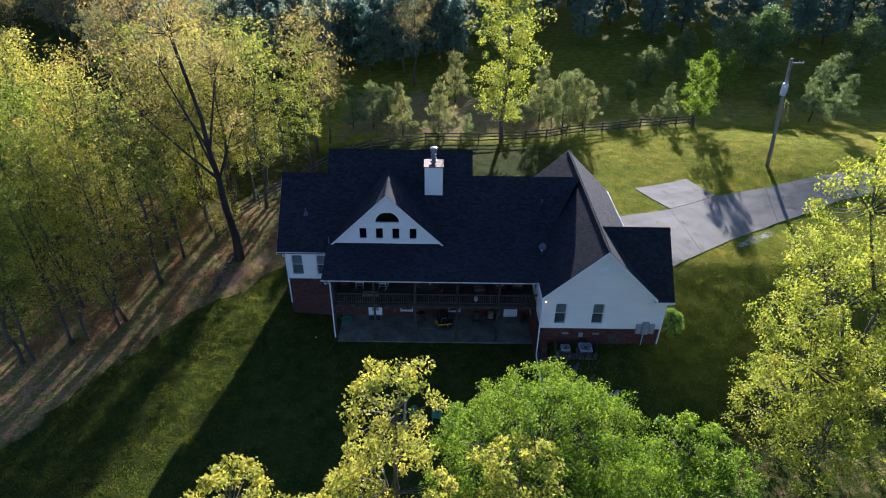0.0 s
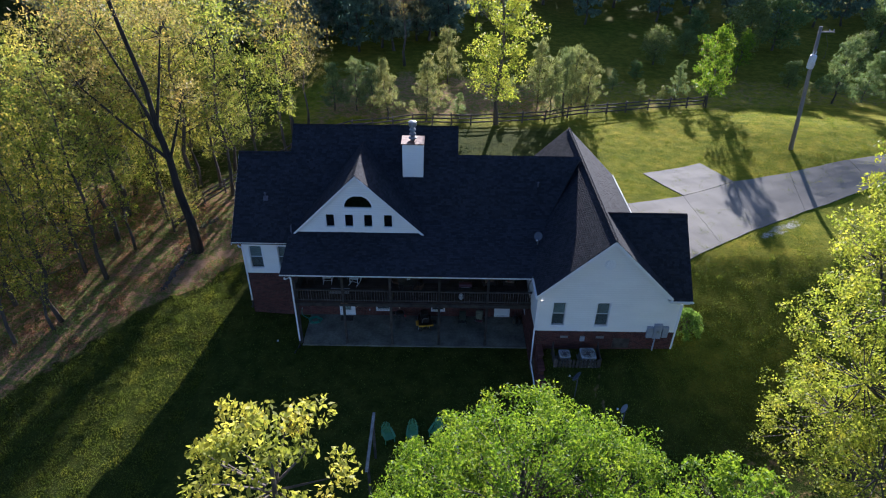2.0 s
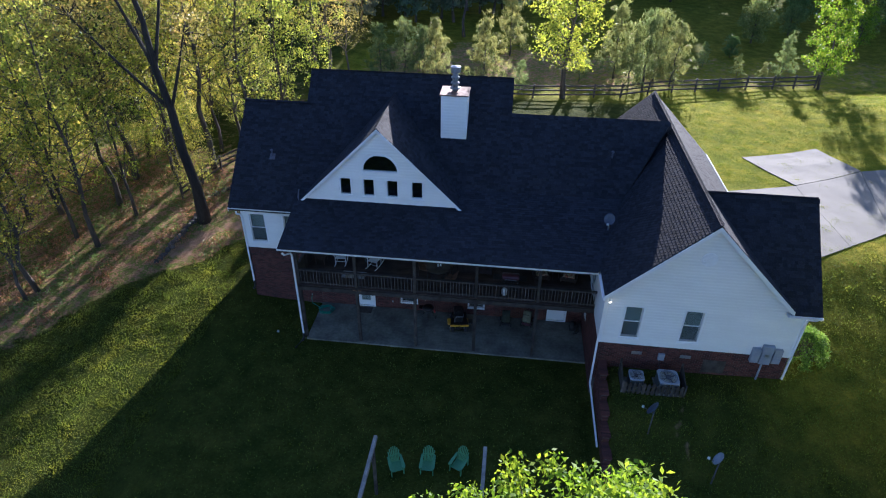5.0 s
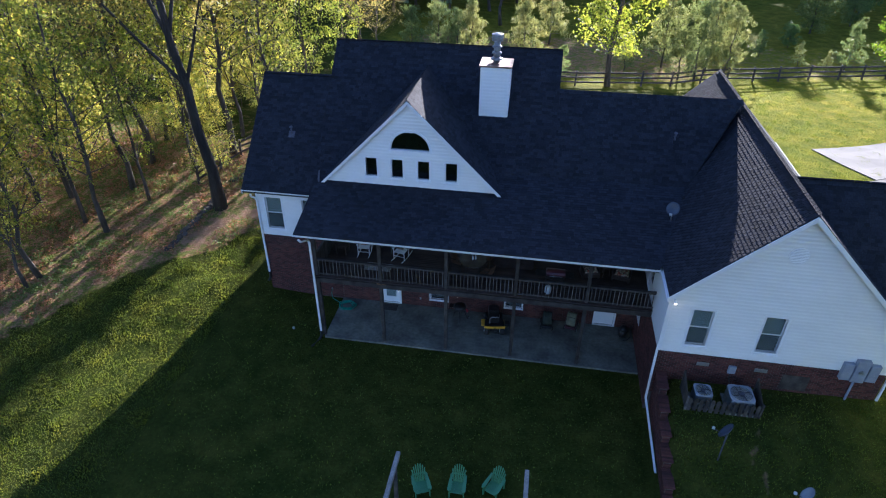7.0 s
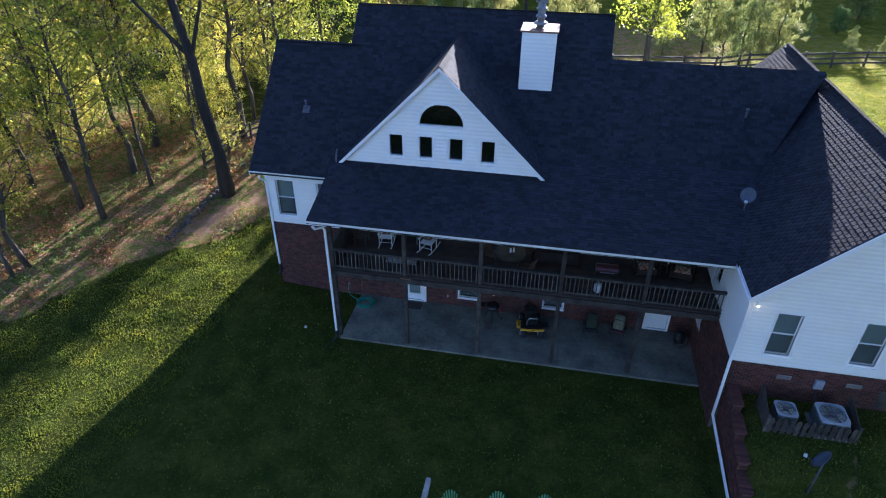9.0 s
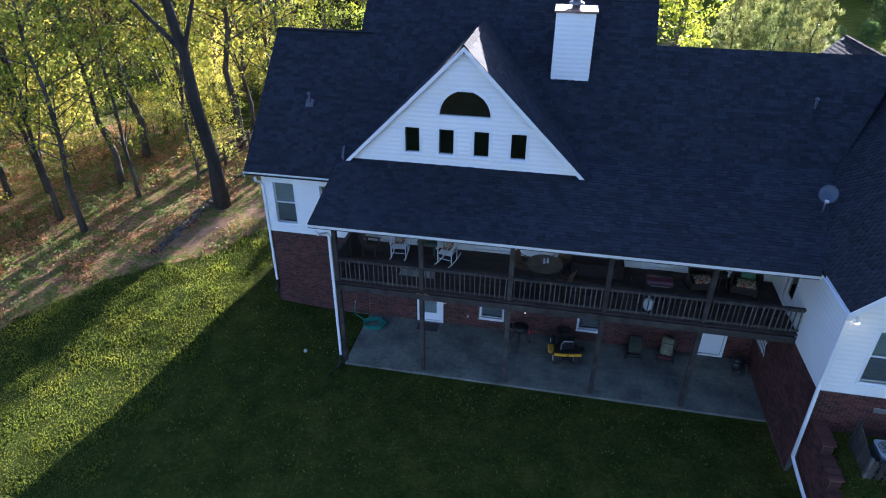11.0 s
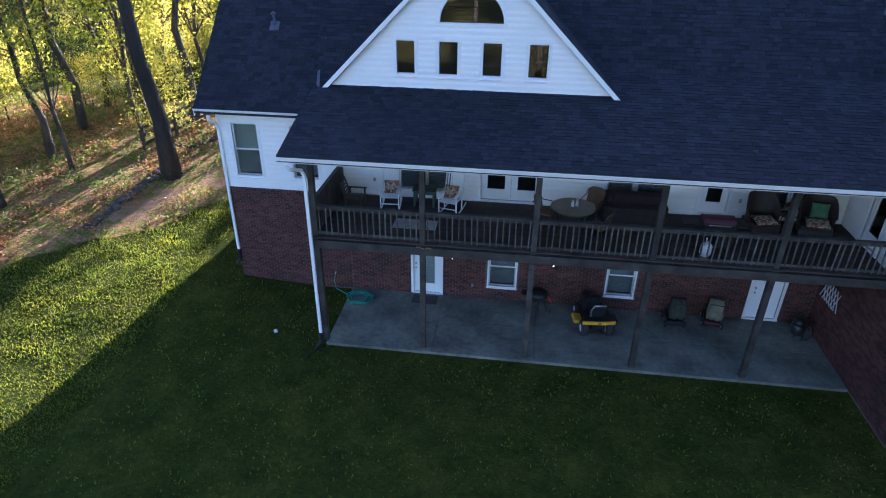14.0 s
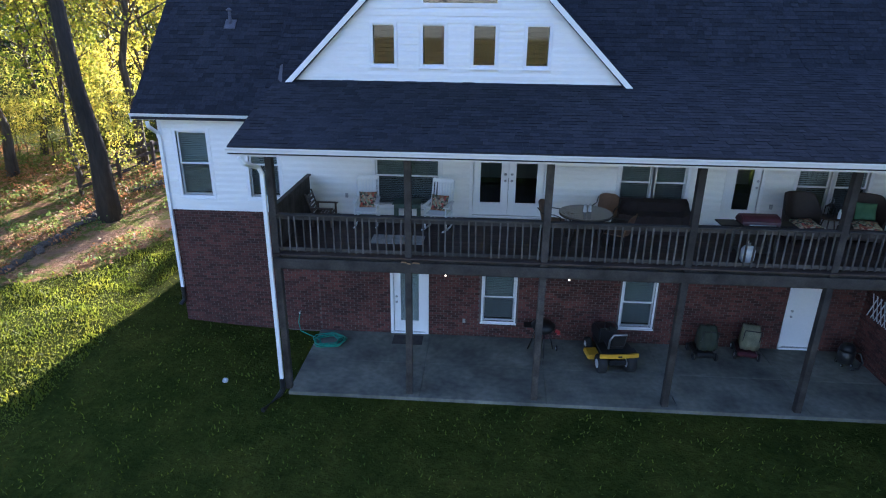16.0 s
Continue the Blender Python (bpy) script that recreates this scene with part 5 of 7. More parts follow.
def rocking_chair(at, turn):
    c = thing("rocking_chair", "white-painted wooden porch rocking chair with slatted back", "chair", at, turn, "rocking chairs on the deck")
    for s in (-1, 1):
        x = 0.27 * s
        rod(c, "rocker", [(x, -0.50, 0.09), (x, -0.25, 0.04), (x, 0.1, 0.025), (x, 0.45, 0.06), (x, 0.62, 0.12)], 0.02, WHITEWOOD)
        rod(c, "leg", [(x, -0.24, 0.04), (x, -0.25, 0.64)], 0.021, WHITEWOOD)
        rod(c, "leg", [(x, 0.22, 0.04), (x, 0.25, 0.45)], 0.021, WHITEWOOD)
        rod(c, "back_post", [(x, 0.24, 0.40), (x, 0.42, 1.16)], 0.022, WHITEWOOD)
        slab_part(c, "armrest", (x - 0.05, -0.34, 0.63), (x + 0.05, 0.32, 0.66), WHITEWOOD)
    for i in range(6):
        slab_part(c, "seat_slat", (-0.27, -0.27 + i * 0.085, 0.415), (0.27, -0.20 + i * 0.085, 0.435), WHITEWOOD, 0.006)
    tilt = Matrix.Translation((0, 0.24, 0.42)) @ Matrix.Rotation(radians(-13), 4, "X")
    for i in range(6):
        slab_part(c, "back_slat", (-0.215 + i * 0.078, -0.008, 0.05), (-0.175 + i * 0.078, 0.008, 0.70), WHITEWOOD, 0.004, tilt)
    slab_part(c, "top_rail", (-0.27, -0.016, 0.68), (0.27, 0.016, 0.78), WHITEWOOD, 0.008, tilt)
    slab_part(c, "lower_rail", (-0.27, -0.014, 0.03), (0.27, 0.014, 0.07), WHITEWOOD, 0.006, tilt)
    rod(c, "stretcher", [(-0.27, -0.24, 0.22), (0.27, -0.24, 0.22)], 0.014, WHITEWOOD)
    return c


def porch_chair(at, turn):
    c = thing("porch_chair", "dark-stained wooden slatted porch chair with arms", "chair", at, turn)
    for s in (-1, 1):
        x = 0.33 * s
        slab_part(c, "leg", (x - 0.03, -0.33, 0.0), (x + 0.03, -0.27, 0.60), DARKWOOD)
        slab_part(c, "leg", (x - 0.03, 0.22, 0.0), (x + 0.03, 0.28, 0.60), DARKWOOD)
        slab_part(c, "armrest", (x - 0.05, -0.38, 0.60), (x + 0.05, 0.30, 0.635), DARKWOOD)
    for i in range(6):
        slab_part(c, "seat_slat", (-0.30, -0.32 + i * 0.1, 0.38), (0.30, -0.24 + i * 0.1, 0.40), DARKWOOD, 0.005)
    tilt = Matrix.Translation((0, 0.24, 0.38)) @ Matrix.Rotation(radians(-16), 4, "X")
    for i in range(5):
        slab_part(c, "back_slat", (-0.30, -0.01, 0.06 + i * 0.12), (0.30, 0.01, 0.14 + i * 0.12), DARKWOOD, 0.005, tilt)
    for s in (-1, 1):
        slab_part(c, "back_post", (0.31 * s - 0.03, -0.02, -0.02), (0.31 * s + 0.03, 0.02, 0.70), DARKWOOD, 0.006, tilt)
    return c


def end_table(at):
    c = thing("end_table", "small dark green wooden end table between rockers", "table", at)
    slab_part(c, "tabletop", (-0.36, -0.26, 0.50), (0.36, 0.26, 0.535), GREENPAINT)
    slab_part(c, "apron", (-0.32, -0.22, 0.40), (0.32, 0.22, 0.498), GREENPAINT)
    for x in (-0.29, 0.29):
        for y in (-0.2, 0.2):
            slab_part(c, "leg", (x - 0.03, y - 0.03, 0), (x + 0.03, y + 0.03, 0.40), GREENPAINT)


def round_table(at):
    c = thing("round_table", "round brown glass-topped patio table", "table", at)
    part("tabletop", tube([(0, 0, 0.71), (0, 0, 0.718), (0, 0, 0.735), (0, 0, 0.742)], [0.60, 0.625, 0.625, 0.61], 36), TABLETOP, c, "brown smoked glass top")
    ring = [(0.60 * math.cos(a), 0.60 * math.sin(a), 0.695) for a in (2 * math.pi * k / 24 for k in range(25))]
    rod(c, "rim", ring, 0.02, BLACKMETAL)
    for k in range(4):
        a = math.pi / 4 + k * math.pi / 2
        rod(c, "leg", [(0.52 * math.cos(a), 0.52 * math.sin(a), 0.0), (0.40 * math.cos(a), 0.40 * math.sin(a), 0.35), (0.50 * math.cos(a), 0.50 * math.sin(a), 0.69)], 0.018, BLACKMETAL)


def patio_chair(at, turn):
    c = thing("patio_chair", "brown sling patio chair with curved metal arms", "chair", at, turn, "chairs round the patio table")
    tilt = Matrix.Translation((0, 0.22, 0.42)) @ Matrix.Rotation(radians(-14), 4, "X")
    bm = bmesh.new()
    n = 10
    rows = [[bm.verts.new((0.25 * (2 * i / n - 1), 0.05 * ((2 * i / n - 1) ** 2) * -1, h * (1 - 0.16 * (2 * i / n - 1) ** 4 * (h > 0.3)))) for i in range(n + 1)] for h in (0.0, 0.18, 0.36, 0.50)]
    for a, b in zip(rows, rows[1:]):
        for i in range(n):
            bm.faces.new((a[i], a[i + 1], b[i + 1], b[i]))
    r = bmesh.ops.extrude_face_region(bm, geom=bm.faces[:])
    bmesh.ops.translate(bm, vec=(0, 0.025, 0), verts=[v for v in r["geom"] if isinstance(v, bmesh.types.BMVert)])
    bmesh.ops.transform(bm, matrix=tilt, verts=bm.verts)
    bmesh.ops.recalc_face_normals(bm, faces=bm.faces)
    part("backrest", bm, BROWNSLING, c)
    slab_part(c, "seat", (-0.25, -0.25, 0.41), (0.25, 0.23, 0.44), BROWNSLING)
    for s in (-1, 1):
        x = 0.28 * s
        rod(c, "frame", [(x, -0.28, 0.0), (x, -0.26, 0.42), (x, -0.24, 0.62), (x, -0.1, 0.66), (x, 0.2, 0.66), (x, 0.32, 0.80)], 0.014, BLACKMETAL)
        rod(c, "leg", [(x, 0.28, 0.0), (x, 0.20, 0.42)], 0.014, BLACKMETAL)


def covered_sofa(lo, hi):
    c = thing("loveseat", "outdoor loveseat under a dark brown fitted cover", "sofa", ((lo[0] + hi[0]) / 2, (lo[1] + hi[1]) / 2, DZ))
    w, d = (hi[0] - lo[0]) / 2, (hi[1] - lo[1]) / 2
    bm = bmesh.new()
    n = 14
    prof = [(-d, 0.0), (-d - 0.02, 0.26), (-d + 0.03, 0.46), (-0.05, 0.50), (0.12, 0.68), (d - 0.05, 0.72), (d, 0.66), (d, 0.0)]
    rings = [[bm.verts.new((w * (2 * i / n - 1), y + 0.012 * math.sin(i * 2.1 + k), z + (0.05 * (abs(2 * i / n - 1) > 0.8) if 0.4 < z < 0.6 else 0) + 0.012 * math.sin(i * 1.7 + k * 2.0) * (z > 0))) for k, (y, z) in enumerate(prof)] for i in range(n + 1)]
    for a, b in zip(rings, rings[1:]):
        for k in range(len(prof) - 1):
            bm.faces.new((a[k], b[k], b[k + 1], a[k + 1]))
    bm.faces.new(rings[0])
    bm.faces.new(rings[-1])
    bmesh.ops.recalc_face_normals(bm, faces=bm.faces)
    part("cover", bm, DARKCLOTH, c)
    for sx in (-1, 1):
        for sy in (-1, 1):
            slab_part(c, "foot", (sx * (w - 0.12) - 0.03, sy * (d - 0.1) - 0.03, 0.0), (sx * (w - 0.12) + 0.03, sy * (d - 0.1) + 0.03, 0.05), BLACKMETAL)


def wicker_chair(at, turn):
    c = thing("wicker_armchair", "dark brown high-backed wicker armchair", "chair", at, turn, "wicker armchairs on the deck")
    bm = bmesh.new()
    n = 18
    rows = []
    for h in (0.32, 0.5, 0.66, 0.8, 0.95, 1.05, 1.10):
        row = []
        for i in range(n + 1):
            a = math.pi * (i / n) * 1.15 - 0.24
            front = abs(i / n - 0.5) * 2
            top = h if h < 0.6 else 0.6 + (h - 0.6) * (1 - smooth_step(0.45, 1.0, front))
            flare = 1.0 + 0.16 * max(0.0, h - 0.5)
            row.append(bm.verts.new((-0.45 * math.cos(a) * flare, -0.05 + 0.42 * math.sin(a) * flare, top)))
        rows.append(row)
    for a, b in zip(rows, rows[1:]):
        for i in range(n):
            bm.faces.new((a[i], a[i + 1], b[i + 1], b[i]))
    r = bmesh.ops.extrude_face_region(bm, geom=bm.faces[:])
    vs = [v for v in r["geom"] if isinstance(v, bmesh.types.BMVert)]
    for v in vs:
        v.co.x *= 0.92
        v.co.y = (v.co.y + 0.05) * 0.90 - 0.05
    bmesh.ops.recalc_face_normals(bm, faces=bm.faces)
    part("back", bm, WICKER, c, smooth=True)
    slab_part(c, "seat", (-0.40, -0.38, 0.28), (0.40, 0.30, 0.40), WICKER, 0.03)
    slab_part(c, "skirt", (-0.42, -0.36, 0.10), (0.42, 0.28, 0.278), WICKER, 0.02)
    for x in (-0.36, 0.36):
        for y in (-0.30, 0.24):
            rod(c, "leg", [(x, y, 0), (x, y, 0.12)], 0.03, WICKER)


def gas_grill(at):
    c = thing("gas_grill", "gas grill with burgundy lid and dark side shelf", "grill", at)
    bm = bmesh.new()
    n = 8
    ring = [(-0.42, 0.24 * math.cos(math.pi * k / n), 0.78 + 0.20 * math.sin(math.pi * k / n)) for k in range(n + 1)]
    add_prism(bm, ring, (0.84, 0, 0))
    bmesh.ops.recalc_face_normals(bm, faces=bm.faces)
    bmesh.ops.bevel(bm, geom=[e for e in bm.edges if abs(e.verts[0].co.x - e.verts[1].co.x) < 1e-4], offset=0.03, segments=2, affect="EDGES")
    part("lid", bm, BURGUNDY, c)
    slab_part(c, "firebox", (-0.40, -0.23, 0.58), (0.40, 0.23, 0.775), BLACKMETAL, 0.02)
    slab_part(c, "side_shelf", (-0.86, -0.22, 0.74), (-0.42, 0.22, 0.77), BLACKMETAL)
    slab_part(c, "side_shelf", (0.42, -0.22, 0.74), (0.78, 0.22, 0.77), BLACKMETAL)
    rod(c, "handle", [(-0.28, -0.27, 0.80), (0.28, -0.27, 0.80)], 0.015, METAL)
    slab_part(c, "bottom_shelf", (-0.40, -0.2, 0.12), (0.40, 0.2, 0.14), BLACKMETAL)
    for x in (-0.38, 0.38):
        for y in (-0.2, 0.2):
            slab_part(c, "leg", (x - 0.02, y - 0.02, 0.0), (x + 0.02, y + 0.02, 0.58), BLACKMETAL, 0.004)


def gas_bottle(at):
    c = thing("gas_bottle", "pale grey gas bottle with a valve collar", "gas bottle", at)
    part("tank", tube([(0, 0, 0.02), (0, 0, 0.06), (0, 0, 0.28), (0, 0, 0.36), (0, 0, 0.38)], [0.10, 0.15, 0.15, 0.10, 0.03], 16), LIGHTGREY, c, smooth=True)
    part("foot_ring", tube([(0, 0, 0), (0, 0, 0.03)], 0.11, 16), LIGHTGREY, c)
    part("valve", tube([(0, 0, 0.37), (0, 0, 0.44)], 0.03, 8), METAL, c)
    part("collar", tube([(0, 0.09, 0.36), (0, 0.09, 0.47)], 0.02, 8), LIGHTGREY, c)


def wheel(root, centre, r, w, rim_mat=None, axis=(1, 0, 0)):
    c, a = Vector(centre), Vector(axis)
    t = part("wheel", tube([c - a * w / 2, c - a * w * 0.38, c + a * w * 0.38, c + a * w / 2], [r * 0.88, r, r, r * 0.88], 20), RUBBER, root, smooth=True)
    for s in (-1, 1):
        part("rim", tube([c + a * s * w * 0.44, c + a * s * w * 0.53], [r * 0.52, r * 0.45], 14), rim_mat or LIGHTGREY, t)


def riding_mower(at, turn):
    c = thing("riding_mower", "black and yellow riding lawn mower, rear towards the lawn", "mower", at, turn)
    slab_part(c, "frame", (-0.22, -0.55, 0.28), (0.22, 0.95, 0.42), BLACKMETAL, 0.02)
    bm = bmesh.new()
    add_prism(bm, [(-0.25, 0.35, 0.42), (-0.25, 1.0, 0.42), (-0.25, 1.03, 0.66), (-0.25, 0.9, 0.78), (-0.25, 0.35, 0.86)], (0.5, 0, 0))
    bmesh.ops.recalc_face_normals(bm, faces=bm.faces)
    bmesh.ops.bevel(bm, geom=bm.edges[:], offset=0.04, segments=2, affect="EDGES")
    part("hood", bm, BLACKPLASTIC, c, "black engine hood")
    bm = bmesh.new()
    add_prism(bm, [(-0.48, -0.52, 0.50), (0.48, -0.52, 0.50), (0.46, 0.10, 0.50), (-0.46, 0.10, 0.50)], (0, 0, 0.10))
    bmesh.ops.recalc_face_normals(bm, faces=bm.faces)
    bmesh.ops.bevel(bm, geom=bm.edges[:], offset=0.05, segments=2, affect="EDGES")
    part("fender", bm, BLACKPLASTIC, c)
    bm = bmesh.new()
    for a, b in zip(range(9), range(1, 10)):
        q = []
        for k in (a, b):
            u = -0.50 + k * 1.0 / 9
            q.append((u, -0.56 - 0.05 * math.cos(u * 2.6)))
        add_prism(bm, [(*q[0], 0.52), (*q[1], 0.52), (*q[1], 0.62), (*q[0], 0.62)], (0, 0.05, 0))
    bmesh.ops.remove_doubles(bm, verts=bm.verts, dist=0.002)
    bmesh.ops.recalc_face_normals(bm, faces=bm.faces)
    part("rear_bumper", bm, YELLOW, c, "yellow curved rear bumper with a dark badge")
    slab_part(c, "badge", (-0.05, -0.628, 0.55), (0.05, -0.60, 0.59), BLACKPLASTIC, 0.003)
    slab_part(c, "seat", (-0.22, -0.32, 0.62), (0.22, 0.10, 0.72), BLACKPLASTIC, 0.04)
    tilt = Matrix.Translation((0, -0.32, 0.70)) @ Matrix.Rotation(radians(12), 4, "X")
    slab_part(c, "seat_back", (-0.21, -0.05, 0.0), (0.21, 0.05, 0.42), BLACKPLASTIC, 0.05, tilt)
    ring = [tilt @ Vector((x, -0.07, z)) for x, z in ((-0.24, 0.0), (-0.25, 0.28), (-0.17, 0.45), (0.17, 0.45), (0.25, 0.28), (0.24, 0.0))]
    rod(c, "seat_frame", ring[:4], 0.026, METAL)
    rod(c, "steering_column", [(0, 0.38, 0.78), (0, 0.24, 0.98)], 0.025, BLACKMETAL)
    rod(c, "steering_wheel", [(0.17 * math.cos(a), 0.23 + 0.12 * math.sin(a), 0.99 + 0.08 * math.sin(a)) for a in (2 * math.pi * k / 16 for k in range(17))], 0.016, BLACKPLASTIC)
    slab_part(c, "cutting_deck", (-0.62, -0.02, 0.14), (0.52, 0.45, 0.27), YELLOW, 0.04, None, "yellow cutting deck")
    slab_part(c, "discharge_chute", (0.52, 0.05, 0.12), (0.78, 0.38, 0.24), BLACKPLASTIC, 0.02)
    for x in (-0.38, 0.38):
        wheel(c, (x, -0.36, 0.25), 0.25, 0.22)
        wheel(c, (x, 0.78, 0.18), 0.18, 0.15)


def tool_stand(at):
    c = thing("wheeled_grill", "small black charcoal grill on thin legs", "grill", at)
    part("bowl", tube([(0, 0, 0.62), (0, 0, 0.68), (0, 0, 0.84), (0, 0, 0.92), (0, 0, 0.95)], [0.10, 0.26, 0.33, 0.22, 0.04], 18), BLACKMETAL, c, smooth=True)
    for k in range(3):
        a = 0.6 + k * 2.094
        rod(c, "leg", [(0.40 * math.cos(a), 0.34 * math.sin(a), 0.0), (0.20 * math.cos(a), 0.18 * math.sin(a), 0.66)], 0.016, BLACKMETAL)
    slab_part(c, "side_shelf", (-0.52, -0.14, 0.80), (-0.30, 0.16, 0.825), BLACKMETAL)
    part("handle", tube([(0.34, -0.1, 0.72), (0.40, -0.14, 0.72), (0.40, -0.2, 0.66)], 0.05, 8), RED, c, "red plastic handle")
    wheel(c, (0.42, 0.1, 0.08), 0.08, 0.04, LIGHTGREY)


def push_mower(at, turn, mat, label, hub):
    c = thing("push_mower", label, "mower", at, turn, "mowers on the patio")
    slab_part(c, "deck", (-0.25, -0.34, 0.10), (0.25, 0.36, 0.24), BURGUNDY if hub else BLACKMETAL, 0.04)
    part("engine", tube([(0, 0.05, 0.23), (0, 0.05, 0.36), (0, 0.05, 0.42)], [0.15, 0.14, 0.06], 14), BLACKPLASTIC, c, smooth=True)
    bm = bmesh.new()
    n = 8
    rows = [[bm.verts.new((0.24 * (2 * i / n - 1) * (1 - 0.25 * abs(h - 0.5)), y + 0.04 * math.sin(i * 1.9 + h * 5), z)) for i in range(n + 1)] for h, y, z in ((0.0, -0.34, 0.34), (0.3, -0.38, 0.5), (0.6, -0.3, 0.78), (0.9, -0.18, 0.98), (1.0, -0.02, 0.96), (0.8, 0.04, 0.72), (0.4, -0.02, 0.42))]
    for a, b in zip(rows, rows[1:] + rows[:1]):
        for i in range(n):
            bm.faces.new((a[i], a[i + 1], b[i + 1], b[i]))
    bm.faces.new([r[0] for r in rows])
    bm.faces.new([r[-1] for r in rows][::-1])
    bmesh.ops.recalc_face_normals(bm, faces=bm.faces)
    part("cover", bm, mat, c, "limp cloth bag", smooth=True)
    for s in (-1, 1):
        rod(c, "handlebar", [(s * 0.2, -0.1, 0.22), (s * 0.2, -0.40, 0.70), (s * 0.2, -0.44, 0.95)], 0.012, BLACKMETAL)
    rod(c, "handle_grip", [(-0.2, -0.44, 0.95), (0.2, -0.44, 0.95)], 0.014, BLACKMETAL)
    for x in (-0.29, 0.29):
        for y in (-0.26, 0.27):
            wheel(c, (x, y, 0.11), 0.11, 0.05, LIGHTGREY if hub else BLACKPLASTIC)


def shop_vacuum(at):
    c = thing("shop_vacuum", "small black shop vacuum by the brick wall", "vacuum", at)
    part("drum", tube([(0, 0, 0.08), (0, 0, 0.12), (0, 0, 0.42), (0, 0, 0.44)], [0.17, 0.20, 0.21, 0.18], 18), BLACKPLASTIC, c, smooth=True)
    part("motor_head", tube([(0, 0, 0.44), (0, 0, 0.52), (0, 0, 0.62), (0, 0, 0.64)], [0.20, 0.19, 0.12, 0.05], 16), BLACKMETAL, c, smooth=True)
    rod(c, "hose", [(0.18, 0, 0.35), (0.32, -0.06, 0.38), (0.34, -0.2, 0.2), (0.2, -0.3, 0.06), (0.0, -0.34, 0.05)], 0.03, BLACKPLASTIC)
    for k in range(4):
        a = 0.8 + k * 1.571
        wheel(c, (0.18 * math.cos(a), 0.18 * math.sin(a), 0.045), 0.045, 0.03, LIGHTGREY)


def adirondack(at, turn):
    c = thing("adirondack_chair", "teal-green plastic adirondack chair on the lawn", "chair", at, turn, "adirondack chairs in a row")
    for s in (-1, 1):
        x = 0.30 * s
        slab_part(c, "leg", (x - 0.02, -0.38, 0.0), (x + 0.02, -0.28, 0.55), TEAL)
        slab_part(c, "leg", (x - 0.02, 0.34, 0.0), (x + 0.02, 0.44, 0.50), TEAL)
        bm = bmesh.new()
        ring = [(x - 0.05, 0.40), (x + 0.05, 0.40), (x + 0.07, -0.05), (x + 0.08, -0.34), (x + 0.04, -0.44), (x - 0.04, -0.44), (x - 0.08, -0.34), (x - 0.07, -0.05)]
        add_prism(bm, [(a, b, 0.55) for a, b in ring], (0, 0, 0.03))
        bmesh.ops.recalc_face_normals(bm, faces=bm.faces)
        part("armrest", bm, TEAL, c)
    for i in range(7):
        y = -0.38 + i * 0.095
        slab_part(c, "seat_slat", (-0.27, y, 0.36 - i * 0.018), (0.27, y + 0.083, 0.385 - i * 0.018), TEAL, 0.006)
    lean = Matrix.Translation((0, 0.26, 0.25)) @ Matrix.Rotation(radians(-24), 4, "X")
    for i in range(7):
        u = (i - 3) / 3
        fan = Matrix.Rotation(radians(3.0 * (i - 3)), 4, "Y")
        slab_part(c, "back_slat", (-0.032 + 0.058 * (i - 3), -0.012, 0.0), (0.024 + 0.058 * (i - 3), 0.012, 0.84 - 0.20 * u * u), TEAL, 0.008, lean @ fan)
    slab_part(c, "back_brace", (-0.30, 0.014, 0.34), (0.30, 0.04, 0.40), TEAL, 0.006, lean)
    return c


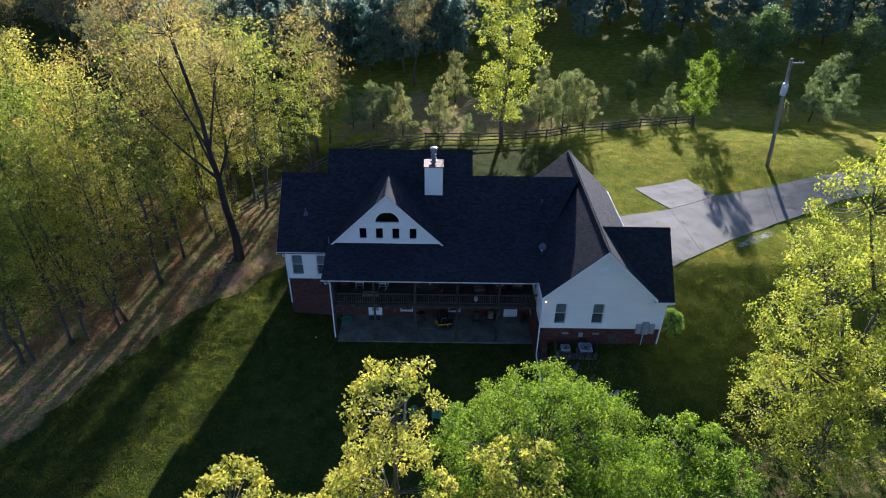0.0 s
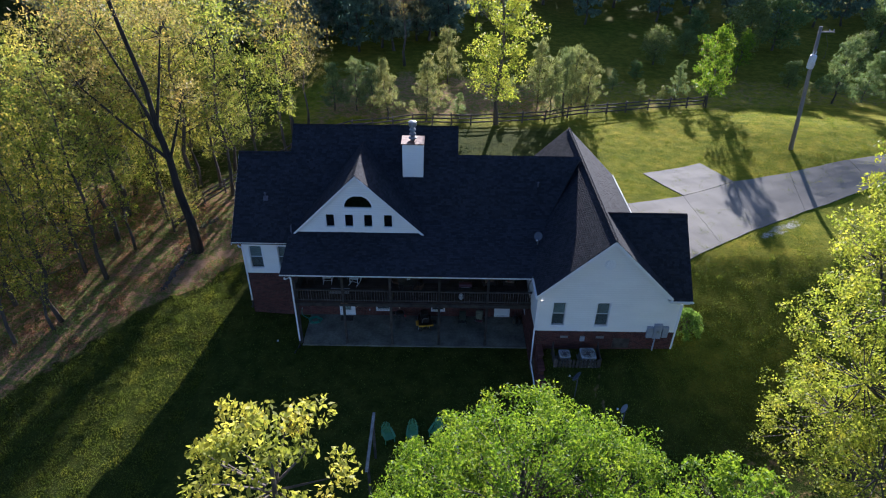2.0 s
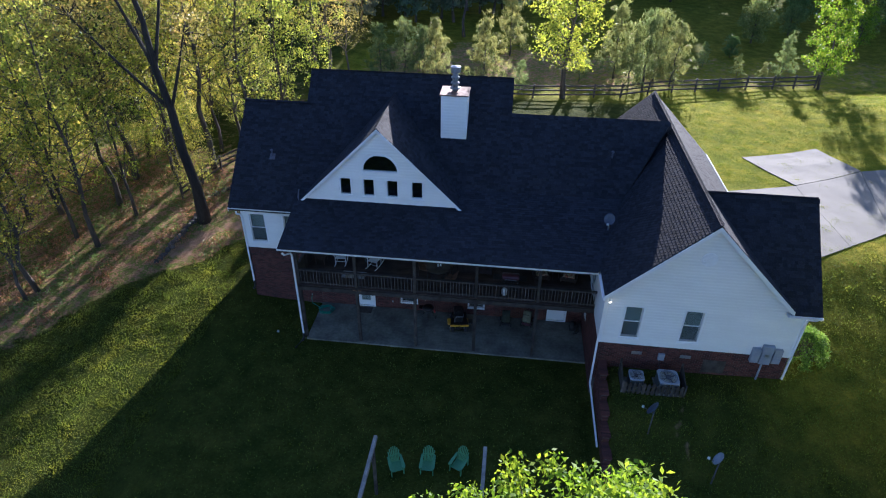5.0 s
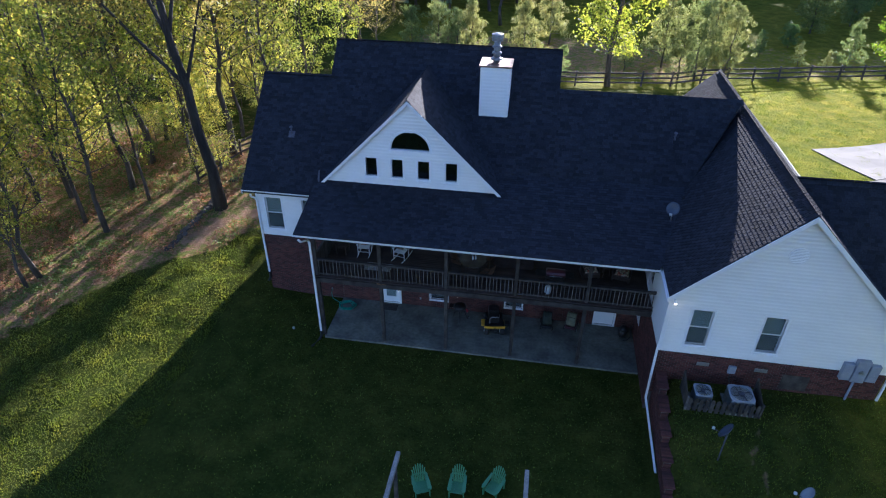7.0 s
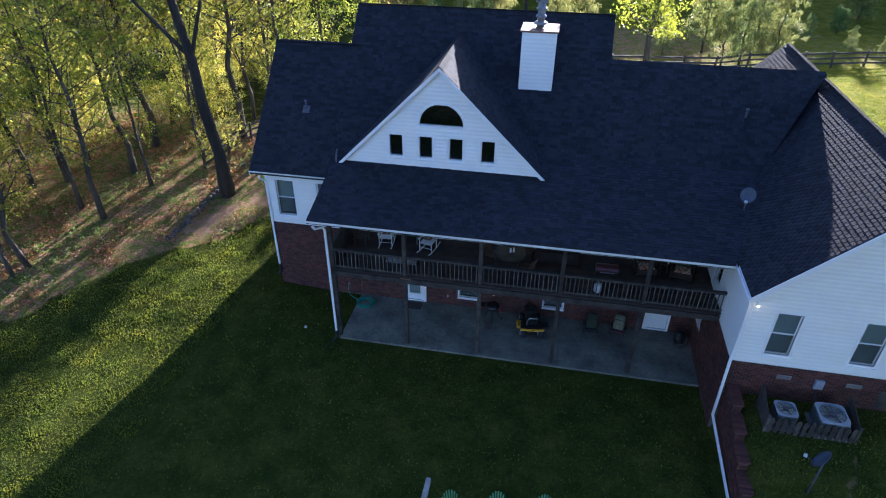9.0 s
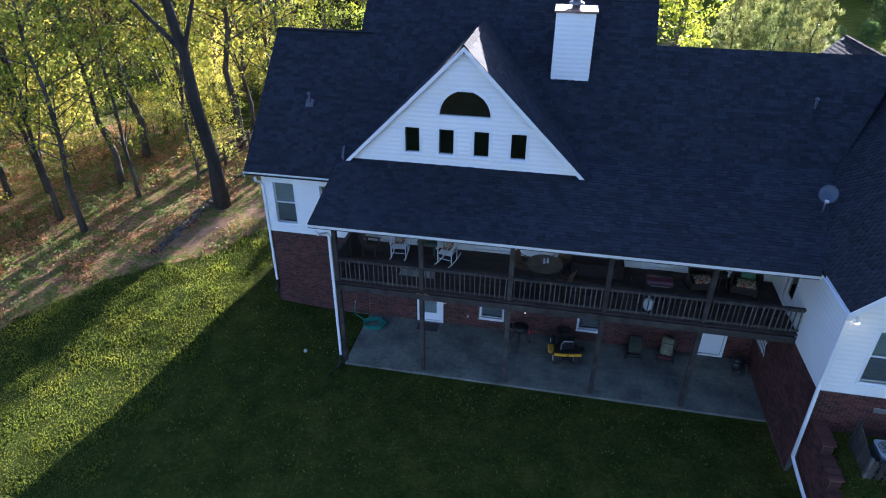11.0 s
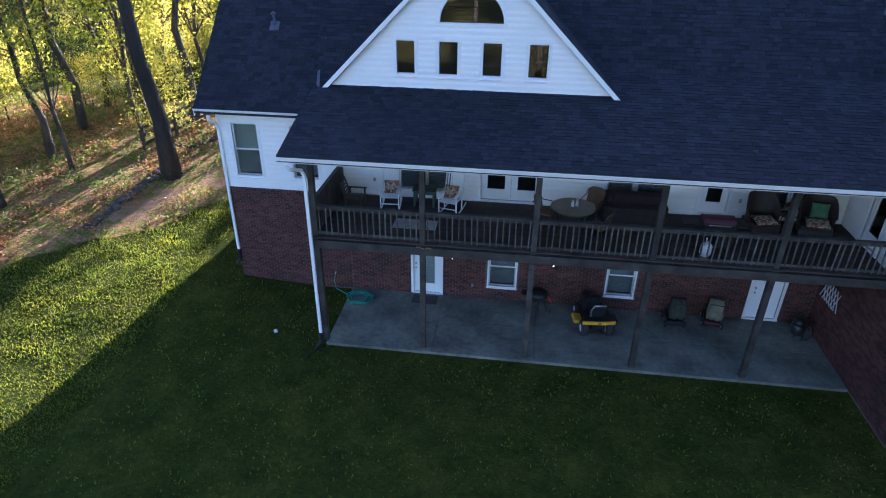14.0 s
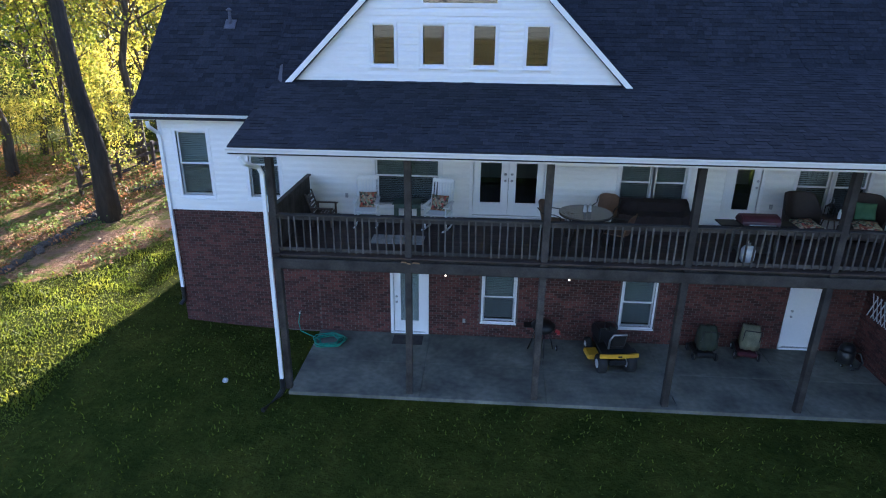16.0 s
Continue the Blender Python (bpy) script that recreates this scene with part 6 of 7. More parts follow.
def ac_unit(at, w, h, label):
    c = thing("air_conditioner", label, "air conditioner", at, 0, "air conditioners behind the picket fence")
    slab_part(c, "pad", (-w / 2 - 0.08, -w / 2 - 0.08, -0.15), (w / 2 + 0.08, w / 2 + 0.08, 0.04), CONCRETE)
    slab_part(c, "cabinet", (-w / 2 + 0.02, -w / 2 + 0.02, 0.04), (w / 2 - 0.02, w / 2 - 0.02, h - 0.04), GALV, 0.02)
    r = w * 0.43
    bm = bmesh.new()
    n = 32
    ring_in = [bm.verts.new((r * math.cos(2 * math.pi * k / n), r * math.sin(2 * math.pi * k / n), h)) for k in range(n)]

    def edge_point(k):
        a = 2 * math.pi * k / n
        f = (w / 2) / max(abs(math.cos(a)), abs(math.sin(a)))
        f = min(f, w * 0.64)
        return (f * math.cos(a), f * math.sin(a))

    ring_out = [bm.verts.new((*edge_point(k), h)) for k in range(n)]
    low_out = [bm.verts.new((*edge_point(k), h - 0.06)) for k in range(n)]
    low_in = [bm.verts.new((r * math.cos(2 * math.pi * k / n), r * math.sin(2 * math.pi * k / n), h - 0.06)) for k in range(n)]
    for k in range(n):
        j = (k + 1) % n
        bm.faces.new((ring_in[k], ring_out[k], ring_out[j], ring_in[j]))
        bm.faces.new((ring_out[k], low_out[k], low_out[j], ring_out[j]))
        bm.faces.new((ring_in[j], low_in[j], low_in[k], ring_in[k]))
    bmesh.ops.recalc_face_normals(bm, faces=bm.faces)
    part("top_panel", bm, ACGREY, c, "pale grey top panel with a round opening")
    part("well", tube([(0, 0, h - 0.16), (0, 0, h - 0.055)], r + 0.01, 24), BLACKMETAL, c)
    hub = part("fan_motor", tube([(0, 0, h - 0.06), (0, 0, h + 0.01)], r * 0.3, 14), LEAD, c)
    for k in range(4):
        a = k * math.pi / 2 + 0.3
        m = Matrix.Rotation(a, 4, "Z") @ Matrix.Translation((r * 0.6, 0, h - 0.05)) @ Matrix.Rotation(radians(25), 4, "X")
        part("fan_blade", box((-r * 0.32, -r * 0.18, -0.004), (r * 0.35, r * 0.18, 0.004), 0.0, m), LEAD, c)
    for q in (0.5, 0.75, 1.0):
        part("grille_ring", tube([(r * q * math.cos(a), r * q * math.sin(a), h + 0.012) for a in (2 * math.pi * k / 24 for k in range(25))], 0.006, 4), BLACKMETAL, c)
    for k in range(8):
        a = k * math.pi / 4
        part("grille_bar", tube([(r * 0.28 * math.cos(a), r * 0.28 * math.sin(a), h + 0.014), (r * math.cos(a), r * math.sin(a), h + 0.014)], 0.006, 4), BLACKMETAL, c)


def dish(at, turn, r, mast, label, metal=None, face=None):
    metal = metal or GALV
    c = thing("satellite_dish", label, "satellite dish", at, turn)
    rod(c, "mast", [(0, 0, -0.3), (0, 0, mast)], 0.03, metal)
    bm = bmesh.new()
    rings = []
    for q in (0.05, 0.4, 0.75, 1.0):
        rings.append([bm.verts.new((r * q * math.cos(a), -0.12 + 0.10 * (1 - q * q) * (r / 0.3), r * 1.1 * q * math.sin(a))) for a in (2 * math.pi * k / 24 for k in range(24))])
    for a, b in zip(rings, rings[1:]):
        for k in range(24):
            bm.faces.new((a[k], a[(k + 1) % 24], b[(k + 1) % 24], b[k]))
    bm.faces.new(rings[0])
    r2 = bmesh.ops.extrude_face_region(bm, geom=bm.faces[:])
    bmesh.ops.translate(bm, vec=(0, 0.015, 0), verts=[v for v in r2["geom"] if isinstance(v, bmesh.types.BMVert)])
    bmesh.ops.transform(bm, matrix=Matrix.Translation((0, 0, mast)) @ Matrix.Rotation(radians(-32), 4, "X"), verts=bm.verts)
    bmesh.ops.recalc_face_normals(bm, faces=bm.faces)
    part("reflector", bm, face or DISHGREY, c, "grey oval reflector", smooth=True)
    rod(c, "feed_arm", [(0, -0.02, mast - r * 0.8), (0, -r * 1.5, mast - r * 0.3)], 0.014, metal)
    slab_part(c, "feed_horn", (-0.055, -r * 1.5 - 0.06, mast - r * 0.3 - 0.03), (0.055, -r * 1.5 + 0.04, mast - r * 0.3 + 0.05), LIGHTGREY, 0.015)


fl = thing("floodlight", "small lit floodlight under the eave of the wing", "light", (11.98, -2.42, 5.93))
part("base", tube([(0, 0, 0.06), (0, 0, 0.02)], 0.05, 12), TRIM, fl)
part("shade", tube([(0, 0, 0.03), (0.02, -0.04, -0.03), (0.03, -0.07, -0.08)], [0.03, 0.045, 0.06], 12), TRIM, fl)
part("bulb", tube([(0.03, -0.07, -0.075), (0.034, -0.082, -0.10), (0.036, -0.088, -0.112)], [0.05, 0.04, 0.015], 12), FLOOD, fl, "glowing warm bulb")

# ---- things: on the deck ----
rocking_chair((-1.30, 2.05, DZ), 4)
rocking_chair((0.52, 1.95, DZ), -14)
pillow((-1.28, 2.14, DZ + 0.64), 4, 68, FLORAL, "floral print throw pillow on a white rocker")
pillow((0.54, 2.04, DZ + 0.64), -14, 68, FLORAL, "floral print throw pillow on a white rocker")
end_table((-0.32, 2.45, DZ))
porch_chair((-2.40, 2.0, DZ), 90).scale = (0.84, 0.84, 0.80)
tagged(finish("rug", box((-1.0, 0.72, DZ + 0.002), (0.25, 1.32, DZ + 0.014), 0.004), RUG), "pale grey woven rug on the deck boards", "rug")
round_table((4.02, 1.30, DZ))
patio_chair((3.30, 1.55, DZ), 70)
patio_chair((4.62, 2.12, DZ), -28)
patio_chair((4.72, 0.85, DZ), -120)
for dx, mat in ((-0.05, LIGHTGREY), (0.07, TRANSF)):
    s = thing("shaker", "small glass shaker on the round table", "shaker", (4.05 + dx, 1.35 + dx * 0.4, DZ + 0.742))
    part("body", tube([(0, 0, 0), (0, 0, 0.12), (0, 0, 0.14)], [0.045, 0.035, 0.025], 10), mat, s)
    part("lid", tube([(0, 0, 0.14), (0, 0, 0.18), (0, 0, 0.19)], [0.034, 0.030, 0.012], 10), METAL, s)
covered_sofa((4.95, 1.98), (6.75, 2.78))
gas_grill((7.72, 0.80, DZ))
gas_bottle((7.45, 0.38, DZ))
wicker_chair((9.28, 2.05, DZ), 12)
wicker_chair((10.72, 2.05, DZ), -12)
pillow((9.30, 1.85, DZ + 0.46), 12, 8, FLORAL, "patterned seat cushion on a wicker armchair", 0.62, 0.5, 0.12, "seat_cushion")
pillow((10.70, 1.85, DZ + 0.46), -12, 8, FLORAL, "patterned seat cushion on a wicker armchair", 0.62, 0.5, 0.12, "seat_cushion")
pillow((10.78, 2.12, DZ + 0.72), -12, 70, PILLOWGREEN, "plain green throw pillow on a wicker armchair", 0.46, 0.42, 0.16)
st = thing("side_table", "small dark wooden side table between armchairs", "table", (10.0, 2.15, DZ))
part("tabletop", tube([(0, 0, 0.52), (0, 0, 0.55)], 0.26, 20), DARKWOOD, st)
for k in range(3):
    a = k * 2.094
    rod(st, "leg", [(0.22 * math.cos(a), 0.22 * math.sin(a), 0), (0.12 * math.cos(a), 0.12 * math.sin(a), 0.52)], 0.016, DARKWOOD)
ln = thing("lantern", "dark metal lantern on the side table", "lantern", (9.98, 2.18, DZ + 0.55))
part("base", box((-0.09, -0.09, 0), (0.09, 0.09, 0.025), 0.005), BLACKMETAL, ln)
for x in (-0.075, 0.075):
    for y in (-0.075, 0.075):
        part("upright", box((x - 0.008, y - 0.008, 0.025), (x + 0.008, y + 0.008, 0.25)), BLACKMETAL, ln)
part("roof", tube([(0, 0, 0.25), (0, 0, 0.31), (0, 0, 0.34)], [0.12, 0.06, 0.03], 4), BLACKMETAL, ln)
part("ring", tube([(0.06 * math.cos(a), 0, 0.39 + 0.06 * math.sin(a)) for a in (2 * math.pi * k / 12 for k in range(13))], 0.007, 5), METAL, ln)
bt = thing("bottle", "pale spray bottle on the side table", "bottle", (10.14, 2.02, DZ + 0.55))
part("body", tube([(0, 0, 0), (0, 0, 0.15), (0, 0, 0.19)], [0.035, 0.035, 0.015], 10), LIGHTGREY, bt)
part("cap", tube([(0, 0, 0.19), (0, 0, 0.23)], 0.018, 8), TRANSF, bt)
for x, z in ((-2.0, 4.10), (8.95, 4.12)):
    part("outlet_cover", box((x - 0.04, WY - 0.05, z - 0.06), (x + 0.04, WY - 0.016, z + 0.06), 0.006), METAL, house, "grey weatherproof outlet cover")

# ---- things: on the patio ----
PZ = 0.03
riding_mower((5.12, 1.75, PZ), 8)
tool_stand((3.35, 2.2, PZ))
push_mower((7.68, 2.40, PZ), 0, GREENCLOTH, "push mower with a dark olive cloth bag", False)
push_mower((8.88, 2.52, PZ), -12, TANCLOTH, "dark red push mower with a tan canvas bag", True)
shop_vacuum((11.35, 2.25, PZ))
hose = thing("garden_hose", "green garden hose coiled on the patio corner", "hose", (-2.52, 2.25, PZ))
pts = []
for k in range(150):
    a = k * 0.26
    r = 0.36 + 0.10 * math.sin(k * 0.19) + 0.03 * math.sin(k * 1.3)
    pts.append((r * math.cos(a), 0.85 * r * math.sin(a), 0.02 + 0.09 * (k / 150) + 0.012 * math.sin(k * 0.9)))
part("coil", tube(pts, 0.016, 6), HOSE, hose, smooth=True)
part("lead", tube([(-0.3, 0.1, 0.03), (-0.6, 0.25, 0.03), (-0.95, 0.45, 0.06), (-1.05, 0.62, 0.25), (-1.0, 0.67, 0.52)], 0.016, 6), HOSE, hose, smooth=True)
part("outlet_cover", box((1.16, WY - 0.05, 0.44), (1.24, WY - 0.008, 0.56), 0.006), METAL, house, "grey weatherproof outlet cover")
part("spigot", tube([(-3.52, WY - 0.012, 0.58), (-3.52, WY - 0.09, 0.58), (-3.52, WY - 0.10, 0.54)], 0.018, 8), METAL, house, "brass garden tap")
tagged(finish("doormat", box((-0.78, 2.28, PZ + 0.002), (0.06, 2.80, PZ + 0.016), 0.004), DARKMAT), "dark brown doormat before the basement door", "doormat")
lat = thing("lattice_panel", "small pale lattice panel leaning on the brick wall", "lattice", (11.84, 2.1, 1.35))
for k in range(-2, 4):
    for s in (-1, 1):
        y0 = k * 0.16
        part("slat", tube([(-0.01 + 0.012 * s, y0 - 0.24 * s * 0.5 - 0.1, 0.0), (-0.01 + 0.012 * s, y0 + 0.24 * s * 0.5 - 0.1, 0.62)], 0.014, 4), TRANSF, lat)
ball = finish("ball", tube([(0, 0, 0.0), (0, 0, 0.02), (0, 0, 0.06), (0, 0, 0.10), (0, 0, 0.12)], [0.02, 0.055, 0.07, 0.055, 0.02], 14), TRANSF, smooth=True)
ball.location = (-4.65, 0.13, ground_z(-4.65, 0.13))
tagged(ball, "small white ball lying on the lawn", "ball")

# ---- things: the lawn ----
adirondack((3.35, -7.75, ground_z(3.35, -7.75)), 24).scale = (0.88, 0.88, 0.88)
adirondack((4.68, -7.55, ground_z(4.68, -7.55)), 0).scale = (0.88, 0.88, 0.88)
adirondack((6.0, -7.35, ground_z(6.0, -7.35)), -24).scale = (0.88, 0.88, 0.88)
perg = thing("pergola_frame", "weathered grey timber frame with two long beams", "pergola")
for x in (2.75, 7.08):
    part("beam", box((x - 0.07, -12.0, 2.75), (x + 0.07, -8.45, 2.92), 0.01), PALEWOOD, perg)
    for y in (-11.5, -9.0):
        part("post", box((x - 0.06, y - 0.06, -0.3), (x + 0.06, y + 0.06, 2.748), 0.008), DECKWOOD, perg)
    part("brace", tube([(x, -9.0, 2.2), (x, -9.55, 2.75)], 0.035, 4), DECKWOOD, perg)
pit = thing("fire_pit", "round dark metal fire pit between the chairs", "fire pit", (4.3, -10.6, ground_z(4.3, -10.6)))
part("bowl", tube([(0, 0, 0.22), (0, 0, 0.30), (0, 0, 0.40), (0, 0, 0.41), (0, 0, 0.34)], [0.18, 0.34, 0.45, 0.40, 0.30], 22), BLACKMETAL, pit, smooth=True)
for k in range(3):
    a = k * 2.094 + 0.4
    rod(pit, "leg", [(0.38 * math.cos(a), 0.38 * math.sin(a), 0), (0.26 * math.cos(a), 0.26 * math.sin(a), 0.30)], 0.018, BLACKMETAL)

# ---- things: beside the wing ----
ZA = 1.86
ac_unit((13.62, -3.30, ZA), 0.66, 0.60, "small pale grey air conditioner with round fan")
ac_unit((15.02, -3.28, ZA), 0.90, 0.64, "large pale grey air conditioner with round fan")
pk = thing("picket_fence", "low weathered picket fence round the air conditioners", "fence", (0, 0, 0))
for z0 in (1.90, 2.22):
    part("rail", box((13.02, -3.80, z0), (15.70, -3.76, z0 + 0.08), 0.004), BALUSTER, pk)
for i in range(13):
    x = 13.03 + i * 0.206
    lift = 0.02 * math.sin(i * 2.3)
    bm = bmesh.new()
    add_prism(bm, [(x, -3.825, 1.72), (x + 0.135, -3.825, 1.72), (x + 0.135, -3.825, 2.40 + lift), (x + 0.098, -3.825, 2.47 + lift), (x + 0.037, -3.825, 2.47 + lift), (x, -3.825, 2.40 + lift)], (0, 0.022, 0))
    bmesh.ops.recalc_face_normals(bm, faces=bm.faces)
    part("picket", bm, DECKWOOD, pk)
for x in (12.98, 15.70):
    for k in range(6):
        ya, yb = -3.76 + 0.17 * k, -3.60 + 0.17 * k
        za, zb = 2.44 + 0.055 * k, 2.49 + 0.055 * k
        part("side_board", prism([(x, ya, za), (x, yb, zb), (x, yb, 1.74), (x, ya, 1.72)], (0.024, 0, 0)), DECKWOOD, pk)
    for y in (-3.78, -2.72):
        part("post", box((x - 0.03, y - 0.04, 1.5), (x + 0.05, y + 0.04, 2.52 if y < -3.5 else 2.84), 0.005), BALUSTER, pk)
dish((13.98, -5.6, ground_z(13.98, -5.6)), -116, 0.31, 1.5, "dark grey satellite dish on a lawn mast", LEAD)
dish((16.4, -7.25, ground_z(16.4, -7.25)), -105, 0.27, 1.5, "pale blue-grey satellite dish on a lawn mast", LEAD, ACGREY)
dish((12.2, 1.85, 7.05), -20, 0.26, 0.42, "grey satellite dish on the roof slope")
for x0, x1, z0, z1 in ((18.62, 18.98, 2.98, 3.78), (19.02, 19.50, 2.92, 3.98), (19.54, 19.90, 3.0, 3.80)):
    mb = tagged(finish("meter_box", box((x0, GY - 0.20, z0), (x1, GY - 0.02, z1), 0.012), ACGREY), "grey metal electric meter box on the wing wall", "meter box", "meter boxes on the wall")
    part("cover", box((x0 + 0.03, GY - 0.215, z0 + 0.05), (x1 - 0.03, GY - 0.202, z1 - 0.05), 0.004), ACGREY, mb)
    part("hub", tube([((x0 + x1) / 2, GY - 0.216, (z0 + z1) / 2), ((x0 + x1) / 2, GY - 0.25, (z0 + z1) / 2)], 0.09 if x1 - x0 > 0.4 else 0.02, 16), GALV, mb)
rodp = finish("conduit", tube([(19.22, GY - 0.10, 2.93), (19.22, GY - 0.10, 1.5)], 0.045, 10), ACGREY, smooth=True)
tagged(rodp, "pale grey conduit below the meter box", "conduit")
db = tagged(finish("disconnect_box", box((14.68, GY - 0.12, 2.56), (14.96, GY - 0.015, 2.92), 0.01), ACGREY), "small grey switch box on the brick wall", "switch box")
part("lid", box((14.69, GY - 0.135, 2.60), (14.95, GY - 0.122, 2.90), 0.004), ACGREY, db)
part("whip", tube([(14.8, GY - 0.06, 2.56), (14.8, GY - 0.12, 2.3), (14.85, GY - 0.4, 2.1)], 0.018, 6), BLACKPLASTIC, db)
# ---- trees ----
def leaf_cloud(rng, clumps, per, size, wide=0.55, rise=-0.5):
    """Leaves as small folded quads in clumps: list of (centre, radius). wide: a leaf's breadth; rise: how far they point upward."""
    n = len(clumps) * per
    c = np.repeat(np.array([tuple(c) for c, _ in clumps]), per, 0)
    r = np.repeat(np.array([r for _, r in clumps]), per)[:, None]
    d = rng.normal(size=(n, 3))
    d /= np.linalg.norm(d, axis=1)[:, None]
    d[:, 2] *= 0.75
    p = c + d * r * rng.uniform(0.02, 1.0, (n, 1)) ** 0.45
    u = rng.normal(size=(n, 3))
    u[:, 2] += rise
    u /= np.linalg.norm(u, axis=1)[:, None]
    v = np.cross(u, rng.normal(size=(n, 3)))
    v /= np.linalg.norm(v, axis=1)[:, None]
    w = np.cross(u, v)
    s = size * rng.uniform(0.6, 1.35, (n, 1))
    verts = np.stack([p - u * s, p + v * s * wide + w * s * 0.33 * wide, p + u * s, p - v * s * wide + w * s * 0.33 * wide], 1).reshape(-1, 3)
    return verts, np.arange(n * 4).reshape(-1, 4)


def mesh_from(name, verts, faces, mat):
    me = bpy.data.meshes.new(name)
    me.vertices.add(len(verts))
    me.vertices.foreach_set("co", np.ascontiguousarray(verts, dtype=np.float32).ravel())
    me.loops.add(faces.size)
    me.loops.foreach_set("vertex_index", faces.astype(np.int32).ravel())
    me.polygons.add(len(faces))
    me.polygons.foreach_set("loop_start", np.arange(0, faces.size, 4, dtype=np.int32))
    me.update(calc_edges=True)
    me.materials.append(mat)
    return me


def make_tree(seed, height, radius, crown_from, leaf, leaf_mat, clumps=120, per=40, trunk=0.25, name="tree", label="", form="round", spread=0.2, bend=0.03, bark=None, stems=1):
    rng = np.random.default_rng(seed)
    root = thing(name, label, "tree")
    bm = bmesh.new()
    cl = []
    for s in range(stems):
        ang = s * 2.4 + rng.uniform(0, 6)
        lean = np.array([math.cos(ang), math.sin(ang)]) * (0.16 * height if stems > 1 else bend * height * rng.uniform(0.4, 1.6))
        top = height * (0.95 if s == 0 else rng.uniform(0.75, 0.9))
        path = [Vector((lean[0] * f ** 1.5 + rng.normal() * 0.012 * height * (f > 0), lean[1] * f ** 1.5 + rng.normal() * 0.012 * height * (f > 0), top * f)) for f in np.linspace(0, 1, 8)]
        path[0].z = -0.4
        add_tube(bm, path, [trunk * (1.35 if i == 0 else 1 - 0.88 * i / 7) for i in range(8)], 8)
        limbs = max(7, clumps // stems // 5)
        for i in range(limbs):
            f = crown_from + (0.99 - crown_from) * (i + rng.uniform(0, 1)) / limbs
            k = min(6, int(f * 7))
            base = path[k].lerp(path[k + 1], f * 7 - k)
            a = i * 2.399 + rng.uniform(-0.5, 0.5)
            g = (f - crown_from) / (1 - crown_from)
            if form == "cone":
                reach = radius * (1.05 - 0.95 * g) * rng.uniform(0.75, 1.1)
                rise = rng.uniform(0.1, 0.35)
            elif form == "tall":
                reach = radius * (math.sin(math.pi * (0.30 + 0.62 * g)) ** 0.7) * rng.uniform(0.5, 1.15)
                rise = rng.uniform(0.5, 1.0)
            else:
                reach = radius * (math.sin(math.pi * (0.25 + 0.70 * g)) ** 0.8) * rng.uniform(0.6, 1.15)
                rise = rng.uniform(0.2, 0.65)
            if stems > 1:
                reach *= 0.7
            tip = base + Vector((math.cos(a) * reach, math.sin(a) * reach, reach * rise))
            mid = base.lerp(tip, 0.5) + Vector((rng.normal() * 0.05 * reach, rng.normal() * 0.05 * reach, -0.06 * reach))
            r0 = trunk * (1 - 0.8 * f) * 0.32
            add_tube(bm, [base, mid, tip], [r0, r0 * 0.6, r0 * 0.15], 5, False)
            n = max(2, clumps // stems // limbs)
            for j in range(n):
                w = 0.3 + 0.75 * (j + rng.uniform(0, 1)) / n
                c = base.lerp(tip, w) + Vector(rng.normal(size=3) * 0.13 * radius)
                cl.append((c, radius * rng.uniform(0.6, 1.4) * spread))
                if form != "cone" and j % 2:
                    t0 = base.lerp(tip, w * 0.8)
                    add_tube(bm, [t0, c], [r0 * 0.3, r0 * 0.08], 3, False)
    part("trunk", bm, bark or BARK, root, smooth=True)
    v, f = leaf_cloud(rng, cl, per, leaf, 0.14, 1.3) if form == "cone" else leaf_cloud(rng, cl, per, leaf)
    crown = new("crown", mesh_from("crown", v, f, leaf_mat))
    crown.parent = root
    return root


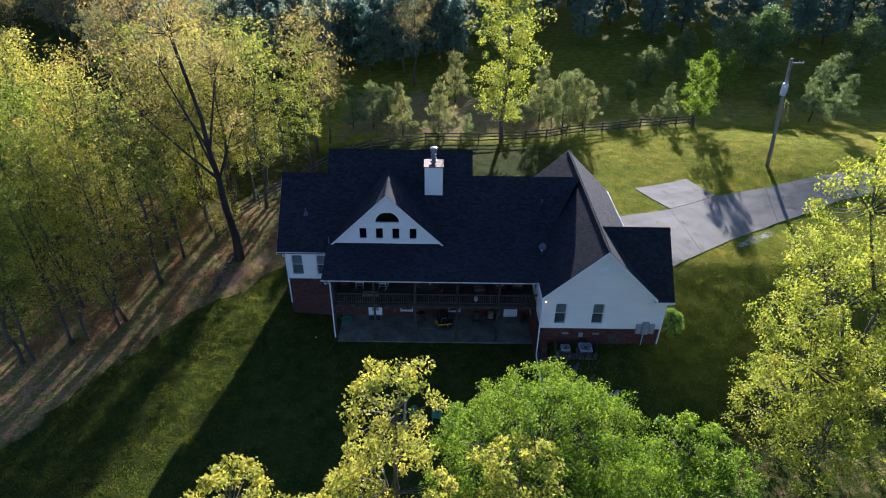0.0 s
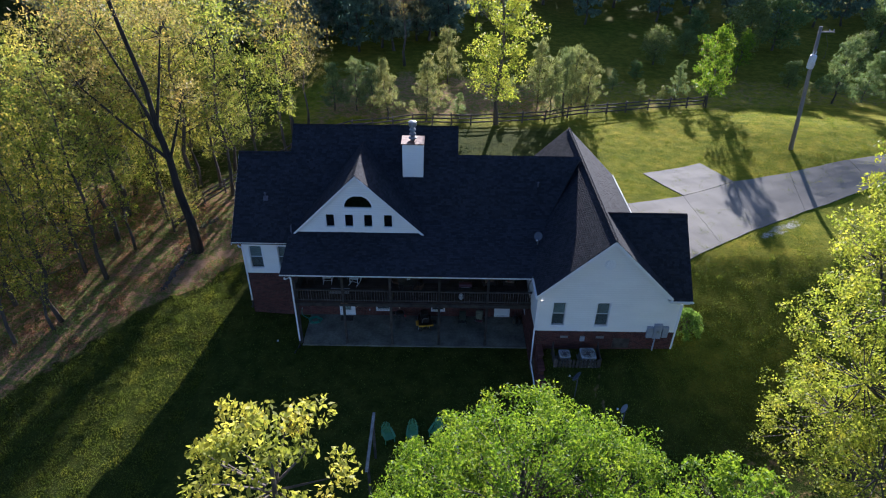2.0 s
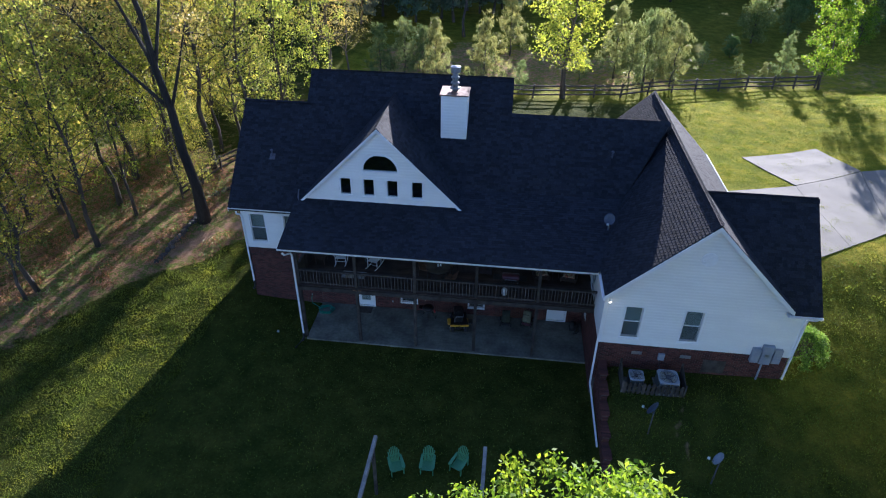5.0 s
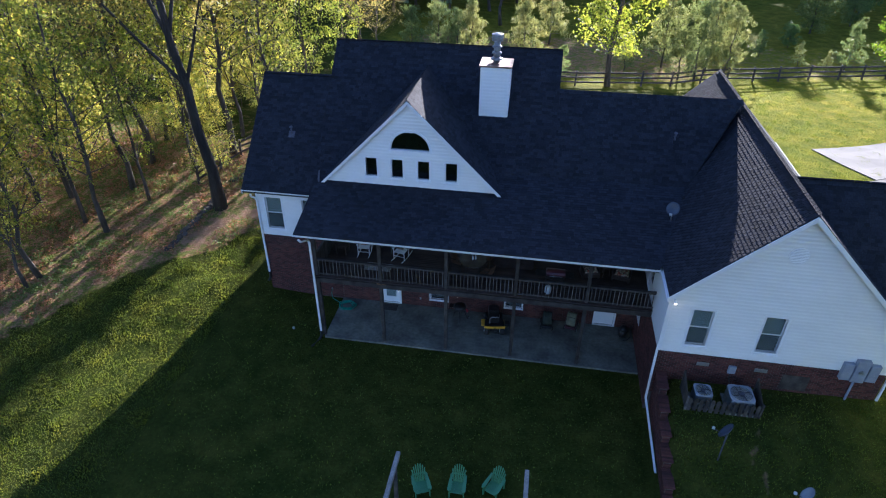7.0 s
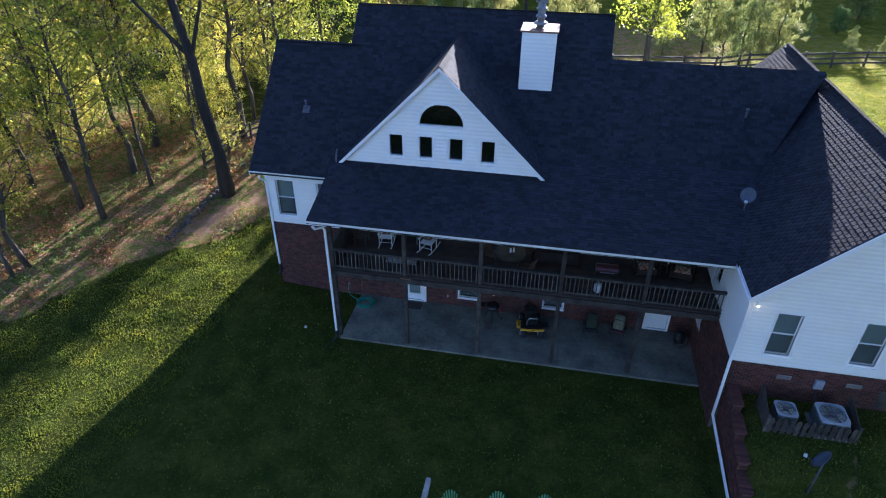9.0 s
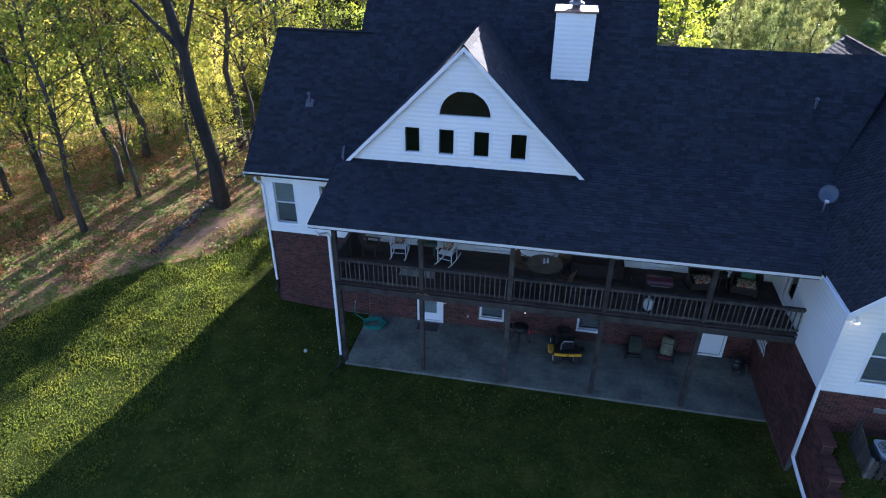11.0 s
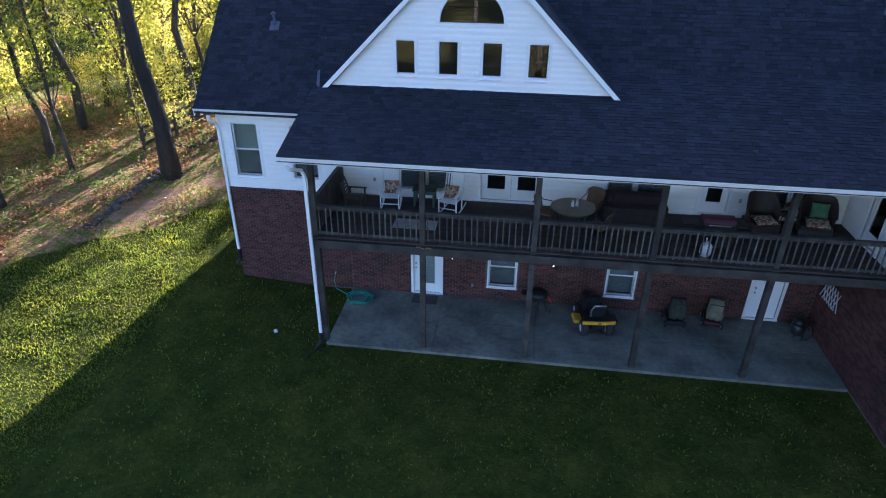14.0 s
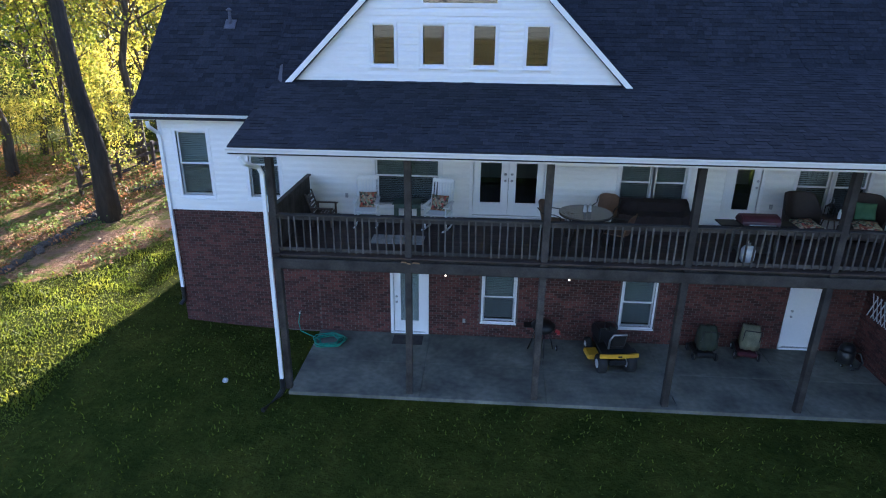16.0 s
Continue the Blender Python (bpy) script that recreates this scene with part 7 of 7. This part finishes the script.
def make_lobed(seed, lobes, leaf, leaf_mat, clumps, per, trunk, label, clump=0.55, bark=None):
    """A tree whose crown is a handful of leafy lobes (dx, dy, z, half width, half height)."""
    rng = np.random.default_rng(seed)
    root = thing("tree", label, "tree")
    bm = bmesh.new()
    top = max(lobes, key=lambda l: l[2] + l[4])
    end = Vector((top[0], top[1], top[2] + top[4] * 0.6))
    path = [Vector((end.x * f ** 1.4 + rng.normal() * 0.12 * (f > 0), end.y * f ** 1.4 + rng.normal() * 0.12 * (f > 0), end.z * f)) for f in np.linspace(0, 1, 9)]
    path[0].z = -0.5
    add_tube(bm, path, [trunk * (1.35 if i == 0 else 1 - 0.9 * i / 8) for i in range(9)], 8)
    cl = []
    area = [l[3] * (l[3] + l[4]) for l in lobes]
    for (x, y, z, rh, rv), a in zip(lobes, area):
        c = Vector((x, y, z))
        fork = path[max(2, min(6, int(8 * (z - rv) / end.z) - 1))]
        limb = trunk * 0.34
        add_tube(bm, [fork, fork.lerp(c, 0.5) + Vector((0, 0, -0.05 * rv)), c], [limb, limb * 0.7, limb * 0.4], 5, False)
        count = max(8, int(clumps * a / sum(area)))
        for k in range(count):
            d = Vector(rng.normal(size=3)).normalized()
            if d.z < -0.25 and rng.uniform() < 0.6:
                d.z = -d.z
            bulge = 1.0 + 0.20 * noise.noise(d * 2.3 + Vector((seed, 0, 0))) + 0.10 * noise.noise(d * 6 + Vector((0, seed, 0)))
            q = rng.uniform(0.55, 1.0) ** 0.6 * bulge
            p = c + Vector((d.x * rh * q, d.y * rh * q, d.z * rv * q))
            cl.append((p, clump * rng.uniform(0.6, 1.25)))
            if k % 3 == 0:
                s = c.lerp(p, 0.12)
                add_tube(bm, [s, s.lerp(p, 0.55) + Vector(rng.normal(size=3) * 0.08), p], [limb * 0.32, limb * 0.2, limb * 0.06], 3, False)
    part("trunk", bm, bark or BARK, root, smooth=True)
    v, f = leaf_cloud(rng, cl, per, leaf)
    crown = new("crown", mesh_from("crown", v, f, leaf_mat))
    crown.parent = root
    return root


def plant(proto, x, y, scale=1.0, turn=0.0, z=None, group=""):
    ob = copy_thing(proto, Matrix.Translation((x, y, ground_z(x, y) if z is None else z)) @ Matrix.Rotation(turn, 4, "Z"))
    ob.scale = (scale,) * 3
    return tagged(ob, group=group)


rng = np.random.default_rng(7)
SPRING = [make_tree(20 + i, 16, 3.7, 0.22, 0.09, LEAF_SPRING, 290, 14, 0.14, "tree", "tall thin tree in pale yellow-green spring leaf", "tall", 0.125) for i in range(5)]
LIME = [make_tree(30 + i, 15, 4.8, 0.2, 0.10, LEAF_LIME, 340, 22, 0.22, "tree", "full tree in bright lime-green spring leaf", "round", 0.2) for i in range(2)]
BUD = [make_tree(35 + i, 18, 4.5, 0.4, 0.075, LEAF_BUD, 200, 26, 0.22, "tree", "tall tree with sparse reddish-brown buds", "tall", 0.2, 0.03) for i in range(2)]
OLIVE = [make_tree(27 + i, 15, 4.2, 0.35, 0.11, LEAF_OLIVE, 220, 16, 0.2, "tree", "tall tree in dull olive-brown spring leaf", "tall", 0.18) for i in range(2)]
UNDER = [make_tree(38 + i, 6, 2.4, 0.15, 0.075, LEAF_SPRING, 110, 20, 0.05, "sapling", "low spreading sapling in yellow-green leaf", "round", 0.28) for i in range(2)]
EDGE = [make_lobed(50 + i, [(0, 0, 12.0, 1.9, 2.2), (-1.2, 0.6, 9.6, 1.8, 1.9), (1.3, 0.3, 9.2, 1.9, 2.0), (0.3, -1.4, 8.2, 1.9, 1.9), (-0.8, -0.9, 6.4, 1.8, 1.6), (1.0, 1.2, 6.2, 1.8, 1.6), (0.2, 0.2, 4.4, 1.7, 1.3)], 0.08, (LEAF_LIME, LEAF_SPRING)[i % 2], 190, 20, 0.13, "slender edge-of-woods tree in yellow-green leaf", 0.5) for i in range(3)]
PINE = [make_tree(60 + i, 7, 2.2, 0.12, 0.19, LEAF_PINE, 120, 34, 0.09, "pine_tree", "young pine with grey-green needles", "cone", 0.17) for i in range(3)]
FAR = [make_tree(80 + i, 20, 5.0, 0.12, 0.42, LEAF_FAR_HAZED, 120, 26, 0.3, "tree", "forest tree behind the pasture, its leaves paled with painted haze", "round", 0.22) for i in range(4)]
BUSHY = [make_tree(90 + i, 6, 2.6, 0.08, 0.12, LEAF_PASTURE, 110, 40, 0.1, "tree", "small rounded pasture tree in dull green leaf", "round", 0.25) for i in range(2)]
FENCETREE = make_tree(95, 9, 2.3, 0.15, 0.11, LEAF_GREEN, 130, 45, 0.12, "tree", "slender green tree beside the fence end", "round", 0.24)
GOLD = make_tree(97, 18.5, 3.7, 0.13, 0.12, LEAF_YELLOW, 250, 42, 0.22, "tree", "tall slender tree in golden-yellow spring leaf", "tall", 0.2)

big = make_lobed(11, [(-3.4, 0.6, 16.6, 2.0, 2.6), (-1.5, -0.8, 19.4, 2.2, 2.4), (-4.8, -0.6, 13.2, 1.8, 1.8), (0.6, 0.8, 16.2, 1.8, 2.2), (1.6, -0.4, 12.4, 1.5, 1.5), (-2.4, 1.6, 12.2, 1.6, 1.6)], 0.085, LEAF_BUD, 190, 26, 0.36, "big dark-trunked tree with sparse brownish new leaves", 0.7, BARK_DARK)
plant(big, -12.85, 9.25)
woods = [(-18.5, 5.9, 1.05), (-20.2, 13.8, 1.1), (-19.6, 1.5, 0.95), (-20.9, 17.0, 1.1), (-15.1, 16.0, 1.15), (-17.6, 15.4, 1.0), (-23.0, 9.0, 1.05), (-19.7, 10.6, 0.9), (-18.5, 20.5, 1.1),
         (-22.6, -1.1, 0.85), (-25.2, -3.0, 0.75), (-12.4, 17.3, 1.1), (-13.6, 22.0, 1.0), (-9.4, 29.5, 1.0), (-24.5, 5.0, 0.9), (-26.5, 12.5, 1.0), (-28, 1.5, 0.9)]
for i, (x, y, s) in enumerate(woods):
    plant(OLIVE[i % 2] if i % 3 == 1 else SPRING[i % 5], x, y, s, rng.uniform(0, 6.3), group="trees of the woods")
for i, (x, y, h) in enumerate(((-21.6, -0.6, 0.95), (-19.7, 0.6, 0.75), (-20.4, 6.6, 1.0), (-24.6, -2.6, 0.95), (-23.6, 3.0, 1.1), (-27.2, -1.0, 1.05), (-26.0, 3.6, 1.1), (-29.6, 1.0, 1.05), (-17.8, 9.4, 0.8), (-16.6, 13.4, 1.0), (-13.9, 18.8, 1.05), (-11.0, 21.4, 1.0), (-9.4, 25.6, 1.0), (-15.8, 19.0, 1.1), (-28.0, 6.4, 1.15), (-24.6, 8.0, 1.15), (-19.0, 17.4, 1.1))):
    plant(EDGE[i % 3], x, y, h, i * 1.9, group="trees of the woods")
plant(LIME[0], -34.5, 19.0, 1.05, 0.5)
plant(LIME[1], -30.0, 12.5, 0.95, 2.0)
plant(LIME[0], -31.0, 4.0, 0.8, 3.0)
plant(LIME[1], -27.0, 7.5, 0.8, 4.0)
plant(BUD[0], -26.0, 27.0, 1.05, 1.0)
plant(BUD[1], -20.0, 26.0, 0.95, 2.0)
plant(BUD[0], 0.9, 51.0, 0.78, 4.0)
plant(BUD[1], -8.3, 31.5, 0.55, 0.3)
kept = [(x, y) for x, y, _ in woods]
n = 0
while n < 26:
    x, y = rng.uniform(-75, -13), rng.uniform(-6, 75)
    if (y > 24 and x > -34 + 0.2 * y) or x > -16.5 - max(0, 6 - y) * 0.9 and y < 14 or (y > 36 and x > -20) or min(math.hypot(x - a, y - b) for a, b in kept) < 4.2 or (x > -22 and y < 2) or (y < 0 and x > -30):
        continue
    kept.append((x, y))
    pick = (SPRING[n % 5], SPRING[(n + 2) % 5], BUD[n % 2] if n % 7 == 0 else SPRING[n % 5], LIME[n % 2] if n % 4 == 0 else SPRING[(n + 1) % 5])[n % 4]
    if y > 30 or x < -42:
        pick = OLIVE[n % 2]
    plant(pick, x, y, rng.uniform(0.8, 1.15) * (1.0 if y < 26 else 0.72), rng.uniform(0, 6.3), group="trees of the woods")
    n += 1
for i in range(56):
    x, y = rng.uniform(-36, -14), rng.uniform(-1, 28)
    if (x > -17.5 and y < 12) or (y < 3 and x > -24):
        continue
    plant(UNDER[i % 2], x, y, rng.uniform(0.4, 0.95), rng.uniform(0, 6.3), group="saplings under the trees")


def floor_leaves(name, label, category, count, reach, size, mat, seed, thick):
    """Low leaves scattered over the floor of the woods, in drifts."""
    r = np.random.default_rng(seed)
    cl = []
    while len(cl) < count:
        x, y = r.uniform(-36, -9.5), r.uniform(-2, 24)
        if litter_at(x, y) < 0.6 or noise.noise((x * 0.4, y * 0.4, seed)) < 0.0 or bare_at(x, y)[0] > 0.3:
            continue
        cl.append((Vector((x, y, ground_z(x, y) + thick * r.uniform(0.2, 1.0))), r.uniform(*reach)))
    v, f = leaf_cloud(r, cl, 9, size)
    v[:, 2] = np.maximum(v[:, 2], np.repeat([c.z - thick for c, _ in cl], 36) + 0.01)
    tagged(new(name, mesh_from(name, v, f, mat)), label, category, kind="stuff")


floor_leaves("undergrowth", "low green undergrowth on the floor of the woods", "undergrowth", 1700, (0.12, 0.4), 0.055, LEAF_PASTURE, 5, 0.28)
floor_leaves("fallen_leaves", "brown fallen leaves on the floor of the woods", "leaves", 3000, (0.2, 0.6), 0.06, LEAF_DRY, 6, 0.05)
# pasture edge
for i, (x, y, h) in enumerate(((-3.4, 34.5, 6.0), (0.2, 31.7, 6.4), (4.3, 31.2, 6.8), (6.5, 44.3, 6.9), (7.7, 31.6, 3.1), (17.0, 37.6, 7.3), (19.2, 33.6, 7.6), (21.9, 35.0, 6.2), (17.9, 34.0, 5.8), (20.6, 36.5, 6.8),
                               (29.1, 39.1, 2.4), (33.0, 38.8, 4.5), (51.1, 38.4, 7.7), (55.0, 39.1, 6.1), (31.2, 38.0, 2.0), (-1.8, 36.0, 5.0), (26.5, 42.0, 2.6), (46.5, 36.5, 3.0), (-6.0, 35.0, 5.5), (13.5, 36.0, 3.5))):
    plant(PINE[i % 3], x, y, h / 7.0, i * 1.3, group="young pines along the fence")
for i, (x, y, h) in enumerate(((34.4, 52.6, 4.9), (30.2, 45.8, 2.3), (48.8, 58.6, 7.7), (48.6, 43.9, 3.1), (53.9, 60.3, 9.0), (43.5, 64.0, 4.7), (70.0, 62.0, 7.4), (60.0, 50.0, 5.0), (40.0, 57.0, 3.5))):
    plant(BUSHY[i % 2], x, y, h / 6.0, i * 1.7, group="small pasture trees")
plant(FENCETREE, 35.7, 36.0, 0.98, 0.4)
plant(FENCETREE, 44.4, 49.4, 0.6, 2.0)
plant(GOLD, 11.7, 30.6, 1.0, 0.3)
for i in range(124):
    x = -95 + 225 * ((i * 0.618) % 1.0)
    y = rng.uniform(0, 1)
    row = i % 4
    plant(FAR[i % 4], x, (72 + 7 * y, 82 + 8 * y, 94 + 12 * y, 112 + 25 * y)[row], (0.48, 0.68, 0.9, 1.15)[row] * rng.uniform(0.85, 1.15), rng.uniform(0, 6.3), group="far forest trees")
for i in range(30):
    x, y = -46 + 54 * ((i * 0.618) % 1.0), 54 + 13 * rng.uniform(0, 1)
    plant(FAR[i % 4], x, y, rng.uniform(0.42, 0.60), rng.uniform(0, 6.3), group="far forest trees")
# trees behind the house
TREE_A = make_lobed(41, [(0.3, 0.6, 20.2, 1.25, 1.7), (0.1, 0.2, 17.6, 1.6, 1.8), (-0.9, -0.5, 17.0, 1.5, 1.6), (0.6, -1.0, 15.5, 1.9, 2.0), (-0.3, 0.2, 13.4, 2.2, 2.2)], 0.05, LEAF_GOLD, 340, 95, 0.26, "tall tree in yellow-olive spring leaf", 0.30)
plant(TREE_A, 3.4, -25.4)
TREE_A0 = make_lobed(45, [(0.2, 0.2, 16.0, 1.4, 1.6), (-0.9, 0, 14.2, 1.6, 1.6), (0.9, 0.2, 14.0, 1.7, 1.8), (0, 0, 12.0, 2.2, 2.0)], 0.06, LEAF_GOLD, 250, 75, 0.22, "slimmer tree in yellow-olive spring leaf", 0.30)
plant(TREE_A0, -1.3, -24.9)
TREE_A2 = make_lobed(42, [(0, 0, 16.4, 1.4, 1.5), (-0.7, -0.5, 14.2, 1.5, 1.6), (0.6, -0.4, 13.6, 1.6, 1.8), (0, 0, 11.5, 1.9, 2.0)], 0.06, LEAF_GOLD, 230, 75, 0.2, "smaller tree in yellow-olive spring leaf", 0.30)
plant(TREE_A2, 7.1, -24.0)
TREE_B = make_lobed(43, [(-0.3, 0, 14.4, 3.2, 3.1), (-2.3, 0.5, 13.0, 2.2, 2.4), (1.9, 0.3, 13.9, 2.3, 2.4), (0.2, 0.9, 13.6, 2.6, 2.7), (-0.4, -1.6, 13.0, 2.6, 2.8), (2.9, -0.8, 11.6, 2.2, 2.4), (-1.2, 2.6, 13.0, 1.3, 1.6), (0.3, 2.7, 13.1, 1.3, 1.6), (-2.4, 2.4, 12.6, 1.2, 1.5), (2.2, 2.0, 13.0, 1.4, 1.7), (0, 0, 10.6, 3.8, 2.8)], 0.042, LEAF_GREEN, 900, 125, 0.3, "broad tree in fresh bright green leaf", 0.36)
plant(TREE_B, 8.5, -21.5, 1.0, 0.0, group="green trees behind the lawn")
TREE_B2 = make_lobed(46, [(0.2, 0, 12.6, 1.9, 2.3), (1.3, -0.3, 11.4, 1.9, 2.1), (-0.8, -0.4, 11.2, 1.9, 2.1), (0, 0, 9.2, 2.5, 2.6)], 0.058, LEAF_GREEN, 320, 76, 0.22, "smaller tree in fresh green leaf", 0.36)
plant(TREE_B2, 13.9, -20.6, 1.0, 0.0, group="green trees behind the lawn")
TREE_R = make_lobed(44, [(-0.2, 0, 20.0, 2.8, 3.2), (-2.4, 0.6, 17.0, 2.6, 3.0), (1.6, 1.2, 16.8, 3.2, 3.4), (-3.0, -1.2, 12.6, 2.9, 3.2), (-2.2, 2.2, 12.4, 2.8, 3.0), (2.2, -1.4, 12.2, 3.4, 3.4), (-3.0, -1.0, 8.0, 2.9, 3.0), (-1.8, 2.6, 7.8, 2.7, 2.8), (-2.4, 0.4, 4.6, 3.0, 2.2), (-2.7, -3.7, 5.0, 2.6, 2.9), (-1.6, -2.4, 2.6, 2.8, 2.2), (-2.8, 1.0, 2.4, 2.6, 2.0), (0.6, 1.6, 2.6, 2.8, 2.2), (-0.8, -4.6, 8.6, 2.9, 3.0), (1.0, -2.4, 7.0, 3.4, 3.4)], 0.08, LEAF_YELLOW, 1000, 58, 0.35, "big tree in yellow-green spring leaf", 0.58)
plant(TREE_R, 28.2, -9.8)
for proto in SPRING + OLIVE + LIME + BUD + UNDER + PINE + FAR + BUSHY + EDGE + [FENCETREE, GOLD, big, TREE_A, TREE_A0, TREE_A2, TREE_B, TREE_B2, TREE_R]:
    for o in (*proto.children_recursive, proto):
        bpy.data.objects.remove(o)
bush_rng = np.random.default_rng(3)
bush = thing("shrub", "rounded green shrub at the corner of the wing", "shrub", (21.5, -1.1, ground_z(21.5, -1.1)))
bm = bmesh.new()
cl = []
for i in range(85):
    a, e = bush_rng.uniform(0, 6.3), bush_rng.uniform(-0.25, 1.5)
    tip = Vector((0.85 * math.cos(a) * math.cos(e), 0.85 * math.sin(a) * math.cos(e), 0.42 + 1.25 * math.sin(e)))
    add_tube(bm, [(0, 0, 0), tip * 0.5 + Vector((0, 0, 0.1)), tip], [0.02, 0.012, 0.004], 4, False)
    cl.append((tip, 0.26))
part("stems", bm, BARK, bush)
v, f = leaf_cloud(bush_rng, cl, 70, 0.05)
crown = new("foliage", mesh_from("foliage", v, f, LEAF_BUSH))
crown.parent = bush
